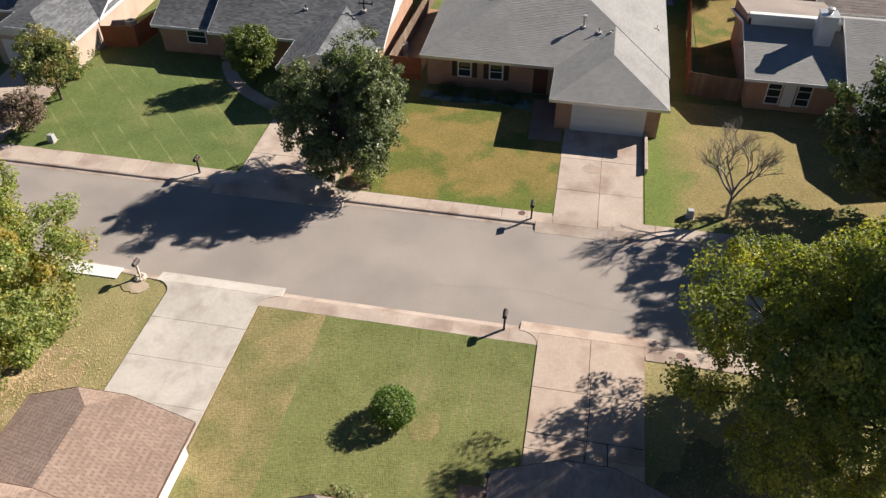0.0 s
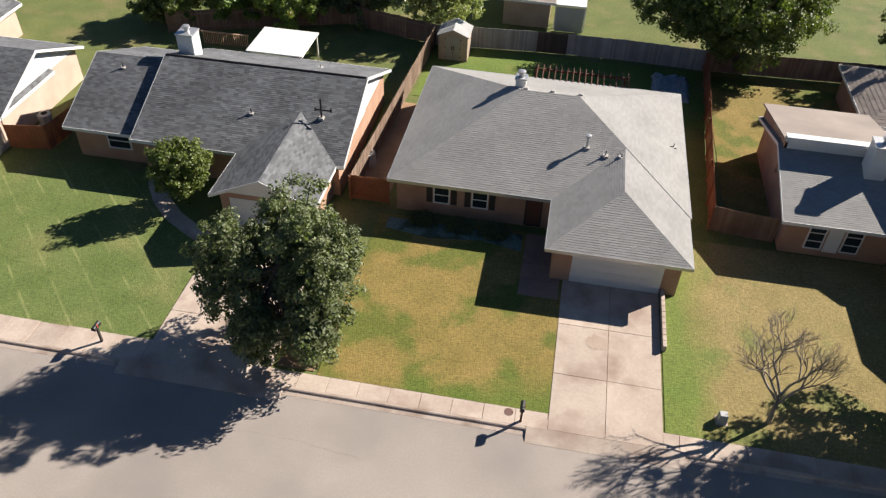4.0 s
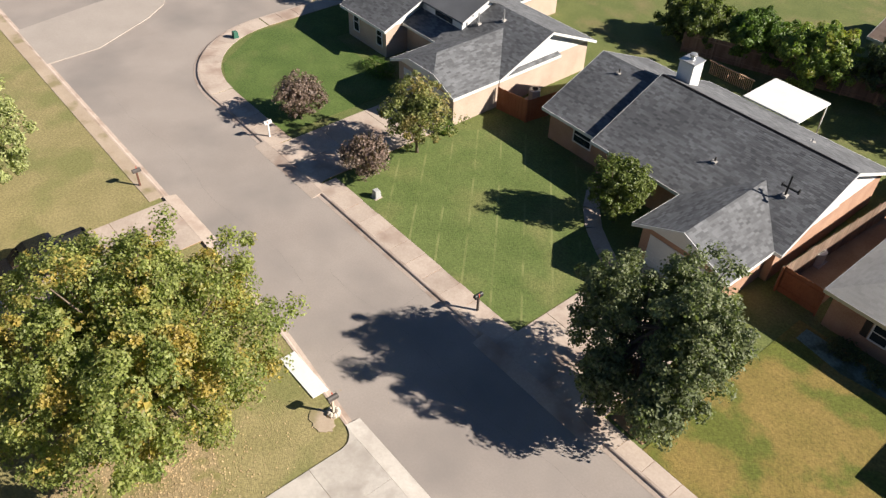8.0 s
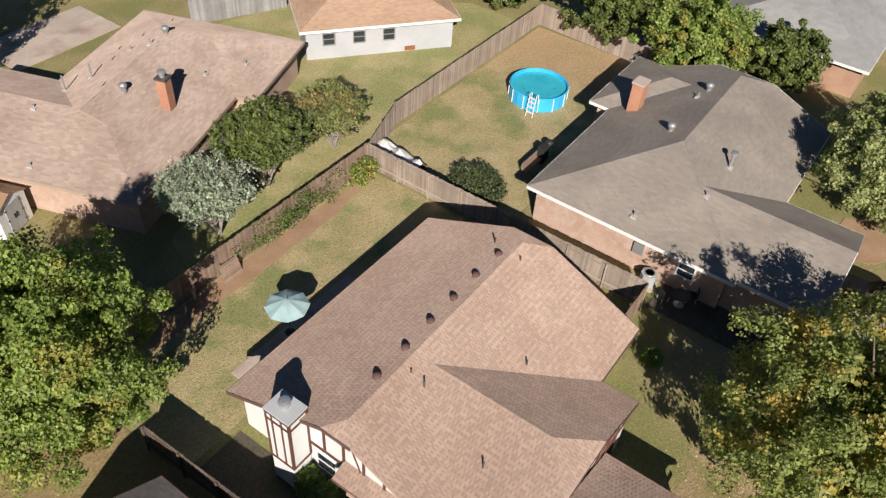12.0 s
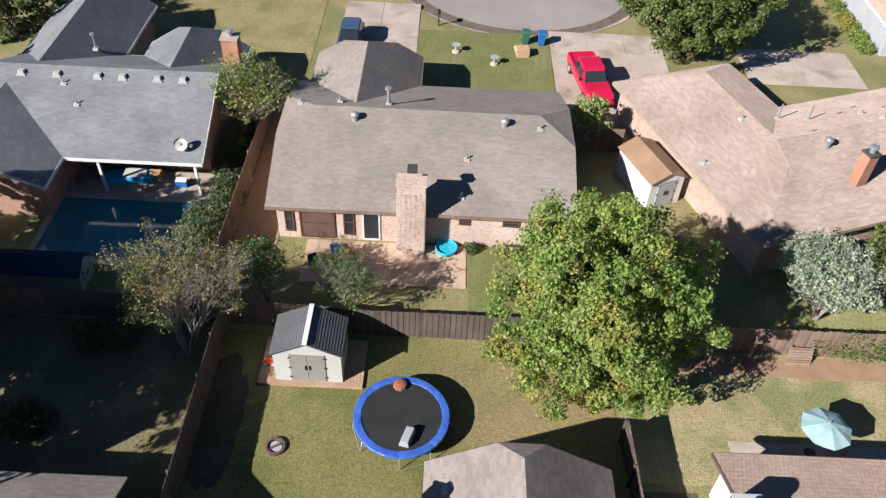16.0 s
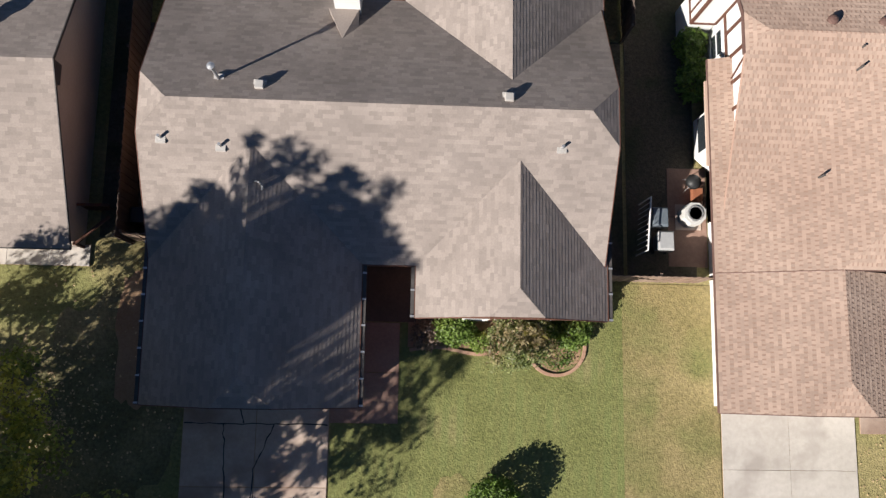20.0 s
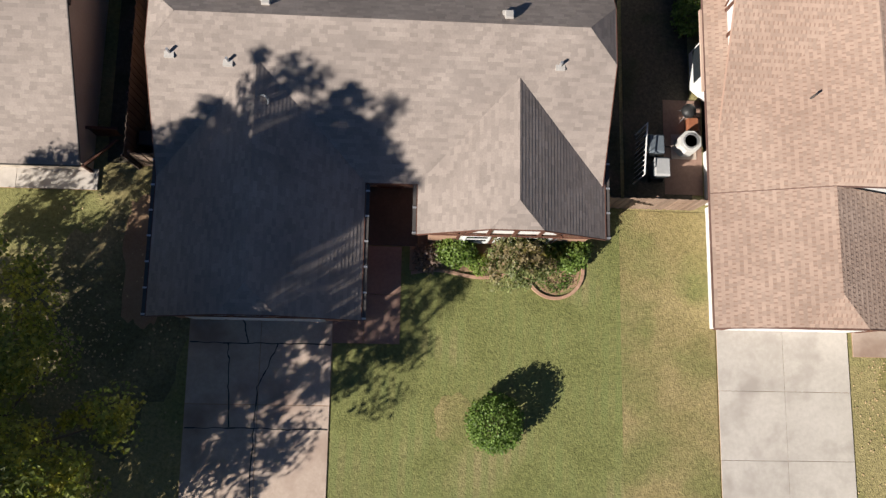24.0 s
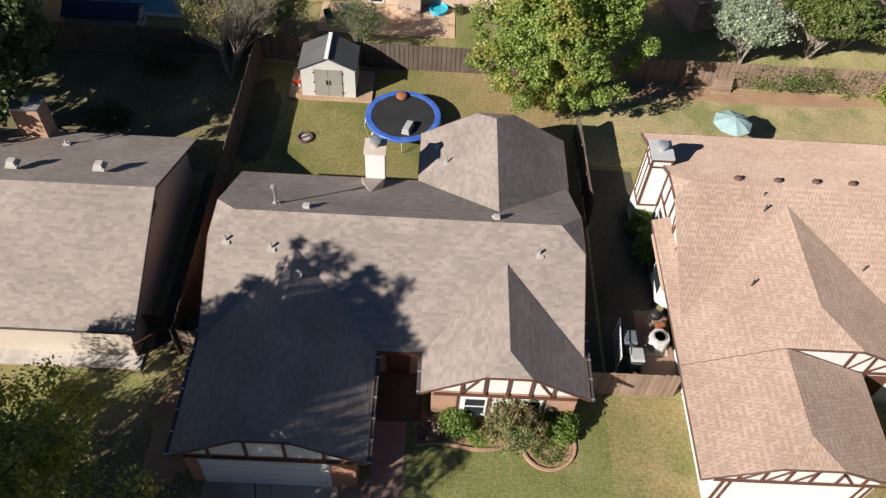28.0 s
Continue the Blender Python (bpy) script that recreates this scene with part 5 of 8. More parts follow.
def tree(name, label, x, y, height, radius, base, leaves, count=7000, leaf=0.20, seed=1, lumps=26, trunk=0.22, wide=1.0, sub=9, category="tree", lobes=None, taper=0.0, rough=1.0, hole=-0.2, dense=True):
    """A tapered trunk with limbs, and a crown of lumps made of small leaf clumps, with gaps between them."""
    rng = random.Random(seed)
    t = thing(name, label, category, x, y, 0)
    wood = Mesh()
    top = height * 0.7
    bend = [Vector((rng.uniform(-0.12, 0.12) * k, rng.uniform(-0.12, 0.12) * k, top * k / 5)) for k in range(6)]
    wood.tube([p - Vector((0, 0, 0.1 if k == 0 else 0)) for k, p in enumerate(bend)], [trunk * (1.35 if k == 0 else 1 - 0.15 * k) for k in range(6)], 9)
    rz, cz = (height - base) / 2, (height + base) / 2
    spots, core, k = [], [], 0
    lobes = lobes or [(0, 0, 0, 1, 1)]
    total = sum(q[3] ** 2 for q in lobes)
    for lx, ly, lz, lr, lh in lobes:
        for shell, share in ((1.0, 0.66), (0.66, 0.26), (0.36, 0.08)):
            amount = int(lumps * sub * share * lr * lr / total)
            for i in range(amount):
                k += 1
                a, zz = k * 2.39996 + rng.uniform(-0.2, 0.2), 1 - 2 * (i + 0.5) / amount
                ring = math.sqrt(max(0.0, 1 - zz * zz))
                d = Vector((math.cos(a) * ring, math.sin(a) * ring, zz))
                lump = noise.noise(d * 2.1 + Vector((seed * 1.7, lx, ly))) * 0.36 * rough + noise.noise(d * 4.6 + Vector((0, seed * 1.3, 0))) * 0.24 * rough
                f = shell * (0.84 + lump) + rng.uniform(-0.06, 0.06)
                under = 1.0 if zz > 0 else 1.0 - 0.3 * zz * zz
                if shell > 0.5 and lump < hole * (1.0 if zz > -0.2 else 0.2):
                    continue
                c = Vector((lx + d.x * radius * lr * f * wide * under * (1 - taper * zz), ly + d.y * radius * lr * f * under * (1 - taper * zz), cz + lz + d.z * rz * lh * f))
                if zz > 0.05 and (shell < 1.0 or i % 4 == 0):
                    q = Vector((lx, ly, cz + lz))
                    core.append((q.lerp(c, 0.8 if shell < 1.0 else 0.66), 0.5 + 0.05 * radius))
                spots.append((c, (0.22 + 0.055 * radius) * rng.uniform(0.55, 1.3)))
                if i % max(1, amount * len(lobes) // lumps) == 0:
                    b = bend[rng.randint(1, 4)]
                    m1 = b.lerp(c, 0.55) + Vector((0, 0, rng.uniform(-0.3, 0.1)))
                    wood.tube([b, m1, c], [trunk * 0.34, trunk * 0.18, 0.02], 5, cap=False)
    rng.shuffle(spots)
    part("trunk", wood, M_BARK, t, smooth=True)
    me = leaf_cloud(spots, count, leaf, rng, heart=Vector((0, 0, cz * 0.9)), core=core[::2] if dense else None)
    me.materials.append(leaves)
    part("crown", me, None, t)
    return t


def bush(name, label, x, y, rx, ry, height, leaves, count=2500, leaf=0.10, seed=1, lumpy=0.12, z=0.0, category="bush"):
    """A shrub whose leaves fill an egg-shaped shell, with stems inside."""
    rng = random.Random(seed)
    b = thing(name, label, category, x, y, z)
    stems = Mesh()
    spots = []
    for k in range(70):
        a, zz = k * 2.39996, 1 - 1.75 * (k + 0.5) / 70
        ring = math.sqrt(max(0, 1 - zz * zz))
        f = 0.86 + rng.uniform(-lumpy, lumpy)
        c = Vector((math.cos(a) * ring * rx * f, math.sin(a) * ring * ry * f, height * 0.46 + zz * height * 0.5 * f))
        spots.append((c, 0.22 * (rx + ry) / 2 + 0.04))
        if k % 6 == 0:
            stems.tube([(c.x * 0.1, c.y * 0.1, -0.05), tuple(c)], [0.025, 0.01], 5, cap=False)
    part("branchwork", stems, M_BARK, b)
    me = leaf_cloud(spots, count, leaf, rng)
    me.materials.append(leaves)
    part("foliage", me, None, b)
    return b


def bare_tree(name, label, x, y, height, spread, seed, leafy=None, count=0, depth=4, trunk=0.13, stems=1, leaf=0.12, first=0.36):
    """A forked tree of bare branches, with a few leaves at the tips if given."""
    rng = random.Random(seed)
    t = thing(name, label, "tree", x, y)
    wood, tips = Mesh(), []

    def grow(p, d, length, r, level):
        mid = p + d * length * 0.5 + Vector((rng.uniform(-1, 1), rng.uniform(-1, 1), rng.uniform(-1, 1))) * length * 0.06
        q = p + d * length
        wood.tube([p, mid, q], [r, r * 0.85, r * 0.65], 7 if level < 2 else 4, cap=False)
        if level >= depth:
            tips.append((q, 0.22))
            return
        for k in range(3 if level else 5):
            a = rng.uniform(0, 6.28)
            side = Vector((math.cos(a), math.sin(a), rng.uniform(-0.1, 0.5)))
            grow(p.lerp(q, rng.uniform(0.55, 1.0)), (d + side * rng.uniform(0.45, 0.85) * spread).normalized(), length * rng.uniform(0.6, 0.8), r * 0.58, level + 1)
    for s in range(stems):
        d0 = Vector((rng.uniform(-0.4, 0.4), rng.uniform(-0.4, 0.4), 1)).normalized() if stems > 1 else Vector((0.05, 0.02, 1)).normalized()
        grow(Vector((rng.uniform(-0.1, 0.1), rng.uniform(-0.1, 0.1), -0.05)), d0, height * first, trunk, 0)
    part("trunk", wood, M_TWIG, t, smooth=True)
    if leafy:
        me = leaf_cloud(tips, count, leaf, rng)
        me.materials.append(leafy)
        part("crown", me, None, t)
    return t


tree("tree", "broad green tree leaning over the drive, half in shade", -12.6, -1.7, 11.6, 7.2, 1.2, L_SHADE, 130000, 0.145, 11, lumps=90, trunk=0.3, rough=0.95, hole=-0.13, lobes=[(0.2, 0.3, 0, 0.96, 1), (-2.2, -3.7, 0.0, 0.5, 0.75)], taper=0.4)
tree("tree", "very tall narrow tree whose crown shades the garage roof", -15.0, -0.3, 16.0, 3.0, 5.0, L_MID, 60000, 0.19, 21, lumps=70, trunk=0.36, rough=1.0, hole=-0.3, lobes=[(0, 0, 0, 1, 1), (0.6, -1.3, 2.9, 0.66, 0.34), (0.9, -0.8, 1.4, 0.55, 0.4), (0.1, -3.0, 2.5, 0.58, 0.42)], dense=True)
tree("tree", "large tree turning yellow and orange on the front lawn", 26.8, 0.6, 8.8, 6.1, 0.8, L_TURN, 105000, 0.15, 12, lumps=80, trunk=0.28, rough=1.25)
tree("tree", "dense dark green tree beside a concrete drive", 13.6, -17.9, 8.7, 4.0, 0.8, L_GREYG, 56000, 0.15, 113, lumps=60, rough=1.2, lobes=[(-2.0, 0.0, 0.35, 0.54, 0.95), (2.0, 0.4, -0.4, 0.50, 0.82), (0.5, 2.4, -2.2, 0.30, 0.42), (-2.3, 2.1, -1.6, 0.36, 0.5), (0.1, -1.9, 0.2, 0.40, 0.72)])
tree("tree", "tall bright green tree at the fence corner", 9.5, 28.0, 10.6, 4.35, 0.5, L_BRIGHT, 90000, 0.15, 14, lumps=80, taper=0.22, rough=1.2)
tree("tree", "leafy pale green street tree", 46.8, 3.2, 9.2, 4.8, 1.2, L_PALE, 60000, 0.17, 15, lumps=60, taper=0.15, rough=1.25)
tree("tree", "dark green tree over the street", -19.5, -18.6, 10.0, 5.2, 1.6, L_DARK, 46000, 0.19, 16, lumps=56)
tree("tree", "round green tree by the turning circle", 20.2, 58.9, 8.4, 5.5, 0.8, L_MID, 46000, 0.20, 17, lumps=56)
bare_tree("tree", "silvery pale tree with upright feathery branches", 22.0, 32.5, 9.4, 0.75, 18, L_SILVER, 19000, 4, 0.06, 18, 0.14, 0.19)
bare_tree("tree", "grey-green feathery tree along the back fence", 26.6, 33.4, 10.4, 0.85, 19, L_MID, 30000, 4, 0.07, 24, 0.18, 0.19)
bare_tree("tree", "pale silver-green shrubby tree along the back fence", 28.9, 34.6, 6.4, 0.6, 118, L_SILVER, 4800, 4, 0.05, 8, 0.12, 0.22)
bare_tree("tree", "olive drooping tree along the back fence", 31.9, 32.9, 8.4, 0.95, 20, L_OLIVE, 22000, 4, 0.06, 18, 0.17, 0.19)
tree("tree", "small dark tree near a front porch", 22.9, -27.0, 4.6, 1.8, 0.6, L_MID, 9000, 0.15, 21, lumps=20, trunk=0.1)
tree("tree", "small dull red ornamental tree", 43.9, -18.2, 3.3, 1.7, 0.5, L_RED, 7000, 0.14, 22, lumps=20, trunk=0.08)
tree("tree", "small dull red ornamental tree", 35.6, -17.9, 3.0, 1.6, 0.5, L_RED, 5000, 0.14, 23, lumps=18, trunk=0.08, rough=1.3)
tree("tree", "slender green front yard tree", 35.8, -22.1, 5.4, 2.3, 0.9, L_OLIVE, 9000, 0.15, 24, lumps=22, trunk=0.1, rough=1.4)
bare_tree("tree", "slender pale-leaved tree between two back houses", -9.5, 45.6, 6.2, 0.7, 26, L_BRIGHT, 3200, 5, 0.05, 6, 0.14)
bush("shrub", "dark overgrown shrub beside a wall", -9.7, 43.2, 0.8, 1.6, 2.0, L_DARK, 3000, 0.13, 71, 0.4)
bush("shrub", "dark overgrown shrub beside a wall", -9.6, 39.6, 0.8, 1.4, 1.8, L_DARK, 2600, 0.13, 72, 0.4)
tree("tree", "small tree beside a red pickup", 11.6, 46.9, 3.5, 1.2, 0.6, L_PALE, 2600, 0.14, 27, lumps=14, trunk=0.06, rough=2.0)
bare_tree("tree", "bare leafless tree on a straw-coloured lawn", -10.1, -17.3, 6.2, 1.0, 5, depth=6, trunk=0.12)
bare_tree("tree", "thin olive tree with upright half-bare branches", -9.0, 28.35, 6.3, 0.55, 9, L_OLIVE, 7500, 6, 0.05, 8, 0.10)
# trees of the yards behind
for k, (x, y, hh, r, lf) in enumerate(((12.6, -54.2, 7.0, 3.8, L_PALE), (24.5, -51.8, 4.6, 3.0, L_BRIGHT), (29.5, -51.3, 4.0, 2.8, L_HEDGE), (34.6, -50.0, 4.0, 2.6, L_MID),
                                       (-26.0, -52.0, 7.5, 4.0, L_DARK), (19.5, -54.0, 5.5, 2.8, L_DARK), (57.4, -35.5, 9.0, 4.6, L_MID), (54.8, 18.6, 6.6, 3.9, L_BRIGHT), (56.0, 25.6, 6.6, 3.8, L_MID), (58.0, 13.2, 4.6, 2.6, L_MID),
                                       (56.0, 34.5, 5.0, 3.0, L_MID), (-20.5, 66.5, 7.5, 4.2, L_DARK), (-29.0, 57.0, 8.0, 4.4, L_DARK), (-31.0, 47.0, 7.0, 3.6, L_DARK), (51.6, 40.5, 7.0, 3.6, L_GREYG), (55.4, 36.6, 6.5, 3.2, L_PALE), (72.0, 14.0, 6.0, 3.0, L_MID))):
    tree("tree", "leafy tree in a yard behind the houses", x, y, hh, r, 0.4, lf, 20000, 0.21, 200 + k, lumps=30, rough=1.45)
tree("tree", "broad old tree rising behind the back fence", -10.6, -53.4, 10.0, 7.2, 1.2, L_MID, 70000, 0.2, 225, lumps=80, trunk=0.4, rough=1.0, lobes=[(0, 0, 0.4, 0.8, 1.0), (-4.2, -0.6, -0.6, 0.5, 0.7), (4.0, 0.2, -0.8, 0.5, 0.6), (-1.0, 2.0, -2.0, 0.5, 0.6)])
# the trees that shade the yard beside the back fence
tree("tree", "broad dark tree shading the neighbouring back yard", -19.9, 22.0, 10.5, 5.1, 2.4, L_DARK, 30000, 0.24, 301, lumps=46, rough=1.1, hole=-0.3)
tree("tree", "broad dark tree shading the neighbouring back yard", -26.0, 26.0, 10.0, 5.5, 2.6, L_DARK, 36000, 0.28, 302, lumps=50, rough=1.1, hole=-0.3)
tree("tree", "broad dark tree beside a back yard pool", -23.6, 30.2, 8.6, 4.4, 2.0, L_DARK, 22000, 0.24, 303, lumps=40, rough=1.3, hole=-0.2)

bush("bush", "egg-shaped clipped green bush on the front lawn", 6.0, 0.35, 1.0, 1.0, 1.75, L_HEDGE, 6000, 0.09, 41, 0.03)
bush("shrub", "bright green shrub in the flower bed", 4.5, 6.65, 0.75, 0.6, 1.35, L_LEAFY, 2400, 0.11, 42)
bush("shrub", "dark reddish shrub in the flower bed", 3.5, 6.4, 0.55, 0.55, 0.9, L_RED, 1200, 0.1, 43)
bush("shrub", "small yellow-green shrub in the flower bed", 5.45, 6.2, 0.4, 0.4, 0.6, L_BRIGHT, 900, 0.08, 44)
tree("shrub", "pinkish-leaved crape myrtle in the flower bed", 6.75, 6.3, 2.6, 1.2, 0.2, L_MYRTLE, 4600, 0.10, 45, lumps=16, trunk=0.05, category="shrub")
bush("shrub", "feathery bright green shrub in the flower bed", 8.8, 6.6, 0.8, 0.6, 1.4, L_LEAFY, 2600, 0.12, 46, 0.25)
bush("ground_cover", "low green plants inside the curved bed edging", 8.35, 5.75, 0.75, 0.5, 0.14, L_HEDGE, 1500, 0.06, 73, 0.1, category="plants")
bush("shrub", "bright green shrub against a white wall", 13.75, 16.5, 0.6, 0.8, 1.5, L_LEAFY, 2400, 0.12, 47, 0.2)
bush("shrub", "bright green shrub against a white wall", 13.6, 17.9, 0.55, 0.65, 1.5, L_LEAFY, 2200, 0.12, 48, 0.2)
bush("shrub", "pale shrub beside a drive", 11.8, -16.9, 0.85, 0.8, 1.1, L_PALE, 2200, 0.1, 49, 0.2)
bush("shrub", "dark shrub beside a fence", 34.0, 23.4, 1.3, 1.7, 1.5, L_DARK, 5500, 0.14, 50, 0.2)
bare_tree("shrub", "leafy upright shrub in a shady back yard", -5.6, 31.6, 4.2, 0.75, 51, L_HEDGE, 2600, 5, 0.04, 5, 0.12)
bare_tree("shrub", "half-bare upright shrub behind the fence", -1.8, 31.6, 4.0, 0.75, 52, L_HEDGE, 1500, 5, 0.04, 5, 0.12)
bush("shrub", "dark ragged shrub in the shaded yard", -14.6, 24.2, 1.1, 0.8, 1.0, L_DARK, 1800, 0.12, 74, 0.4)
bush("shrub", "dark ragged shrub in the shaded yard", -13.2, 28.8, 1.6, 0.9, 1.5, L_DARK, 2400, 0.12, 75, 0.4)
bush("shrub", "dark shrub by the pool", -10.0, 36.2, 1.1, 1.6, 2.2, L_DARK, 3200, 0.14, 53, 0.3)
bush("shrub", "climbing green plant on a wooden fence", 25.0, 29.85, 3.4, 0.28, 1.7, L_HEDGE, 2600, 0.10, 54, 0.6)
bush("shrub", "climbing green plant on a wooden fence", 30.5, 29.3, 1.0, 0.6, 1.5, L_BRIGHT, 1600, 0.12, 55, 0.35)
bush("shrub", "small plant in a side bed", 28.6, 9.6, 0.5, 0.5, 1.0, L_HEDGE, 1000, 0.11, 56, 0.2)
bush("shrub", "low green plants at a house corner", 36.6, -25.2, 0.8, 0.7, 0.7, L_HEDGE, 1500, 0.1, 57, 0.2)
bush("shrub", "low green hedge by the front windows", 46.0, -26.4, 1.6, 0.9, 0.9, L_HEDGE, 2500, 0.1, 58, 0.2)
for k, (x, y) in enumerate(((8.6, -28.2), (6.4, -28.0), (4.2, -27.9))):
    bush("shrub", "dull grey-green shrub in the shaded bed", x, y, 0.9, 0.6, 0.7, L_DARK, 1500, 0.1, 60 + k, 0.25)


# ---- fences ----
def fence(label, pts, tall=1.8, material=None, single=False, rails=True, wide=0.14):
    """A board fence along a line: posts, rails and pickets of uneven height."""
    ax, ay = pts[0]
    f = thing("fence", label, "fence", ax, ay)
    rng = random.Random(int(ax * 7 + ay * 3))
    material = material or M_FENCE
    picks, count = Mesh(), 0
    shared = Mesh().hexa([(-wide / 2 - 0.003, -0.009, 0.02), (wide / 2 + 0.003, -0.009, 0.02), (wide / 2 + 0.003, 0.009, 0.02), (-wide / 2 - 0.003, 0.009, 0.02),
                          (-wide / 2 - 0.003, -0.009, tall), (wide / 2 + 0.003, -0.009, tall), (wide / 2 + 0.003, 0.009, tall), (-wide / 2 - 0.003, 0.009, tall)]).data("picket", material)
    for (x0, y0), (x1, y1) in zip(pts, pts[1:]):
        d = Vector((x1 - x0, y1 - y0, 0))
        n = max(1, int(d.length / wide))
        turn = math.atan2(d.y, d.x)
        u = d.normalized()
        o = Vector((-u.y, u.x, 0))
        a = Vector((x0 - ax, y0 - ay, 0))
        for i in range(n):
            c = a + d * ((i + 0.5) / n) + o * ((i % 2) * 0.02 - 0.01 + rng.uniform(-0.004, 0.004))
            up = rng.uniform(-0.03, 0.03)
            if single and count < 290:
                p = part("picket", shared, None, f)
                p.matrix_basis = pose(c.x, c.y, up, 0, rng.uniform(-0.4, 0.4), math.degrees(turn))
                count += 1
            else:
                w = wide / 2 + 0.004
                picks.hexa([c + u * s + o * e + Vector((0, 0, z)) for z, s_ in ((0.04, w), (tall + up, w)) for s, e in ((-s_, -0.009), (s_, -0.009), (s_, 0.009), (-s_, 0.009))])
        for z in (0.35, tall - 0.35):
            m = Mesh().hexa([a + u * 0 + o * e + Vector((0, 0, z + q)) if k == 0 else a + d + o * e + Vector((0, 0, z + q)) for q in (0, 0.09) for k, e in ((0, 0.012), (1, 0.012), (1, 0.05), (0, 0.05))])
            part("rail", m, material, f)
        k = max(1, round(d.length / 2.4))
        for i in range(k + 1):
            c = a + d * (i / k) + o * 0.09
            part("post", Mesh().hexa([c + u * s + o * e + Vector((0, 0, z)) for z in (-0.1, tall - 0.06) for s, e in ((-0.045, -0.04), (0.045, -0.04), (0.045, 0.04), (-0.045, 0.04))]), material, f)
    if picks.v:
        tagged(part("fence_boarding", picks, material, f), kind="stuff")
    return f


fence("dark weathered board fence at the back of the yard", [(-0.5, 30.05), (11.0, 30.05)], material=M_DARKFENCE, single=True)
fence("weathered board fence at the back of the yard", [(11.0, 30.05), (31.7, 30.05)], single=True)
fence("weathered board fence at the back of the yard", [(-7.5, 30.4), (-0.5, 30.05)], material=M_DARKFENCE)
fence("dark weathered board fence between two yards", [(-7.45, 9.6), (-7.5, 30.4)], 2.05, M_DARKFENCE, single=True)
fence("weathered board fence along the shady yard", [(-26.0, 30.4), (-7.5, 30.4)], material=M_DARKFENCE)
# The house's shadow on these boards is put in by the darker wood.
fence("board fence coloured dark for house shade, with a pale sunlit top edge", [(11.1, 18.2), (10.95, 24.6)], 1.8, M_DARKFENCE)
fence("board fence between two side walls", [(9.9, 8.6), (13.9, 8.6)])
fence("board gate beside the garage", [(-7.4, 9.7), (-6.0, 9.7)])
fence("board fence beside a house", [(-8.7, 30.4), (-8.7, 49.0)])
fence("leaning board fence by the tan house", [(31.8, 11.6), (31.8, 30.0)], material=M_PALEFENCE)
fence("board fence behind the pool yard", [(31.8, 30.0), (36.4, 31.5), (54.6, 31.4), (54.2, 21.4)], material=M_PALEFENCE)
fence("short board fence between two houses", [(28.1, 11.6), (31.8, 11.6)])
fence("reddish board fence between two houses", [(13.4, -29.6), (12.2, -50.9)], material=M_FENCE)
fence("silvery weathered board fence behind a back lawn", [(12.2, -50.9), (4.0, -51.6)], material=M_GREYFENCE)
fence("brown board fence panel behind a back lawn", [(4.0, -51.6), (1.6, -51.7)], material=M_DARKFENCE)
fence("silvery weathered board fence behind a back lawn", [(1.6, -51.7), (-3.0, -51.8), (-9.3, -51.5)], material=M_GREYFENCE)
fence("reddish board fence between two houses", [(11.0, -29.6), (13.4, -29.6)], material=M_REDWOOD)
fence("reddish stained board fence along a yard", [(-8.3, -31.2), (-9.3, -51.5)], material=M_REDWOOD)
fence("grey board fence between two houses", [(-8.3, -31.2), (-11.9, -30.8)])
fence("grey board fence behind the back yards", [(-9.3, -51.5), (-40.0, -53.0)])
fence("brown board fence between two houses", [(36.6, -30.0), (34.0, -30.4), (33.6, -33.0)], material=M_REDWOOD)
fence("board fence behind the charcoal house", [(12.2, -50.9), (20.0, -53.0), (34.0, -48.0)])
fence("dark board fence beside a shed", [(10.3, 38.0), (10.4, 45.9), (13.8, 45.9)])
fence("silvery weathered board fence behind a drive", [(36.6, 51.3), (43.4, 48.1)], 2.0, material=M_GREYFENCE)


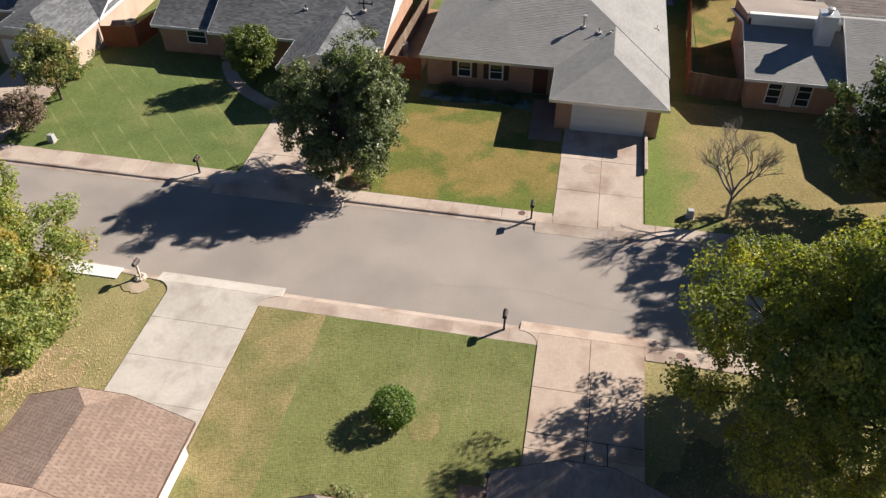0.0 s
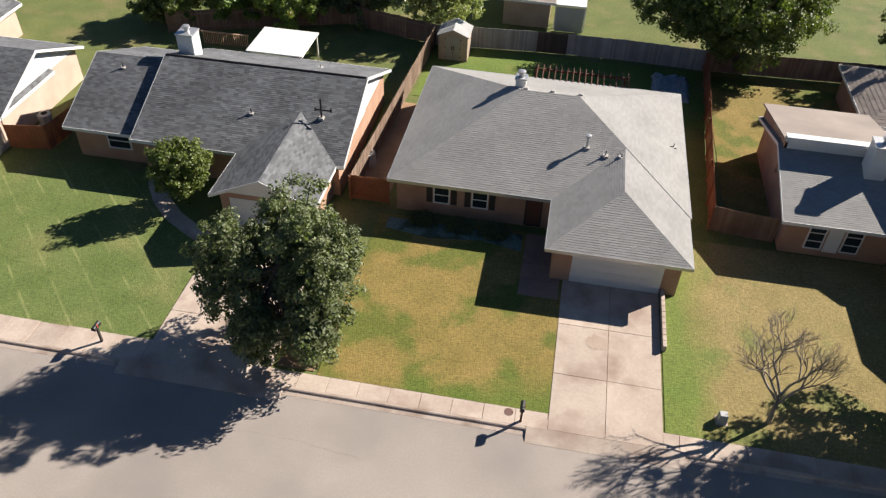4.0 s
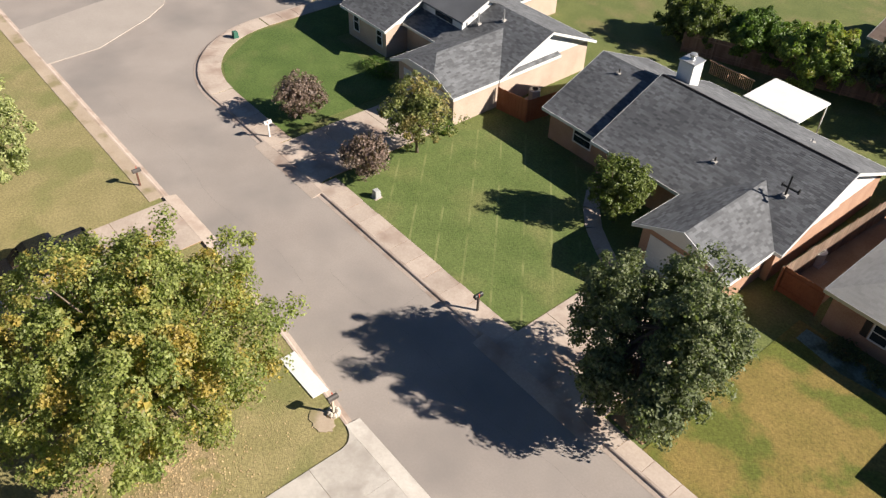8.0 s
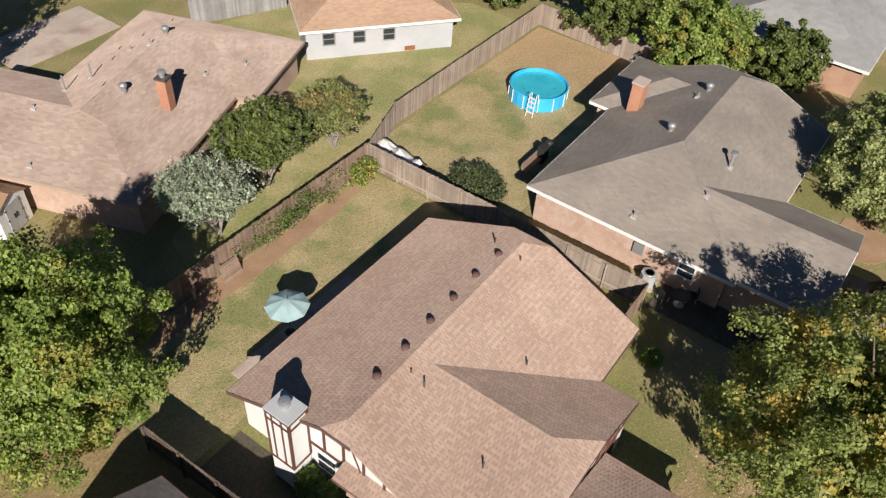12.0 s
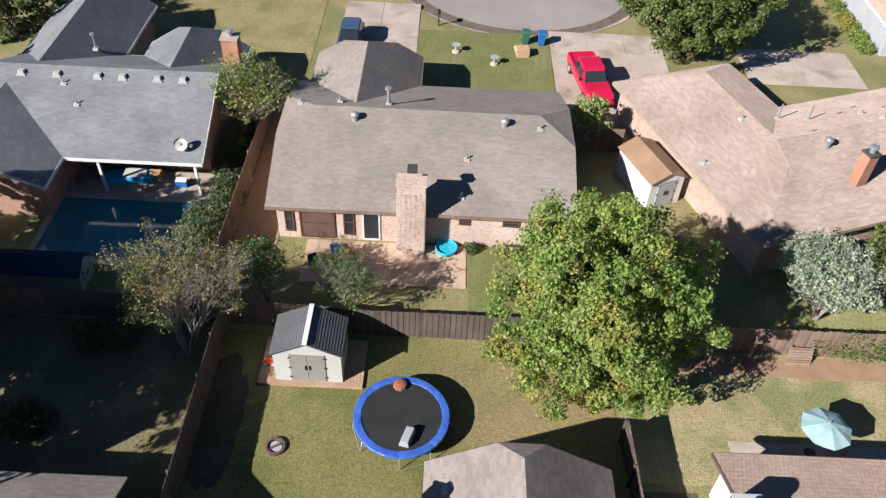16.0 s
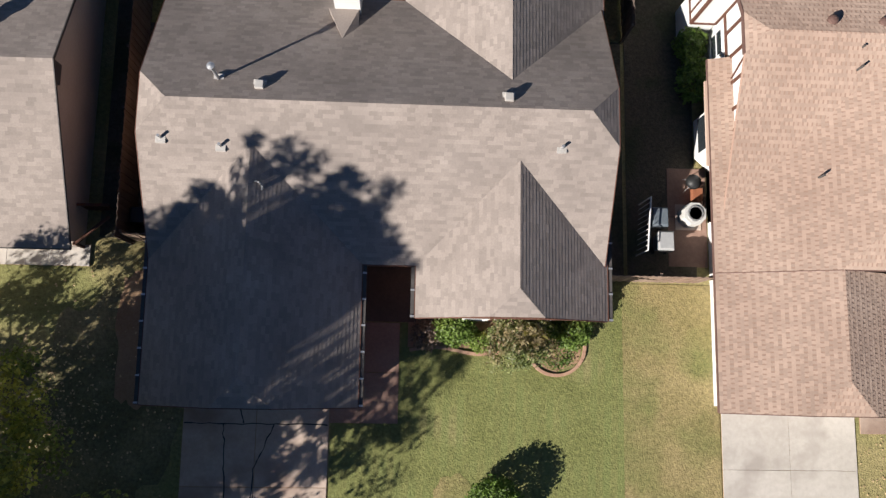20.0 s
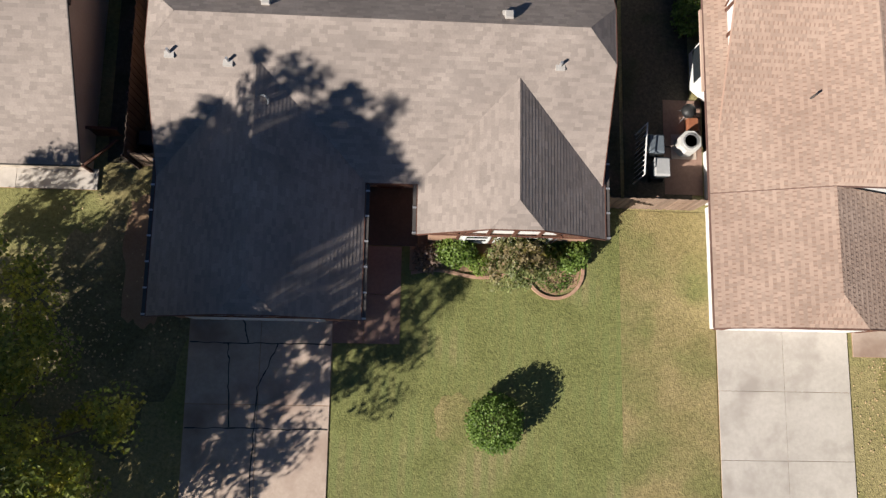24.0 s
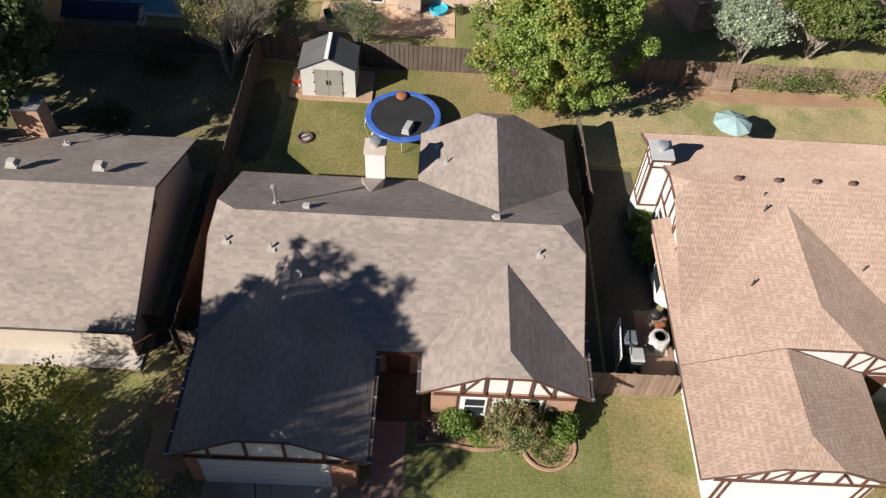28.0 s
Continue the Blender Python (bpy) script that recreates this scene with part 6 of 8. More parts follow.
# ---- back yard of the main house ----
def shed(name, label, x, y, w, d, eave, rise, wall, roof, doors, axis="y", turn=0, ridge_mat=None, z=0.0):
    """A gabled shed with double doors in the gable that faces -y."""
    s = thing(name, label, "shed", x, y, z, turn)
    part("shell", Mesh().slab(rect(-w / 2, w / 2, -d / 2, d / 2), 0, eave), wall, s)
    for b in (-d / 2, d / 2 - 0.06):
        g = Mesh().hexa([(-w / 2, b, eave), (w / 2, b, eave), (w / 2, b + 0.06, eave), (-w / 2, b + 0.06, eave), (-0.01, b, eave + rise), (0.01, b, eave + rise), (0.01, b + 0.06, eave + rise), (-0.01, b + 0.06, eave + rise)])
        part("gable", g, wall, s)
    for sg in (-1, 1):
        o = 0.12
        r = Mesh().hexa([(0, -d / 2 - o, eave + rise), (sg * (w / 2 + o), -d / 2 - o, eave - o * rise / (w / 2)), (sg * (w / 2 + o), d / 2 + o, eave - o * rise / (w / 2)), (0, d / 2 + o, eave + rise),
                         (0, -d / 2 - o, eave + rise + 0.06), (sg * (w / 2 + o), -d / 2 - o, eave + 0.06 - o * rise / (w / 2)), (sg * (w / 2 + o), d / 2 + o, eave + 0.06 - o * rise / (w / 2)), (0, d / 2 + o, eave + rise + 0.06)])
        rp = part("roof_panel", r, roof, s)
        n = 13
        for k in range(n):
            f = (k + 0.5) / n
            xx, zz = sg * f * (w / 2 + o), eave + rise + 0.065 - f * (rise + o * rise / (w / 2))
            part("batten", Mesh().box(xx - 0.006, xx + 0.006, -d / 2 - o, d / 2 + o, zz - 0.006, zz + 0.006), roof, rp)
    if ridge_mat:
        part("ridge_cap", Mesh().box(-0.11, 0.11, -d / 2 - 0.14, d / 2 + 0.14, eave + rise + 0.02, eave + rise + 0.1), ridge_mat, s, bevel=0.02)
    for sg in (-1, 1):
        dr = part("door", Mesh().box(min(0.01 * sg, sg * w * 0.26), max(0.01 * sg, sg * w * 0.26), -d / 2 - 0.04, -d / 2, 0.06, eave - 0.06), doors, s)
        part("handle", Mesh().box(sg * 0.09 - 0.03, sg * 0.09 + 0.03, -d / 2 - 0.08, -d / 2 - 0.04, eave * 0.45, eave * 0.6), M_BLACK, dr)
        for zz in (0.3, eave * 0.5, eave - 0.3):
            part("hinge", Mesh().box(sg * w * 0.26 - 0.05, sg * w * 0.26 + 0.05, -d / 2 - 0.06, -d / 2 - 0.04, zz, zz + 0.07), M_BLACK, dr)
    return s


M_SHEDW = mat("cream_vinyl", (0.43, 0.42, 0.40), (0.52, 0.51, 0.485), 0.5, (0.7, 9), 0.1, 30)
M_SHEDR = mat("dark_grey_vinyl", (0.085, 0.085, 0.088), (0.125, 0.125, 0.128), 0.95, (0.7, 9), 0.02, 30)
M_SHEDD = mat("grey_vinyl", (0.22, 0.205, 0.185), (0.28, 0.265, 0.24), 0.5, (0.7, 9), 0.1, 30)
M_RUST = mat("rusty_brown_roof", (0.22, 0.13, 0.075), (0.34, 0.22, 0.14), 0.9, (0.7, 9), 0.3, 30)
M_NAVYROOF = mat("dark_blue_roof_sheet", (0.02, 0.035, 0.075), (0.035, 0.055, 0.105), 0.6, (0.7, 9), 0.2, 20)
M_BLUE = mat("blue_vinyl", (0.035, 0.085, 0.36), (0.065, 0.145, 0.47), 0.4, (1.2, 9), 0.6, 7)
M_MAT = mat("black_mesh_fabric", (0.018, 0.018, 0.019), (0.030, 0.030, 0.031), 0.75, (1.2, 40), 0.2, 90)
M_RED = mat("red_car_paint", (0.46, 0.008, 0.045), (0.52, 0.012, 0.055), 0.25, (0.7, 9), 0, spec=0.5)
M_NAVY = mat("blue_grey_car_paint", (0.045, 0.075, 0.13), (0.06, 0.095, 0.16), 0.25, (0.7, 9), 0, spec=0.5)
M_BLACKCAR = mat("black_car_paint", (0.008, 0.008, 0.010), (0.014, 0.014, 0.016), 0.22, (0.7, 9), 0, spec=0.5)
M_TYRE = mat("tyre_rubber", (0.015, 0.015, 0.015), (0.03, 0.03, 0.03), 0.85, (2, 20), 0.2, 60)
M_WATER = mat("pool_water", (0.03, 0.34, 0.45), (0.05, 0.42, 0.52), 0.08, (1.0, 5), 0.15, 6, spec=0.6)
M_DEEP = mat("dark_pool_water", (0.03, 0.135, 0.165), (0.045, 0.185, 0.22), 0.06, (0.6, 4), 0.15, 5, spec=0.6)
M_POOLBLUE = mat("sky_blue_liner", (0.03, 0.33, 0.62), (0.05, 0.42, 0.70), 0.4, (1.2, 9), 0.1, 12)
M_TEAL = mat("pale_teal_canvas", (0.21, 0.32, 0.33), (0.33, 0.44, 0.44), 0.9, (1.5, 20), 0.2, 60, island=0.06)
M_BIN = mat("dark_green_plastic", (0.03, 0.10, 0.07), (0.05, 0.14, 0.10), 0.5, (0.7, 9), 0.1, 30)
M_BINBLUE = mat("blue_plastic", (0.015, 0.10, 0.32), (0.03, 0.15, 0.40), 0.5, (0.7, 9), 0.1, 30)
M_CARD = mat("tan_cardboard", (0.42, 0.25, 0.14), (0.50, 0.31, 0.19), 0.85, (0.7, 9), 0.1, 30)
M_ORANGE = mat("orange_red_plastic", (0.50, 0.05, 0.02), (0.60, 0.08, 0.03), 0.4, (0.7, 9), 0)

shed("garden_shed", "cream vinyl shed with grey doors and a dark roof", -3.05, 28.1, 3.05, 2.1, 1.95, 0.75, M_SHEDW, M_SHEDR, M_SHEDD, ridge_mat=M_WHITE, z=0.16)
deck = thing("shed_deck", "low wooden platform under the shed", "deck", -3.0, 28.15)
for k in range(34):
    part("board", Mesh().box(-2.4 + k * 0.1412, -2.4 + k * 0.1412 + 0.132, -1.35, 1.4, 0.08, 0.16), M_DECKWOOD, deck)
for b in (-1.36, 0, 1.36):
    part("joist", Mesh().box(-2.4, 2.4, b, b + 0.05, 0.0, 0.08), M_DECKWOOD, deck)


def trampoline(x, y, r=2.08, z=0.9):
    t = thing("trampoline", "round trampoline with a black mat and blue padded rim", "trampoline", x, y)
    n = 64
    ring = lambda rad, zz: [(rad * math.cos(2 * math.pi * k / n), rad * math.sin(2 * math.pi * k / n), zz) for k in range(n)]
    m = Mesh()
    m.v = ring(r - 0.3, z - 0.01) + [(0, 0, z - 0.04)]
    m.f = [(k, (k + 1) % n, n) for k in range(n)]
    part("mat", m, M_MAT, t, smooth=True)
    rings = [ring(r - 0.33, z), ring(r - 0.31, z + 0.022), ring(r - 0.17, z + 0.03), ring(r - 0.02, z + 0.022), ring(r + 0.02, z - 0.01), ring(r + 0.01, z - 0.1)]
    for s in range(8):
        m = Mesh()
        ks = [s * 8 + k for k in range(9)]
        for q in rings:
            for k in ks:
                a, b, c = q[k % n]
                pinch = 0.02 if k in (ks[0], ks[-1]) else 0.0
                m.v.append((a * (1 + random.uniform(-0.006, 0.006)), b * (1 + random.uniform(-0.006, 0.006)), c - pinch + random.uniform(-0.008, 0.008)))
        for i in range(len(rings) - 1):
            m.f += [(i * 9 + k, i * 9 + k + 1, i * 9 + 10 + k, i * 9 + 9 + k) for k in range(8)]
        part("pad_section", m, M_BLUE, t)
    fr = Mesh()
    pts = ring(r - 0.03, z - 0.06)
    fr.tube([*pts, pts[0]], [0.024] * (n + 1), 6, cap=False)
    part("frame_ring", fr, M_METAL, t, smooth=True)
    for k in range(4):
        a = math.radians(90 * k + 20)
        A, B = a - 0.33, a + 0.33
        p = lambda q, rad, zz: (rad * math.cos(q), rad * math.sin(q), zz)
        part("leg", Mesh().tube([p(A, r - 0.03, z - 0.08), p(A, r + 0.05, 0.1), p(A + 0.04, r + 0.05, 0.02), p(B - 0.04, r + 0.05, 0.02), p(B, r + 0.05, 0.1), p(B, r - 0.03, z - 0.08)], [0.022] * 6, 6), M_METAL, t, smooth=True)
    return t


trampoline(1.32, 24.9)
b = thing("foam_block", "pale grey slanted foam block lying on the trampoline", "foam block", 1.62, 23.75, 0.885, -12)
part("block", Mesh().hexa([(-0.26, -0.42, 0), (0.2, -0.42, 0), (0.28, 0.42, 0), (-0.18, 0.42, 0), (-0.2, -0.4, 0.36), (0.14, -0.4, 0.36), (0.22, 0.4, 0.36), (-0.12, 0.4, 0.36)]), M_GREYP, b, bevel=0.03)
b = thing("cushion", "crumpled reddish brown cushion on the trampoline", "cushion", 1.15, 26.45, 0.88, 20)
part("cover", Mesh().tube([(0, 0, 0.0), (0, 0, 0.06), (0, 0, 0.2), (0, 0, 0.26)], [0.22, 0.34, 0.3, 0.12], 9), M_REDWOOD, b, bevel=0.03)
fp = thing("fire_pit", "small ring of reddish stones with grey ash on the grass", "fire pit", -4.0, 23.6)
for k in range(12):
    a = k * math.pi / 6
    stone = part("stone", Mesh().box(-0.1, 0.1, -0.06, 0.06, 0, 0.16), M_VENT, fp, bevel=0.02)
    stone.location, stone.rotation_euler = (0.38 * math.cos(a), 0.38 * math.sin(a), 0), (0, 0, a + math.pi / 2)
part("ash", Mesh().tube([(0, 0, 0.0), (0, 0, 0.07)], [0.32, 0.28], 14), M_GREYP, fp)
part("log", Mesh().tube([(-0.2, -0.1, 0.11), (0.2, 0.12, 0.13)], [0.05, 0.045], 8), M_BARK, fp)
part("poker", Mesh().tube([(0.1, 0.05, 0.06), (0.16, 0.1, 1.05)], [0.012, 0.012], 5), M_DARKROOF, fp)
toy = thing("toy_scooter", "small red and white toy beside the shed", "toy", -5.05, 27.9, 0.16)
part("body", Mesh().box(-0.25, 0.25, -0.12, 0.12, 0.08, 0.3), M_ORANGE, toy, bevel=0.04)
for a in (-0.18, 0.18):
    part("wheel", Mesh().tube([(a, -0.14, 0.1), (a, 0.14, 0.1)], [0.1, 0.1], 10), M_WHITE, toy)
slabs("drive_pad", "small concrete pad beside a garage", 19.95, 21.45, 3.0, 4.1, 1, 1, 0.045, category="pad", mat_=M_BROWNCONC)
slabs("patio", "narrow concrete patio along the back wall", -4.2, 2.4, 17.9, 19.4, 3, 1, 0.05, category="patio")

# ---- side yard and front bed ----
slabs("walkway", "shaded reddish-brown front walk", 1.15, 2.5, 3.15, 6.85, 1, 2, 0.05, category="path", mat_=M_PATH)
slabs("porch_floor", "brick porch floor with deep shade put into its colour", 1.2, 3.1, 6.87, 9.2, 1, 1, 0.07, category="porch", mat_=M_PORCHSHADE)
slabs("walkway", "reddish paved apron by the drive", 0.0, 1.15, 3.15, 4.3, 1, 1, 0.05, category="path", mat_=M_PATH)
edge = thing("brick_edging", "curved edging of reddish bricks round a flower bed", "edging", 6.2, 5.8)
ex = []
for k in range(60):
    s = k / 59
    if s < 0.55:
        x = 2.9 + (7.2 - 2.9) * s / 0.55
        y = 5.85 + 0.12 * math.sin(s * 14)
    else:
        a = math.radians(-160 + 200 * (s - 0.55) / 0.45)
        x, y = 8.35 + 1.1 * math.cos(a), 6.1 + 1.1 * math.sin(a)
    ex.append((x, y))
bk = Mesh().box(-0.1, 0.1, -0.06, 0.06, -0.03, 0.12).data("brick", M_BRICK, bevel=0.008)
for (x0, y0), (x1, y1) in zip(ex, ex[1:]):
    p = part("brick", bk, None, edge)
    p.matrix_basis = pose((x0 + x1) / 2 - 6.2, (y0 + y1) / 2 - 5.8, random.uniform(-0.01, 0.01), 0, 0, math.degrees(math.atan2(y1 - y0, x1 - x0)) + random.uniform(-3, 3))
lawn("flower_bed", [(2.8, 5.95), (7.2, 5.95), (7.4, 5.4), (8.3, 5.1), (9.2, 5.5), (9.4, 6.3), (9.3, 7.4), (2.8, 7.4)], M_DIRT, "bare soil of a planted front bed", 0.04)


M_BINSLATE = mat("slate_plastic", (0.09, 0.11, 0.13), (0.13, 0.15, 0.17), 0.5, (0.8, 9), 0.1, 30)


def bin_(x, y, turn, material, label, lid_mat=None):
    b = thing("wheelie_bin", label, "wheelie bin", x, y, 0, turn, group="wheelie bins")
    part("body", Mesh().hexa([(-0.22, -0.25, 0.08), (0.22, -0.25, 0.08), (0.22, 0.25, 0.08), (-0.22, 0.25, 0.08), (-0.29, -0.34, 0.98), (0.29, -0.34, 0.98), (0.29, 0.34, 0.98), (-0.29, 0.34, 0.98)]), material, b, bevel=0.03)
    part("lid", Mesh().hexa([(-0.31, -0.38, 0.98), (0.31, -0.38, 0.98), (0.31, 0.37, 0.98), (-0.31, 0.37, 0.98), (-0.27, -0.32, 1.06), (0.27, -0.32, 1.06), (0.27, 0.3, 1.09), (-0.27, 0.3, 1.09)]), lid_mat or material, b, bevel=0.02)
    part("handle", Mesh().tube([(-0.25, 0.4, 0.95), (0.25, 0.4, 0.95)], [0.02, 0.02], 6), M_BLACK, b)
    for s in (-1, 1):
        part("wheel", Mesh().tube([(s * 0.2, 0.27, 0.12), (s * 0.27, 0.27, 0.12)], [0.12, 0.12], 12), M_TYRE, b)
    return b


bin_(12.15, 10.95, 180, M_BINSLATE, "dark slate wheelie bin in a shady side yard")
bin_(12.35, 10.05, 180, M_BINSLATE, "slate wheelie bin with a pale lid in a shady side yard", M_GREYP)
bin_(8.4, 59.2, 0, M_BIN, "green wheelie bin at the kerb")
bin_(9.6, 59.1, 0, M_BINBLUE, "blue wheelie bin at the kerb")
bin_(-7.0, 10.5, 90, M_BLACK, "black wheelie bin behind a board gate")
bin_(34.9, 10.6, 90, M_GREYP, "pale wheelie bin against a brick wall")


def ac_unit(x, y, turn=0, casing=None):
    a = thing("air_conditioner", "pale metal air conditioning unit with a top fan", "air conditioner", x, y, 0, turn)
    part("pad", Mesh().box(-0.5, 0.5, -0.5, 0.5, 0, 0.08), M_CONC, a)
    part("casing", Mesh().slab([(0.42 * math.cos(q) * 1.08, 0.42 * math.sin(q) * 1.08) for q in [math.radians(22.5 + 45 * k) for k in range(8)]], 0.08, 0.85), casing or M_SHEDW, a, bevel=0.02)
    part("fan_guard", Mesh().tube([(0, 0, 0.85), (0, 0, 0.9), (0, 0, 0.9)], [0.32, 0.3, 0.24], 20, cap=False), M_METAL, a)
    part("fan", Mesh().tube([(0, 0, 0.84), (0, 0, 0.87)], [0.28, 0.28], 16), M_BINSLATE, a)
    for q in range(5):
        part("fan_blade", Mesh().box(0.03, 0.25, -0.05, 0.05, 0.872, 0.878), M_GREYP, a).rotation_euler = (0.2, 0, q * 1.2566)
    return a


ac_unit(13.55, 11.15)
ac_unit(35.9, -33.1, casing=M_GREYP)
ac_unit(13.3, -33.5)
ac_unit(33.5, 12.1, casing=M_GREYP)


def kettle(x, y, label="round kettle barbecue on three legs", material=None):
    g = thing("barbecue", label, "barbecue", x, y)
    part("bowl", Mesh().tube([(0, 0, 0.5), (0, 0, 0.6), (0, 0, 0.75)], [0.1, 0.24, 0.29], 16), material or M_BLACK, g, smooth=True)
    part("lid", Mesh().tube([(0, 0, 0.75), (0, 0, 0.86), (0, 0, 0.95), (0, 0, 0.98)], [0.3, 0.26, 0.14, 0.03], 16), material or M_BLACK, g, smooth=True)
    for k in range(3):
        a = k * 2.1
        part("leg", Mesh().tube([(0.15 * math.cos(a), 0.15 * math.sin(a), 0.55), (0.3 * math.cos(a), 0.3 * math.sin(a), 0)], [0.015, 0.015], 5), M_METAL, g)


kettle(13.55, 12.4)
pl = thing("planter", "red-brown planter box in a side yard", "planter", 13.85, 12.0)
part("box", Mesh().box(-0.2, 0.2, -0.25, 0.25, 0, 0.4), M_REDWOOD, pl, bevel=0.02)
slabs("equipment_pad", "brown concrete pad beside a white wall", 12.75, 14.3, 9.2, 13.1, 1, 2, 0.04, category="pad", mat_=M_PATH)
gt = thing("metal_gate", "white metal gate seen edge on", "gate", 11.5, 9.6)
part("frame", Mesh().tube([(0, 0, 0), (0, 0, 1.5), (0.15, 2.0, 1.5), (0.15, 2.0, 0)], [0.03] * 4, 6), M_WHITE, gt)
for k in range(9):
    part("bar", Mesh().tube([(0.015 * k + 0.01, 0.2 + 0.2 * k, 0.1), (0.015 * k + 0.01, 0.2 + 0.2 * k, 1.5)], [0.012, 0.012], 5), M_WHITE, gt)
cracks = thing("driveway_cracks", "dark wandering cracks sealed in the concrete drive", "crack", -3.3, 1.5, 0.052)
for pts in (((-3.29, 4.3), (-3.25, 3.7), (-3.08, 3.1)), ((-3.79, 3.1), (-3.76, 2.4), (-3.72, 1.5), (-3.61, 0.05)), ((-1.95, 3.1), (-2.4, 2.1), (-2.67, 1.5), (-2.72, 0.04), (-2.76, -1.75), (-2.76, -3.5)),
            ((-5.2, 3.1), (-3.4, 3.08), (-1.6, 3.1), (-0.05, 3.07)), ((-5.2, 0.0), (-3.0, 0.03), (-1.5, -0.01), (-0.05, 0.0))):
    m = Mesh()
    rr = random.Random(3)
    q = []
    for (x0, y0), (x1, y1) in zip(pts, pts[1:]):
        for k in range(6):
            q.append((x0 + (x1 - x0) * k / 6 + rr.uniform(-0.04, 0.04) * (abs(y1 - y0) > 0.1), y0 + (y1 - y0) * k / 6 + rr.uniform(-0.025, 0.025) * (abs(y1 - y0) < 0.1)))
    q.append(pts[-1])
    for (x0, y0), (x1, y1) in zip(q, q[1:]):
        w = rr.uniform(0.010, 0.026)
        o = Vector((y1 - y0, x0 - x1, 0)).normalized() * w
        p, q_ = Vector((x0 + 3.3, y0 - 1.5, 0)), Vector((x1 + 3.3, y1 - 1.5, 0))
        up = Vector((0, 0, 0.004))
        m.hexa([p + o, q_ + o, q_ - o, p - o, p + o + up, q_ + o + up, q_ - o + up, p - o + up])
    part("crack", m, M_BLACK, cracks)

# west neighbour's porch
slabs("porch_slab", "pale concrete porch along the front wall", -24.0, -9.0, 8.7, 9.5, 10, 1, 0.1, gap=0.004, category="porch", mat_=M_PALECONC)
rl = thing("porch_railing", "brown wooden porch railing and ramp rail", "railing", -9.0, 9.9)
for k in range(10):
    part("baluster", Mesh().box(-0.2 + 0.1 * k, -0.15 + 0.1 * k, 0.9, 0.95, 0.05, 1.0), M_BROWN, rl)
part("handrail", Mesh().box(-0.3, 0.9, 0.87, 0.97, 1.0, 1.08), M_BROWN, rl)
part("ramp_rail", Mesh().hexa([(-0.3, -0.5, 0.9), (-0.2, -0.55, 0.9), (0.95, 0.5, 0.9), (0.85, 0.55, 0.9), (-0.3, -0.5, 1.0), (-0.2, -0.55, 1.0), (0.95, 0.5, 1.0), (0.85, 0.55, 1.0)]), M_BROWN, rl)
part("post", Mesh().box(-0.3, -0.2, -0.55, -0.45, 0, 1.0), M_BROWN, rl)


def litter(label, x, y, rx, ry, count, material, seed):
    """Fallen leaves lying loose on the grass."""
    rng = random.Random(seed)
    m = Mesh()
    for k in range(count):
        a, r = rng.uniform(0, 6.28), abs(rng.gauss(0, 0.55))
        px, py, t, s = x + rx * r * math.cos(a), y + ry * r * math.sin(a), rng.uniform(0, 6.28), rng.uniform(0.025, 0.06)
        u, v = Vector((math.cos(t), math.sin(t), rng.uniform(-0.08, 0.08))) * s, Vector((-math.sin(t), math.cos(t), rng.uniform(-0.08, 0.08))) * s * 0.7
        c = Vector((px, py, 0.036 + rng.uniform(0, 0.008)))
        m.face([c - u, c + v, c + u, c - v])
    return tagged(part("fallen_leaves", m, material), label, "leaves", kind="stuff")


M_LITTER = mat("dry_leaf_litter", (0.42, 0.29, 0.15), (0.55, 0.41, 0.24), 0.8, (1, 9), 0, island=0.35)
litter("scattered dry leaves under the turning tree", 24.6, 1.6, 6.0, 5.0, 3200, M_LITTER, 1)
litter("scattered dry leaves on the shaded front yard", -10.0, 3.0, 4.5, 5.0, 900, M_LITTER, 2)

# ---- tan house's back yard ----
slabs("patio", "pale concrete patio strip behind the tan house", 15.75, 24.0, 22.4, 24.95, 5, 1, 0.05, category="patio")
um = thing("patio_umbrella", "pale teal striped patio umbrella with eight panels", "umbrella", 19.25, 24.5)
for k in range(8):
    a0, a1 = math.radians(45 * k), math.radians(45 * k + 45)
    m = Mesh()
    prev = None
    for f, z in ((0.0, 2.4), (0.35, 2.3), (0.7, 2.15), (1.0, 1.98)):
        p, q = (1.08 * f * math.cos(a0), 1.08 * f * math.sin(a0), z), (1.08 * f * math.cos(a1), 1.08 * f * math.sin(a1), z)
        md = (1.08 * f * 0.93 * math.cos((a0 + a1) / 2), 1.08 * f * 0.93 * math.sin((a0 + a1) / 2), z - 0.03 * f)
        if prev:
            for u, v in (((prev[0], prev[2]), (p, md)), ((prev[2], prev[1]), (md, q))):
                m.face([u[0], v[0], v[1], u[1]])
        prev = (p, q, md)
    pn = part("canopy_panel", m, M_TEAL, um, smooth=False)
    part("rib", Mesh().tube([(0, 0, 2.4), (1.08 * math.cos(a0), 1.08 * math.sin(a0), 1.98)], [0.012, 0.01], 5), M_METAL, um)
part("pole", Mesh().tube([(0, 0, 0.05), (0, 0, 2.48)], [0.022, 0.022], 8), M_METAL, um)
part("base", Mesh().tube([(0, 0, 0), (0, 0, 0.06), (0, 0, 0.12)], [0.28, 0.26, 0.06], 16), M_DARKROOF, um)
part("finial", Mesh().tube([(0, 0, 2.44), (0, 0, 2.52)], [0.04, 0.01], 8), M_METAL, um)
bd = thing("bird_feeder_post", "weathered wooden post with a crosspiece by the fence", "post", 17.8, 29.6)
part("post", Mesh().box(-0.06, 0.06, -0.06, 0.06, 0, 1.7), M_FENCE, bd)
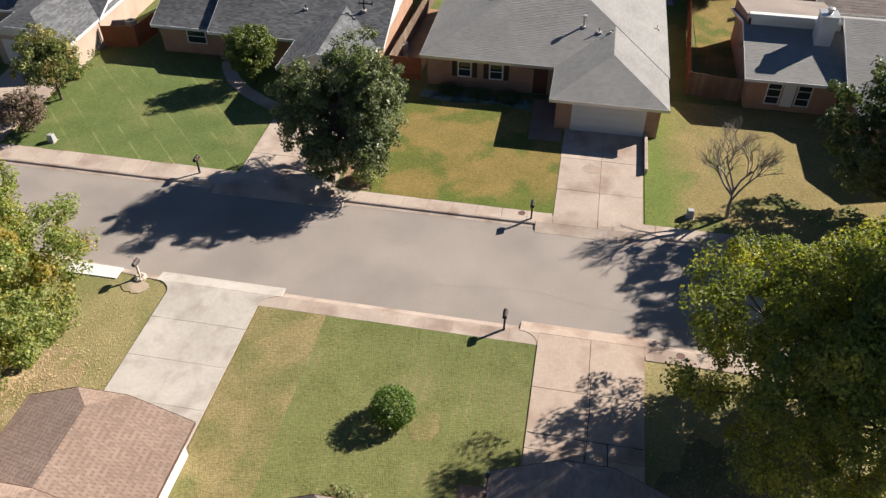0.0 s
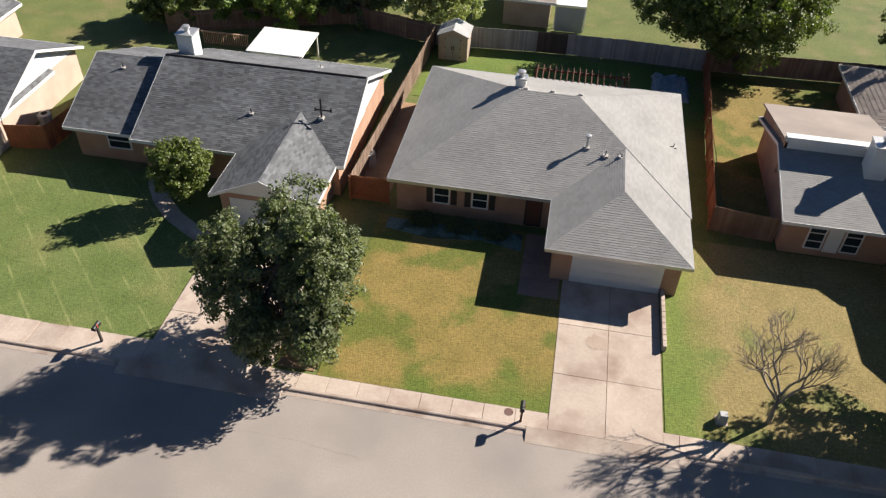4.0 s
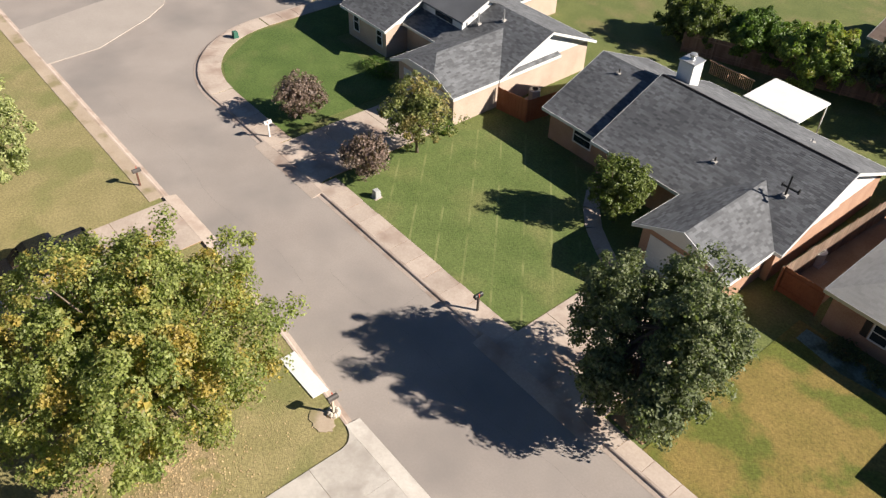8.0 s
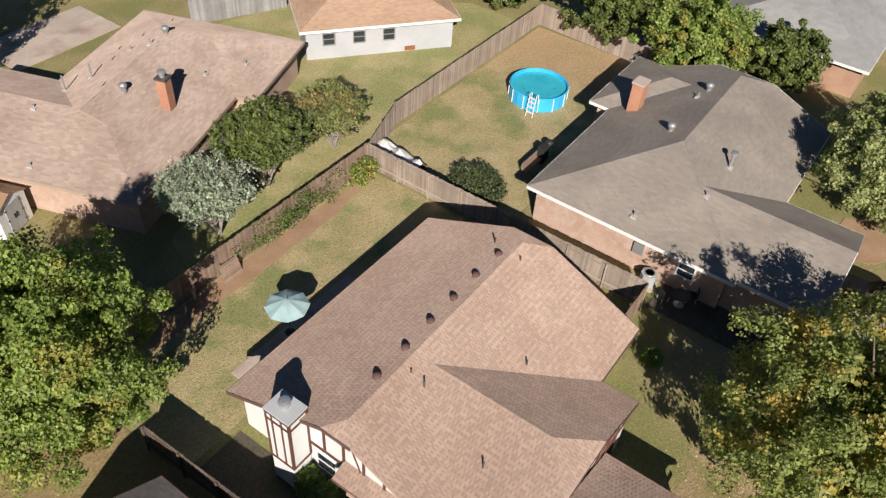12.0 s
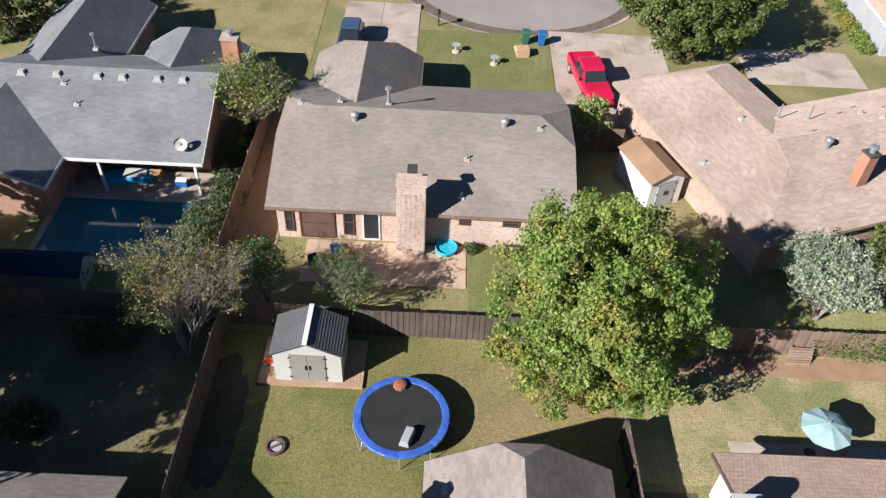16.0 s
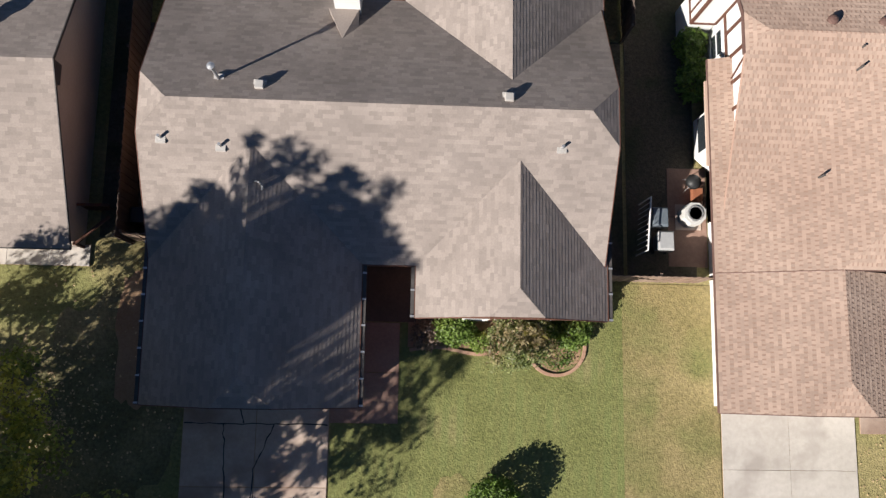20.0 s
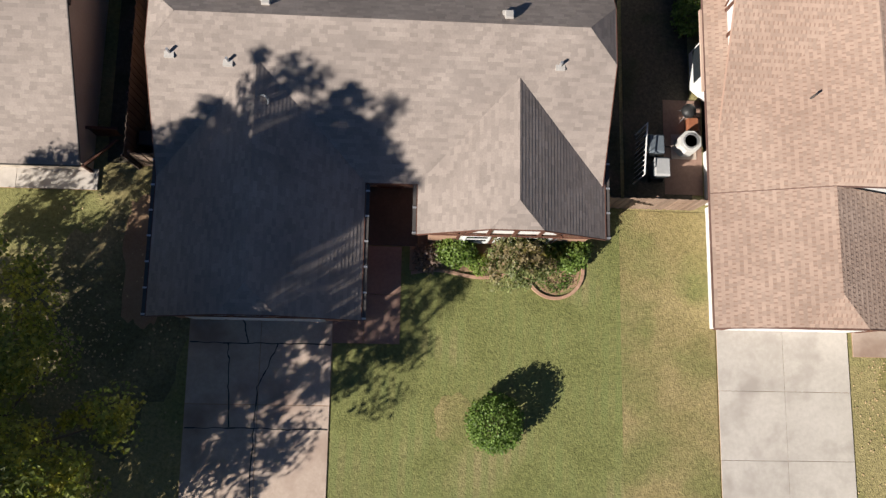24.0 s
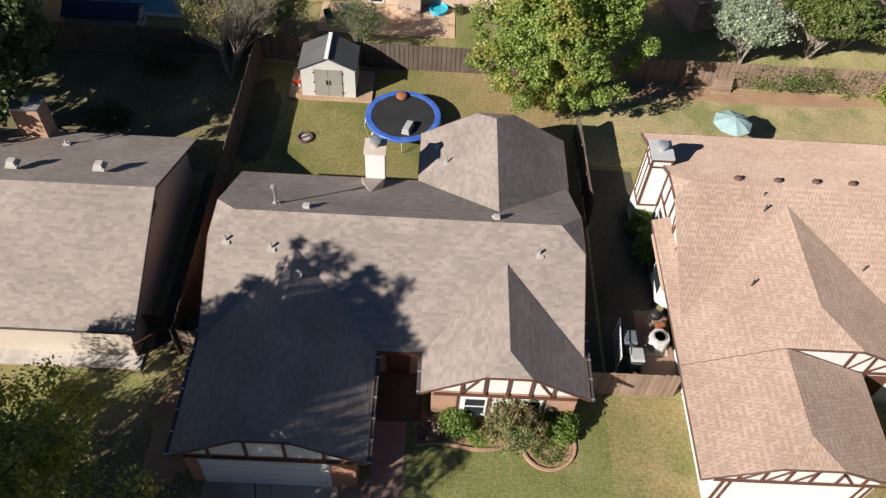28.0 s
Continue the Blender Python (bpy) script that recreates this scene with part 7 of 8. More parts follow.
part("crosspiece", Mesh().box(-0.3, 0.3, -0.07, 0.07, 1.3, 1.42), M_FENCE, bd)
pal = thing("wooden_pallet", "grey wooden pallet leaning on the back fence", "pallet", 20.2, 29.75)
for k in range(7):
    part("slat", Mesh().hexa([(-0.6, -0.35 + 0.05 * k, 0.03 + 0.13 * k), (0.6, -0.35 + 0.05 * k, 0.03 + 0.13 * k), (0.6, -0.33 + 0.05 * k, 0.03 + 0.13 * k), (-0.6, -0.33 + 0.05 * k, 0.03 + 0.13 * k),
                              (-0.6, -0.31 + 0.05 * k, 0.13 + 0.13 * k), (0.6, -0.31 + 0.05 * k, 0.13 + 0.13 * k), (0.6, -0.29 + 0.05 * k, 0.13 + 0.13 * k), (-0.6, -0.29 + 0.05 * k, 0.13 + 0.13 * k)]), M_FENCE, pal)
for a in (-0.55, 0.5):
    part("runner", Mesh().hexa([(a, -0.33, 0), (a + 0.06, -0.33, 0), (a + 0.06, -0.25, 0), (a, -0.25, 0), (a, 0.03, 0.95), (a + 0.06, 0.03, 0.95), (a + 0.06, 0.1, 0.95), (a, 0.1, 0.95)]), M_FENCE, pal)


def blob(x, y, rx, ry, seed):
    """An uneven rounded outline."""
    return [(x + rx * r * math.cos(a), y + ry * r * math.sin(a)) for a, r in ((2 * math.pi * k / 56, 1 + 0.30 * noise.noise((math.cos(2 * math.pi * k / 56) * 2.2, math.sin(2 * math.pi * k / 56) * 2.2, seed)) + 0.12 * noise.noise((math.cos(2 * math.pi * k / 56) * 9, math.sin(2 * math.pi * k / 56) * 9, seed))) for k in range(56))]


lawn("soil_strip", blob(21.5, 29.2, 9.5, 0.65, 4.0), M_DIRT, "strip of reddish bare soil along the fence", 0.03)
M_THIN = grass_mat("thin_worn_grass", (0.24, 0.185, 0.095), (0.33, 0.25, 0.145), (0.20, 0.175, 0.07), (0.5, 0.6), 0.6)
lawn("soil_patch", blob(4.6, 0.5, 0.75, 0.9, 2.0), M_STRIP, "worn ring of dry grass round the bush", 0.036)
lawn("soil_patch", blob(24.2, 2.4, 3.4, 3.4, 3.0), M_THIN, "worn grass under the turning tree", 0.012)

# ---- greyish tan house's yard ----
ap = thing("above_ground_pool", "round blue above-ground pool with a white ladder", "pool", 45.5, 26.1)
n = 24
R = 2.02
for k in range(n):
    a0, a1 = 2 * math.pi * k / n, 2 * math.pi * (k + 1) / n
    part("wall_panel", Mesh().hexa([(R * math.cos(a0), R * math.sin(a0), 0), (R * math.cos(a1), R * math.sin(a1), 0), ((R - 0.06) * math.cos(a1), (R - 0.06) * math.sin(a1), 0), ((R - 0.06) * math.cos(a0), (R - 0.06) * math.sin(a0), 0),
                                    (R * math.cos(a0), R * math.sin(a0), 1.0), (R * math.cos(a1), R * math.sin(a1), 1.0), ((R - 0.06) * math.cos(a1), (R - 0.06) * math.sin(a1), 1.0), ((R - 0.06) * math.cos(a0), (R - 0.06) * math.sin(a0), 1.0)]), M_POOLBLUE, ap)
    if k % 2 == 0:
        part("upright", Mesh().tube([((R + 0.03) * math.cos(a0), (R + 0.03) * math.sin(a0), 0), ((R + 0.03) * math.cos(a0), (R + 0.03) * math.sin(a0), 1.03)], [0.035, 0.035], 6), M_WHITE, ap)
rimp = [((R - 0.02) * math.cos(2 * math.pi * k / 48), (R - 0.02) * math.sin(2 * math.pi * k / 48), 1.02) for k in range(49)]
part("rim", Mesh().tube(rimp, [0.06] * 49, 8, cap=False), M_POOLBLUE, ap, smooth=True)
part("water", Mesh().slab([((R - 0.06) * math.cos(2 * math.pi * k / 48), (R - 0.06) * math.sin(2 * math.pi * k / 48)) for k in range(48)], 0.02, 0.82), M_WATER, ap)
ld = part("ladder", Mesh().tube([(-2.6, -0.6, 0), (-2.35, -0.6, 1.6), (-2.1, -0.6, 1.6), (-1.9, -0.6, 0.3)], [0.03] * 4, 6).tube([(-2.6, -1.1, 0), (-2.35, -1.1, 1.6), (-2.1, -1.1, 1.6), (-1.9, -1.1, 0.3)], [0.03] * 4, 6), M_WHITE, ap)
for z in (0.3, 0.65, 1.0, 1.3):
    part("rung", Mesh().box(-2.6 + 0.16 * z, -2.45 + 0.16 * z, -1.1, -0.6, z, z + 0.04), M_WHITE, ld)
boat = thing("tarpaulin_pile", "heap of boards under a crumpled pale tarpaulin", "tarpaulin", 33.3, 28.9, 0, 82)
rr = random.Random(8)
m = Mesh()
nx, ny = 14, 7
m.v = [(-1.9 + 3.8 * i / (nx - 1), -0.7 + 1.4 * j / (ny - 1), max(0.45, 0.45 + (0.6 * math.sin(math.pi * j / (ny - 1)) * (0.7 + 0.3 * math.sin(i * 1.3))) + rr.uniform(-0.08, 0.08)) if 0 < j < ny - 1 else 0.4) for i in range(nx) for j in range(ny)]
m.f = [(i * ny + j, (i + 1) * ny + j, (i + 1) * ny + j + 1, i * ny + j + 1) for i in range(nx - 1) for j in range(ny - 1)]
part("sheet", m, M_SHEDW, boat)
for k in range(4):
    part("board", Mesh().box(-1.9, 2.2, -0.68 + k * 0.36, -0.40 + k * 0.36, 0.0, 0.46), M_FENCE, boat)
kettle(40.3, 22.2, "dark barbecue on a small patio behind the house")
bench = thing("garden_bench", "weathered wooden bench along the back wall", "bench", 38.0, 22.1)
part("seat", Mesh().box(-0.9, 0.9, -0.2, 0.2, 0.42, 0.47), M_FENCE, bench)
part("backrest", Mesh().box(-0.9, 0.9, 0.18, 0.23, 0.5, 0.9), M_FENCE, bench)
for a in (-0.85, 0.78):
    for b in (-0.18, 0.12):
        part("leg", Mesh().box(a, a + 0.07, b, b + 0.07, 0, 0.42), M_FENCE, bench)
gb = thing("covered_grill", "barbecue under a dark fabric cover beside a bench", "grill", 39.35, 22.15)
part("cover", Mesh().hexa([(-0.38, -0.3, 0.0), (0.38, -0.3, 0.0), (0.38, 0.3, 0.0), (-0.38, 0.3, 0.0), (-0.32, -0.25, 1.0), (0.32, -0.25, 1.0), (0.3, 0.22, 1.12), (-0.3, 0.22, 1.12)]), M_BLACK, gb, bevel=0.05)
rr = random.Random(31)
for k in range(26):
    a, r = rr.uniform(2.2, 5.2), 2.0 * math.sqrt(rr.uniform(0.25, 0.98))
    px, py, q = r * math.cos(a), r * math.sin(a), rr.uniform(0, 3)
    ux, uy = 0.06 * math.cos(q), 0.06 * math.sin(q)
    part("floating_leaf", Mesh().slab([(px - ux, py - uy), (px + uy * 0.5, py - ux * 0.5), (px + ux, py + uy), (px - uy * 0.5, py + ux * 0.5)], 0.822, 0.827), M_BROWN, ap)


# ---- vehicles ----
def wheel(parent, x, y, r=0.38, w=0.24):
    s = 1 if y > 0 else -1
    t = part("wheel", Mesh().tube([(x, y - w / 2, r), (x, y + w / 2, r)], [r, r], 20), M_TYRE, parent)
    part("rim", Mesh().tube([(x, y + s * (w / 2 - 0.02), r), (x, y + s * (w / 2 + 0.015), r)], [r * 0.62, r * 0.58], 16), M_METAL, t)


def loft(sections, material, name, parent, bevel=0.05, label=""):
    """A hull through cross-sections (x, half width low, half width high, z low, z high)."""
    m = Mesh()
    for x, w0, w1, z0, z1 in sections:
        m.v += [(x, -w0, z0), (x, w0, z0), (x, w1, z1), (x, -w1, z1)]
    k = len(sections)
    for i in range(k - 1):
        a, b = 4 * i, 4 * i + 4
        for j in range(4):
            m.f.append((a + j, a + (j + 1) % 4, b + (j + 1) % 4, b + j))
    m.f += [(3, 2, 1, 0), tuple(4 * (k - 1) + j for j in range(4))]
    return part(name, m, material, parent, label, bevel=bevel)


def pickup(label, x, y, turn, paint):
    """A crew-cab pickup, nose towards +x."""
    p = thing("pickup_truck", label, "pickup truck", x, y, 0.05 if y > 0 else 0, turn)
    loft([(-2.9, 0.9, 0.93, 0.5, 1.0), (-2.85, 0.95, 0.98, 0.42, 1.05), (0.9, 0.95, 0.98, 0.42, 1.05), (2.6, 0.93, 0.92, 0.42, 1.05), (2.88, 0.85, 0.8, 0.5, 0.92)], paint, "lower_body", p, 0.06)
    loft([(0.85, 0.93, 0.9, 1.0, 1.14), (2.2, 0.9, 0.84, 1.0, 1.12), (2.75, 0.8, 0.7, 0.95, 1.0)], paint, "bonnet", p, 0.05)
    cab = loft([(-1.15, 0.93, 0.72, 1.0, 1.78), (-0.9, 0.93, 0.74, 1.0, 1.86), (0.25, 0.93, 0.74, 1.0, 1.86), (0.6, 0.93, 0.72, 1.0, 1.72), (1.25, 0.9, 0.86, 1.0, 1.12)], paint, "cab", p, 0.05)
    part("windscreen", Mesh().face([(0.66, -0.66, 1.70), (1.2, -0.8, 1.17), (1.2, 0.8, 1.17), (0.66, 0.66, 1.70)]).face([(0.70, -0.66, 1.72), (0.70, 0.66, 1.72), (1.23, 0.8, 1.18), (1.23, -0.8, 1.18)]), M_GLASS, cab)
    part("rear_window", Mesh().hexa([(-1.2, -0.6, 1.25), (-1.13, -0.6, 1.25), (-1.13, 0.6, 1.25), (-1.2, 0.6, 1.25), (-1.17, -0.55, 1.66), (-1.1, -0.55, 1.66), (-1.1, 0.55, 1.66), (-1.17, 0.55, 1.66)]), M_GLASS, cab)
    for s in (-1, 1):
        for a, b in ((-1.0, -0.2), (-0.1, 0.55)):
            part("side_window", Mesh().hexa([(a, s * 0.89, 1.15), (b, s * 0.89, 1.15), (b, s * 0.93, 1.15), (a, s * 0.93, 1.15), (a, s * 0.77, 1.68), (b, s * 0.77, 1.68), (b, s * 0.80, 1.68), (a, s * 0.80, 1.68)]), M_GLASS, cab)
        part("mirror", Mesh().box(0.75, 0.9, s * 1.0 - 0.12, s * 1.0 + 0.12, 1.12, 1.3), M_BLACK, p, bevel=0.03)
        part("headlight", Mesh().box(2.72, 2.86, s * 0.66 - 0.15, s * 0.66 + 0.15, 0.72, 0.9), M_SHEDW, p, bevel=0.03)
        part("tail_light", Mesh().box(-2.93, -2.85, s * 0.86 - 0.07, s * 0.86 + 0.07, 0.75, 1.0), M_ORANGE, p)
        part("bed_side", Mesh().box(-2.85, -1.2, s * 0.9 - 0.07, s * 0.9 + 0.07, 1.0, 1.16), paint, p, bevel=0.03)
        for a in (-1.95, 1.85):
            wheel(p, a, s * 0.86)
    part("tailgate", Mesh().box(-2.92, -2.82, -0.85, 0.85, 0.7, 1.16), paint, p, bevel=0.03)
    part("bed_floor", Mesh().box(-2.8, -1.2, -0.8, 0.8, 1.04, 1.065), M_BLACK if paint is M_BLACKCAR else paint, p)
    part("grille", Mesh().box(2.84, 2.92, -0.45, 0.45, 0.62, 0.9), M_BLACK, p)
    part("front_bumper", Mesh().box(2.8, 3.0, -0.9, 0.9, 0.42, 0.6), paint, p, bevel=0.04)
    part("rear_bumper", Mesh().box(-3.05, -2.88, -0.88, 0.88, 0.42, 0.58), M_METAL, p, bevel=0.04)
    return p


def car(label, x, y, turn, paint):
    p = thing("car", label, "car", x, y, 0.05, turn)
    loft([(-2.2, 0.75, 0.72, 0.4, 0.85), (-2.0, 0.87, 0.85, 0.3, 0.95), (1.2, 0.88, 0.86, 0.28, 0.92), (2.1, 0.8, 0.72, 0.32, 0.72)], paint, "body", p, 0.06)
    cab = loft([(-1.95, 0.8, 0.6, 0.9, 1.3), (-1.5, 0.82, 0.62, 0.9, 1.5), (0.0, 0.84, 0.64, 0.9, 1.52), (1.15, 0.8, 0.75, 0.85, 0.95)], paint, "cabin", p, 0.05)
    part("windscreen", Mesh().face([(0.1, -0.6, 1.49), (1.1, -0.72, 1.0), (1.1, 0.72, 1.0), (0.1, 0.6, 1.49)]), M_GLASS, cab)
    part("rear_window", Mesh().hexa([(-1.98, -0.6, 1.0), (-1.9, -0.6, 1.0), (-1.9, 0.6, 1.0), (-1.98, 0.6, 1.0), (-1.8, -0.52, 1.4), (-1.72, -0.52, 1.4), (-1.72, 0.52, 1.4), (-1.8, 0.52, 1.4)]), M_GLASS, cab)
    for s in (-1, 1):
        part("side_window", Mesh().hexa([(-1.5, s * 0.78, 1.0), (0.5, s * 0.79, 1.0), (0.5, s * 0.82, 1.0), (-1.5, s * 0.82, 1.0), (-1.4, s * 0.66, 1.42), (0.0, s * 0.67, 1.42), (0.0, s * 0.70, 1.42), (-1.4, s * 0.70, 1.42)]), M_GLASS, cab)
        for a in (-1.35, 1.4):
            wheel(p, a, s * 0.78, 0.33, 0.2)
        part("tail_light", Mesh().box(-2.22, -2.1, s * 0.65 - 0.1, s * 0.65 + 0.1, 0.65, 0.8), M_ORANGE, p)
    return p


pickup("bright red crew-cab pickup parked on a drive", 12.6, 53.4, -81, M_RED)
pickup("black pickup parked nose-in on a drive", 39.2, 1.2, 90, M_BLACKCAR)
car("blue-grey car parked before a garage", -4.6, 57.4, -90, M_NAVY)


# ---- house behind: patio, toys ----
slabs("patio", "tan concrete patio with long branch shadows", -4.6, 4.1, 33.4, 36.6, 4, 2, 0.05, category="patio", mat_=mat("tan_concrete", (0.46, 0.32, 0.22), (0.56, 0.41, 0.29), 0.9, (0.5, 7), 0.2, 40, c=(0.40, 0.27, 0.18), c_scale=0.5))
kp = thing("paddling_pool", "small turquoise plastic paddling pool", "paddling pool", 3.0, 36.2, 0.05)
part("wall", Mesh().tube([(0, 0, 0), (0, 0, 0.24)], [0.52, 0.58], 24, cap=False), M_POOLBLUE, kp)
part("rim", Mesh().tube([(0.58 * math.cos(2 * math.pi * k / 24), 0.58 * math.sin(2 * math.pi * k / 24), 0.25) for k in range(25)], [0.035] * 25, 6, cap=False), M_POOLBLUE, kp)
part("water", Mesh().slab([(0.55 * math.cos(2 * math.pi * k / 24), 0.55 * math.sin(2 * math.pi * k / 24)) for k in range(24)], 0.01, 0.15), M_WATER, kp)
tr = thing("tricycle", "red toy tricycle on the patio", "toy", -2.3, 35.3, 0.05, 20)
part("frame", Mesh().box(-0.3, 0.3, -0.06, 0.06, 0.2, 0.3).box(0.2, 0.28, -0.2, 0.2, 0.5, 0.55).box(0.2, 0.26, -0.03, 0.03, 0.2, 0.52), M_ORANGE, tr, bevel=0.02)
part("seat", Mesh().box(-0.25, 0.0, -0.12, 0.12, 0.3, 0.37), M_ORANGE, tr, bevel=0.03)
for a, b in ((0.3, 0), (-0.28, 0.2), (-0.28, -0.2)):
    part("wheel", Mesh().tube([(a, b - 0.03, 0.14), (a, b + 0.03, 0.14)], [0.14, 0.14], 12), M_BLACK, tr)
bk_ = thing("bucket", "blue plastic tub on the patio", "tub", -3.0, 35.8, 0.05)
part("tub", Mesh().tube([(0, 0, 0), (0, 0, 0.32), (0, 0, 0.3), (0, 0, 0.05)], [0.2, 0.26, 0.23, 0.18], 14, cap=False), M_BINBLUE, bk_)
gc = thing("garden_chair", "dark green plastic chair in the shade", "chair", -3.9, 34.4, 0.05, 30)
part("seat", Mesh().box(-0.25, 0.25, -0.25, 0.25, 0.4, 0.45), M_BIN, gc, bevel=0.02)
part("backrest", Mesh().box(-0.25, 0.25, 0.22, 0.27, 0.45, 0.85), M_BIN, gc, bevel=0.02)
for a in (-0.23, 0.18):
    for b in (-0.23, 0.2):
        part("leg", Mesh().box(a, a + 0.05, b, b + 0.05, 0, 0.4), M_BIN, gc)
lawn("back_yard", [(18.5, 30.3), (36.3, 31.9), (54.0, 31.9), (54.0, 37.5), (46.0, 48.0), (36.0, 50.5), (30.0, 38.0), (20.0, 34.0)], M_BLEACHED, "faded straw and green lawn behind a white house", 0.018)
lawn("lawn", rect(4.2, 10.2, 30.2, 36.6), M_GRASS, "green back lawn beside a patio", 0.03)
lawn("lawn", rect(-18.5, -7.2, 52.0, 66.0), M_DRYLAWN, "straw-coloured front lawn", 0.02)
lawn("lawn", rect(-0.6, 10.2, 49.0, 60.5), M_GRASS, "front lawn by the turning circle", 0.03)
for k, (x, y) in enumerate(((4.35, 36.2), (6.6, 36.2))):
    bush("shrub", "small dark plant against the brick wall", x, y, 0.35, 0.3, 0.6, L_DARK, 700, 0.1, 80 + k, 0.3)
cb = thing("cardboard_box", "open tan cardboard box on the grass", "box", 8.1, 57.4, 0.03, 8)
part("box", Mesh().box(-0.45, 0.45, -0.4, 0.4, 0, 0.6), M_CARD, cb)
part("flap", Mesh().hexa([(-0.62, -0.4, 0.45), (-0.45, -0.4, 0.6), (-0.45, 0.4, 0.6), (-0.62, 0.4, 0.45), (-0.63, -0.4, 0.46), (-0.45, -0.4, 0.61), (-0.45, 0.4, 0.61), (-0.63, 0.4, 0.46)]), M_CARD, cb)
for x, y in ((3.2, 57.4), (6.0, 55.9)):
    o = thing("lawn_ornament", "grey stone lawn ornament on a low base", "ornament", x, y, 0.03)
    part("base", Mesh().tube([(0, 0, 0), (0, 0, 0.12), (0, 0, 0.16)], [0.3, 0.26, 0.1], 12), M_CONC, o)
    part("stem", Mesh().tube([(0, 0, 0.14), (0, 0, 0.45)], [0.07, 0.09], 8), M_GREYP, o)
    part("bowl", Mesh().tube([(0, 0, 0.45), (0, 0, 0.55), (0, 0, 0.6)], [0.1, 0.3, 0.34], 12), M_GREYP, o)

# ---- pool yard ----
pool = thing("swimming_pool", "dark shaded in-ground pool with pale coping", "swimming pool", -14.8, 36.2)
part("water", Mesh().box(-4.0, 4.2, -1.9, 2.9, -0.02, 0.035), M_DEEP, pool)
for a0, a1, b0, b1 in ((-4.35, 4.55, 2.9, 3.25), (-4.35, 4.55, -2.25, -1.9), (-4.35, -4.0, -1.9, 2.9), (4.2, 4.55, -1.9, 2.9)):
    part("coping", Mesh().box(a0, a1, b0, b1, -0.02, 0.08), M_CONC, pool, bevel=0.015)
slabs("patio", "concrete patio under a covered porch", -19.0, -10.5, 39.5, 41.8, 5, 2, 0.05, category="patio")
fl = thing("inflatable_float", "blue and white inflatable float under the porch", "float", -15.6, 40.9, 0.05, 10)
part("tube", Mesh().box(-1.5, 1.3, -0.5, 0.5, 0, 0.5), M_POOLBLUE, fl, bevel=0.16)
part("panel", Mesh().box(-0.3, 1.0, -0.42, 0.4, 0.46, 0.56), M_SHEDW, fl, bevel=0.03)
co = thing("cool_box", "blue cool box on the patio", "cool box", -12.5, 40.6, 0.05)
part("body", Mesh().box(-0.32, 0.32, -0.2, 0.2, 0, 0.4), M_BINBLUE, co, bevel=0.02)
part("lid", Mesh().box(-0.33, 0.33, -0.21, 0.21, 0.4, 0.46), M_WHITE, co, bevel=0.02)
cr = thing("storage_crate", "tan wooden crate on the patio", "crate", -14.2, 41.2, 0.05)
part("box", Mesh().box(-0.35, 0.35, -0.3, 0.3, 0, 0.5), M_CARD, cr, bevel=0.02)
pt = thing("plant_pot", "grey round pot at the pool's edge", "pot", -18.7, 39.8, 0.05)
part("pot", Mesh().tube([(0, 0, 0), (0, 0, 0.4), (0, 0, 0.42), (0, 0, 0.36)], [0.24, 0.34, 0.32, 0.28], 14), M_GREYP, pt)
shed("pump_shed", "low pale shed with a dark blue roof by a pool", -17.4, 32.8, 1.5, 4.4, 1.15, 0.5, M_SHEDW, M_NAVYROOF, M_SHEDW, turn=90)
shed("garden_shed", "white metal shed with a rusty brown roof", 14.9, 42.6, 2.2, 3.6, 1.9, 0.5, M_WHITE, M_RUST, M_GREYP, turn=22)
shed("garden_shed", "tan wooden shed in a fenced corner", 10.4, -49.6, 2.3, 2.0, 2.1, 0.5, M_TANW, M_GREYP, M_SHEDD, turn=180)

# ---- street furniture ----


def mailbox(label, x, y, turn, body, post_mat=None, stone=False, group="kerbside mailboxes"):
    m = thing("mailbox", label, "mailbox", x, y, 0, turn, group=group)
    if stone:
        rr = random.Random(4)
        for k in range(9):
            a = k * 0.7
            part("stone", Mesh().tube([(0.22 * math.cos(a), 0.22 * math.sin(a), 0), (0.2 * math.cos(a), 0.2 * math.sin(a), 0.12), (0.18 * math.cos(a), 0.18 * math.sin(a), 0.2)], [0.13, 0.14, 0.05], 7), M_CREAM, m)
    part("post", Mesh().box(-0.05, 0.05, -0.05, 0.05, 0, 1.05), post_mat or M_BROWN, m)
    arch = [(-0.11, 0), (0.11, 0), (0.11, 0.13)] + [(0.11 * math.cos(q), 0.13 + 0.1 * math.sin(q)) for q in [math.radians(30 * k) for k in range(1, 6)]] + [(-0.11, 0.13)]
    bx = Mesh()
    k = len(arch)
    bx.v = [(a, -0.28, 1.05 + b) for a, b in arch] + [(a, 0.24, 1.05 + b) for a, b in arch]
    bx.f = [tuple(range(k)), tuple(reversed(range(k, 2 * k)))] + [(i, k + i, k + (i + 1) % k, (i + 1) % k) for i in range(k)]
    part("box", bx, body, m)
    part("flag", Mesh().box(0.115, 0.13, -0.1, -0.06, 1.12, 1.36), M_ORANGE, m)
    part("door", Mesh().box(-0.1, 0.1, -0.295, -0.282, 1.06, 1.2), body, m)
    return m


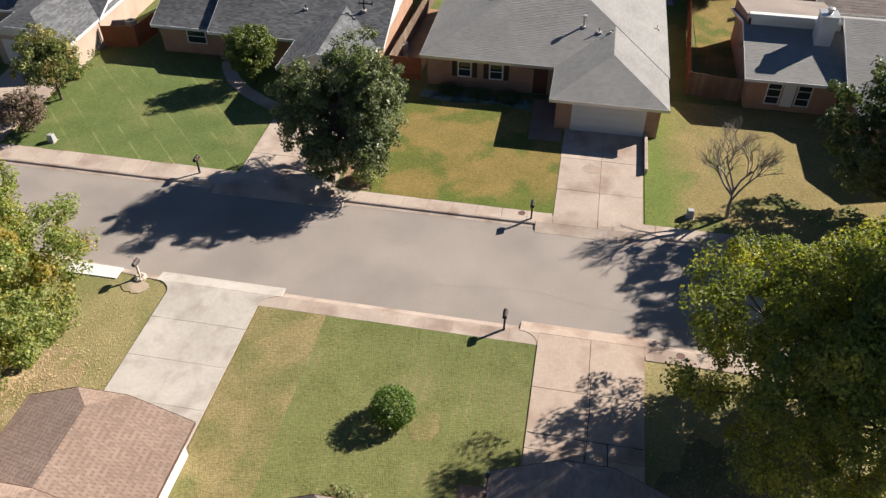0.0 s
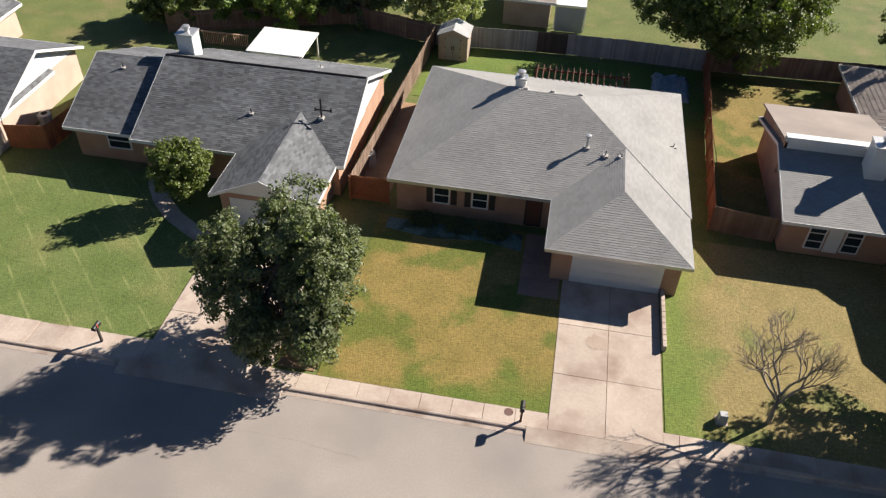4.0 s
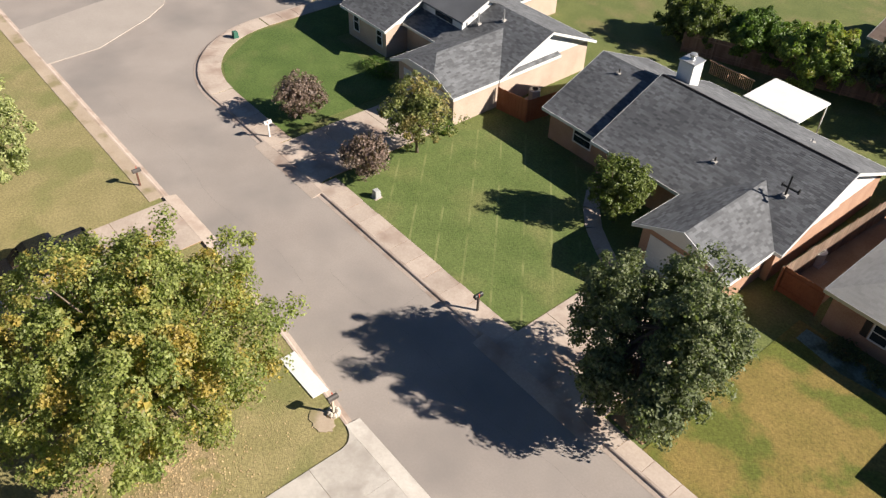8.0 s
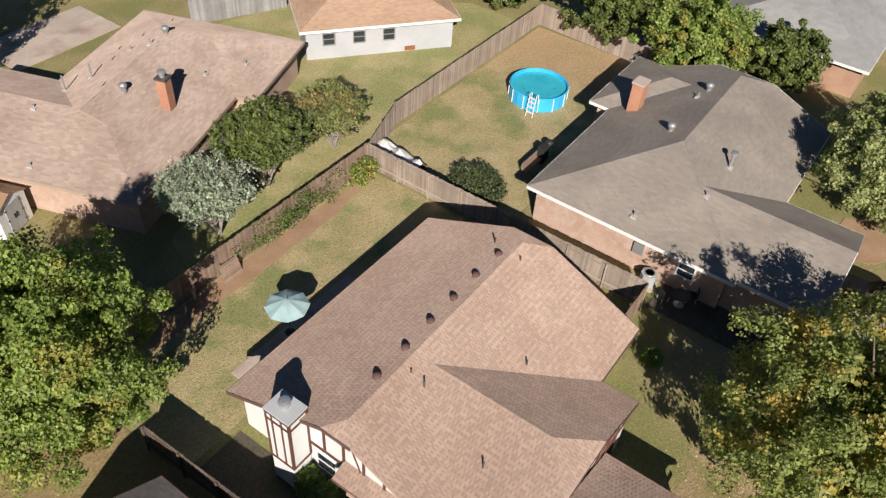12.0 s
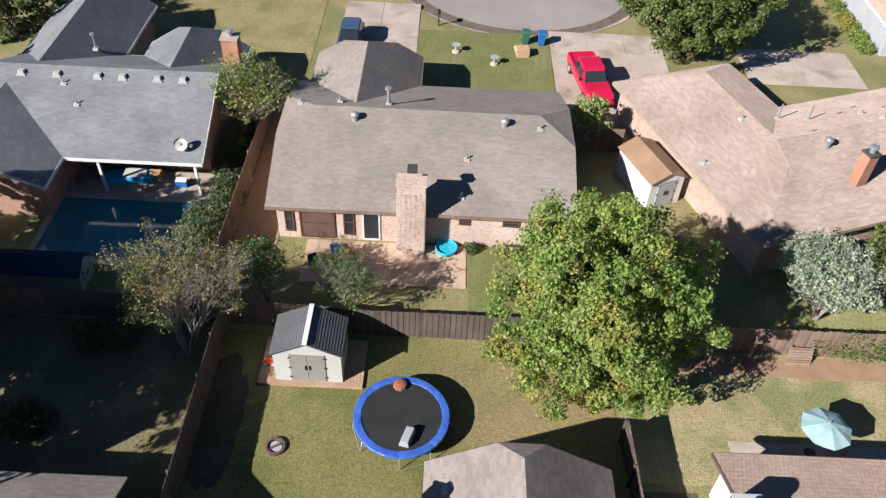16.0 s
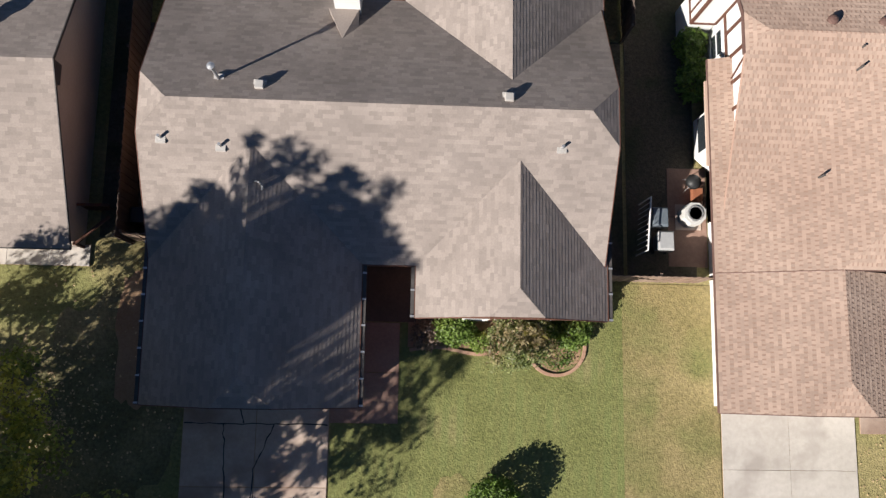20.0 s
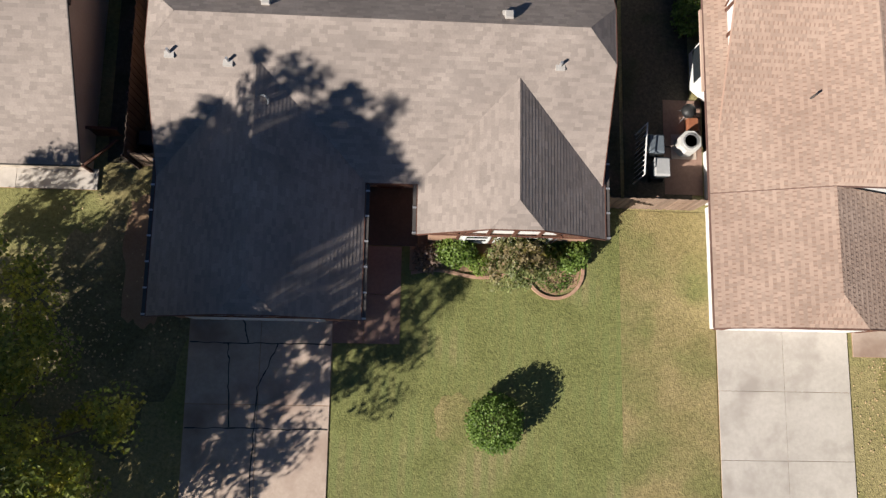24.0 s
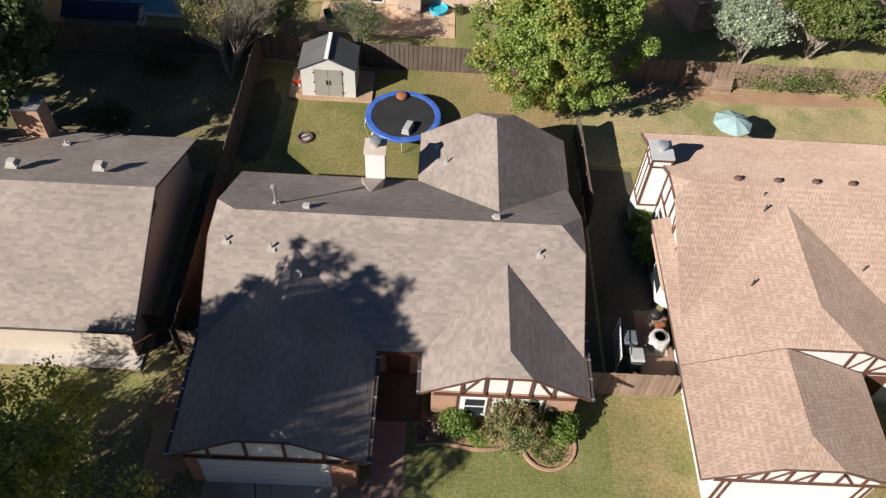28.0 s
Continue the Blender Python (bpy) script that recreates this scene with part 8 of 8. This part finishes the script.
mailbox("black mailbox on a dark post at the kerb", 1.75, -5.95, 0, M_BLACK, M_SHUTTER)
mailbox("dark mailbox on a wooden post at the kerb", 1.3, -15.0, 180, M_BLACK, M_BROWN)
mailbox("black mailbox on a dark post at the kerb", 22.4, -15.6, 180, M_BLACK, M_SHUTTER)
mailbox("mailbox on a post ringed with pale stones", 21.6, -6.0, 0, M_DARKROOF, M_CREAM, True)
mailbox("dark mailbox on a post by a dirt verge", 43.4, -6.2, 0, M_DARKROOF, M_BROWN)
mailbox("white mailbox on a white post at the kerb", 43.3, -15.3, 180, M_WHITE, M_WHITE)
mailbox("dark mailbox on a post by the turning circle", 1.8, 61.3, 0, M_BLACK, M_SHUTTER)


def utility_box(x, y, label, material):
    u = thing("utility_box", label, "utility box", x, y)
    part("casing", Mesh().hexa([(-0.22, -0.22, 0), (0.22, -0.22, 0), (0.22, 0.22, 0), (-0.22, 0.22, 0), (-0.18, -0.18, 0.55), (0.18, -0.18, 0.55), (0.18, 0.18, 0.6), (-0.18, 0.18, 0.6)]), material, u, bevel=0.03)
    part("base", Mesh().box(-0.28, 0.28, -0.28, 0.28, 0, 0.05), M_CONC, u)


utility_box(33.5, -17.1, "pale green cable box on the lawn", M_GREYP)
utility_box(-7.9, -16.9, "grey cable box near the kerb", M_GREYP)
utility_box(57.4, -20.4, "green cable box on the corner lawn", M_BIN)
inl = thing("storm_drain_slab", "bright white concrete slab over a kerb drain", "drain slab", 24.4, -6.1)
part("slab", Mesh().box(-1.5, 1.5, -0.45, 0.4, -0.05, 0.06), M_WHITE, inl, bevel=0.01)
for x, y in ((1.9, -15.4), (-7.0, -5.8)):
    mh = thing("manhole_cover", "round rusty cover set in the pavement", "manhole cover", x, y, 0.028)
    part("cover", Mesh().tube([(0, 0, 0), (0, 0, 0.012)], [0.22, 0.22], 20), M_VENT, mh)
rw = thing("retaining_wall", "low pale block wall beside a drive", "low wall", -5.35, -22.8)
for k in range(10):
    part("block", Mesh().box(-0.1, 0.1, -2.1 + k * 0.42, -2.1 + k * 0.42 + 0.4, 0, 0.42), M_CONC, rw, bevel=0.02)
slabs("walkway", "shaded concrete path to a front door", 0.2, 2.4, -28.5, -23.3, 1, 4, 0.045, category="path", mat_=M_PATH)
cw = thing("curved_path", "curved concrete garden path to the porch", "path", 22.5, -26.5, kind="structure")
pp = [(20.3, -23.9), (21.6, -24.6), (23.2, -25.6), (24.6, -26.9), (25.6, -28.3), (26.2, -29.6)]
for (x0, y0), (x1, y1) in zip(pp, pp[1:]):
    d = Vector((x1 - x0, y1 - y0, 0))
    o = Vector((-d.y, d.x, 0)).normalized() * 0.5
    g = d.normalized() * 0.012
    a, b = Vector((x0 - 22.5, y0 + 26.5, 0)), Vector((x1 - 22.5, y1 + 26.5, 0))
    part("slab", Mesh().hexa([v + Vector((0, 0, z)) for z in (-0.04, 0.045) for v in (a + g - o, b - g - o, b - g + o, a + g + o)]), M_CONC, cw)
lawn("lawn_dirt", rect(41.5, 110.0, -6.9, -5.95), M_VERGE, "worn bare strip along the kerb", 0.025)
lawn("soil_patch", [(11.2, -19.0), (13.2, -20.0), (13.4, -15.9), (11.5, -15.9)], M_DIRT, "bare soil under a street tree", 0.035)
lawn("road_patch", [(62.1, -6.8), (62.3, -11.1), (65.0, -16.3), (66.7, -18.5), (70.9, -21.0), (70.4, -14.0), (69.0, -6.8)], mat("pale_road_concrete", (0.31, 0.27, 0.24), (0.37, 0.325, 0.29), 0.9, (0.4, 7), 0.2, 40), "pale concrete patch in the road junction", -0.1165)


lawn("side_yard", rect(11.15, 13.85, 8.7, 22.3), M_TRODSHADE, "trodden side yard between two houses, coloured darker for shade", 0.024)
lawn("side_yard", rect(9.1, 11.0, 8.7, 18.2), M_TRODSHADE, "trodden side yard between two houses, coloured darker for shade", 0.024)
lawn("side_yard", rect(-8.75, -5.7, 9.8, 20.6), M_TRODSHADE, "trodden side yard beside the fence, coloured darker for shade", 0.024)
lawn("side_yard", rect(-8.6, -6.2, 33.0, 49.0), M_DIRT, "strip of reddish bare soil beside a fence", 0.024)
lawn("side_yard", rect(-10.4, -8.8, 33.0, 50.0), M_TRODSHADE, "overgrown strip beside a fence, coloured darker for shade", 0.026)
lawn("back_yard", rect(31.95, 54.3, 20.5, 31.2), M_YARD, "dry straw-coloured back lawn round a pool", 0.022)
lawn("soil_patch", blob(44.8, 3.6, 2.2, 1.6, 6.0), M_DIRT, "reddish bare soil under the street tree", 0.03)
lawn("ground_cover", [(2.6, -28.3), (10.7, -28.3), (10.7, -27.3), (8.0, -26.9), (5.0, -27.3), (2.6, -26.8)][::-1], grass_mat("bluish_ground_cover", (0.10, 0.14, 0.115), (0.17, 0.22, 0.19), (0.07, 0.09, 0.06), (0.5, 0.6), 0.8), "bluish-grey ground cover in the shaded bed", 0.05)
lawn("soil_patch", blob(21.6, -5.35, 0.75, 0.5, 8.0), M_VERGE, "pale worn ground round a mailbox", 0.036)
for x0, way, y, side, m_ in ((19.75, 1, -5.2, 1, M_PALECONC), (14.6, -1, -5.2, 1, M_PALECONC), (0.0, 1, -5.2, 1, M_BROWNCONC), (-5.25, -1, -5.2, 1, M_BROWNCONC),
                             (-5.2, -1, -15.6, -1, M_CONC), (0.05, 1, -15.6, -1, M_CONC), (13.6, -1, -15.6, -1, M_CONC), (20.0, 1, -15.6, -1, M_CONC), (36.9, -1, -15.6, -1, M_CONC), (42.1, 1, -15.6, -1, M_CONC)):
    arc_ = [(x0 + way * 1.0 * (1 - math.cos(q)), y - side * 0.84 * math.sin(q)) for q in [math.radians(10 * k) for k in range(10)]]
    flare = arc_ + [(x0, y - side * 0.84)]
    turned = sum(p[0] * q[1] - q[0] * p[1] for p, q in zip(flare, flare[1:] + flare[:1]))
    lawn("drive_flare", flare if turned > 0 else flare[::-1], m_, "rounded flared concrete edge of a drive", 0.054)
lawn("stain", blob(-2.0, -20.6, 0.55, 0.5, 7.0), M_STAIN, "round brown oil stain on the drive", 0.062)
slabs("drive_pad", "grey concrete pad behind the angled house", 24.5, 33.0, 55.0, 60.0, 4, 2, 0.04, category="drive")
for k in range(7):
    bush("shrub", "yellow-green shrub along a white house front", 34.6, 60.5 + 1.7 * k, 0.6, 0.7, 0.9, L_BRIGHT, 1100, 0.13, 90 + k, 0.3)

cpt = thing("carport", "white flat carport roof on thin posts", "carport", 1.75, -57.5)
part("roof", Mesh().box(-1.3, 1.2, -2.0, 1.8, 2.3, 2.42), M_WHITE, cpt)
part("lattice_panel", Mesh().box(-1.2, 1.15, 1.66, 1.7, 0.05, 2.2), M_GREYP, cpt)
for a in (-1.3, 1.2):
    for b in (-1.5, 1.2):
        part("post", Mesh().box(a - 0.05, a + 0.05, b - 0.05, b + 0.05, 0, 2.3), M_WHITE, cpt)

lawn("soil_patch", blob(-6.9, 24.8, 1.3, 3.6, 5.0), M_DIMSHADE, "thin grass along the fence, coloured darker to deepen its shade", 0.036)
lawn("soil_patch", blob(-8.4, 3.2, 2.9, 4.4, 6.0), M_SHADY, "thin grass under the large tree, coloured darker for its shade", 0.02)
lawn("soil_patch", blob(-6.9, 6.2, 1.0, 2.6, 9.0), M_DIRT, "reddish bare soil beside the garage wall", 0.03)


def garden_seat(x, y, turn):
    g = thing("garden_chair", "dark metal garden chair in a shady side yard", "chair", x, y, 0, turn, group="side yard chairs")
    part("seat", Mesh().box(-0.24, 0.24, -0.24, 0.24, 0.4, 0.44), M_BLACK, g, bevel=0.01)
    part("backrest", Mesh().box(-0.24, 0.24, 0.21, 0.25, 0.44, 0.9), M_BLACK, g, bevel=0.01)
    for a in (-0.22, 0.18):
        for b in (-0.22, 0.2):
            part("leg", Mesh().box(a, a + 0.04, b, b + 0.04, 0, 0.4), M_GREYP, g)


garden_seat(32.9, 10.9, 60)
garden_seat(33.9, 9.7, 200)
tb = thing("garden_table", "round dark metal garden table in a shady side yard", "table", 33.2, 10.1)
part("tabletop", Mesh().tube([(0, 0, 0.68), (0, 0, 0.72)], [0.5, 0.5], 20), M_DARKROOF, tb)
part("pedestal", Mesh().tube([(0, 0, 0.02), (0, 0, 0.68)], [0.05, 0.05], 8), M_GREYP, tb)
part("foot", Mesh().tube([(0, 0, 0), (0, 0, 0.03)], [0.3, 0.28], 12), M_GREYP, tb)
lawn("side_yard", rect(32.0, 36.5, 4.2, 11.4), M_TRODSHADE, "bare side yard with garden furniture, coloured darker for shade", 0.02)

M_TAR = mat("dark_road_crack", (0.19, 0.165, 0.15), (0.235, 0.205, 0.185), 0.9, (1, 9), 0)
rcr = thing("road_cracks", "thin wandering cracks in the asphalt", "crack", 10.0, -10.5, -0.116)
for x0, y0, x1, y1, sd in ((-14, -8.6, 6, -8.9, 1), (8, -11.9, 30, -11.4, 2), (30, -9.6, 56, -9.2, 3), (-4.5, -6.6, -5.5, -14.2, 4), (24.5, -7.2, 25.4, -14.2, 5)):
    rr = random.Random(sd)
    m = Mesh()
    n = 40
    line = [Vector((x0 + (x1 - x0) * k / n - 10 + rr.uniform(-0.05, 0.05), y0 + (y1 - y0) * k / n + 10.5 + 0.25 * math.sin(k * 0.33 + sd) + rr.uniform(-0.06, 0.06), 0)) for k in range(n + 1)]
    for p in line:
        o = Vector((y0 - y1, x1 - x0, 0)).normalized() * rr.uniform(0.003, 0.010)
        m.v += [tuple(p - o), tuple(p + o)]
    m.f = [(2 * k, 2 * k + 2, 2 * k + 3, 2 * k + 1) for k in range(n)]
    part("crack", m, M_TAR, rcr)

# ---- houses far behind ----
house("house", "low tan outbuilding with a brownish grey roof behind the fence", [dict(r=(3.0, 7.8, -62.5, -55.7), axis="x", pitch=0.14)], R_MAIN, M_TANW, tab=(0.6, 0.3))
house("house", "white house far behind the trees", [dict(r=(16.0, 24.0, -68.0, -57.6), axis="x", pitch=0.42)], R_PINK, M_WHITE, tab=(0.6, 0.3))
house("house", "grey-roofed house beside the yard", [dict(r=(-34.0, -18.5, -50.0, -41.5), axis="x", pitch=0.42, c0=1, c1=1)], R_MAIN, M_BRICK, tab=(0.6, 0.3))
house("house", "white and brick house past the turning circle", [dict(r=(35.2, 47.0, 59.5, 74.0), axis="y", pitch=0.42, c0=1, c1=1)], R_PINK, M_SIDING, tab=(0.6, 0.3))
house("house", "house past the end of the street", [dict(r=(60.0, 74.0, 8.0, 20.0), axis="x", pitch=0.42, c0=1, c1=1)], R_GREY, M_BRICK, tab=(0.6, 0.3))
for o in list(scene.objects):
    if o.name.split(".")[0] == "house" and o.location.length == 0:
        walls = [c for c in o.children if c.name.split(".")[0] == "wall"]
        xs = [v.co.x for c in walls for v in c.data.vertices]
        ys = [v.co.y for c in walls for v in c.data.vertices]
        mid = Vector(((min(xs) + max(xs)) / 2, (min(ys) + max(ys)) / 2, 0))
        o.location = mid
        for c in o.children:
            c.location -= mid
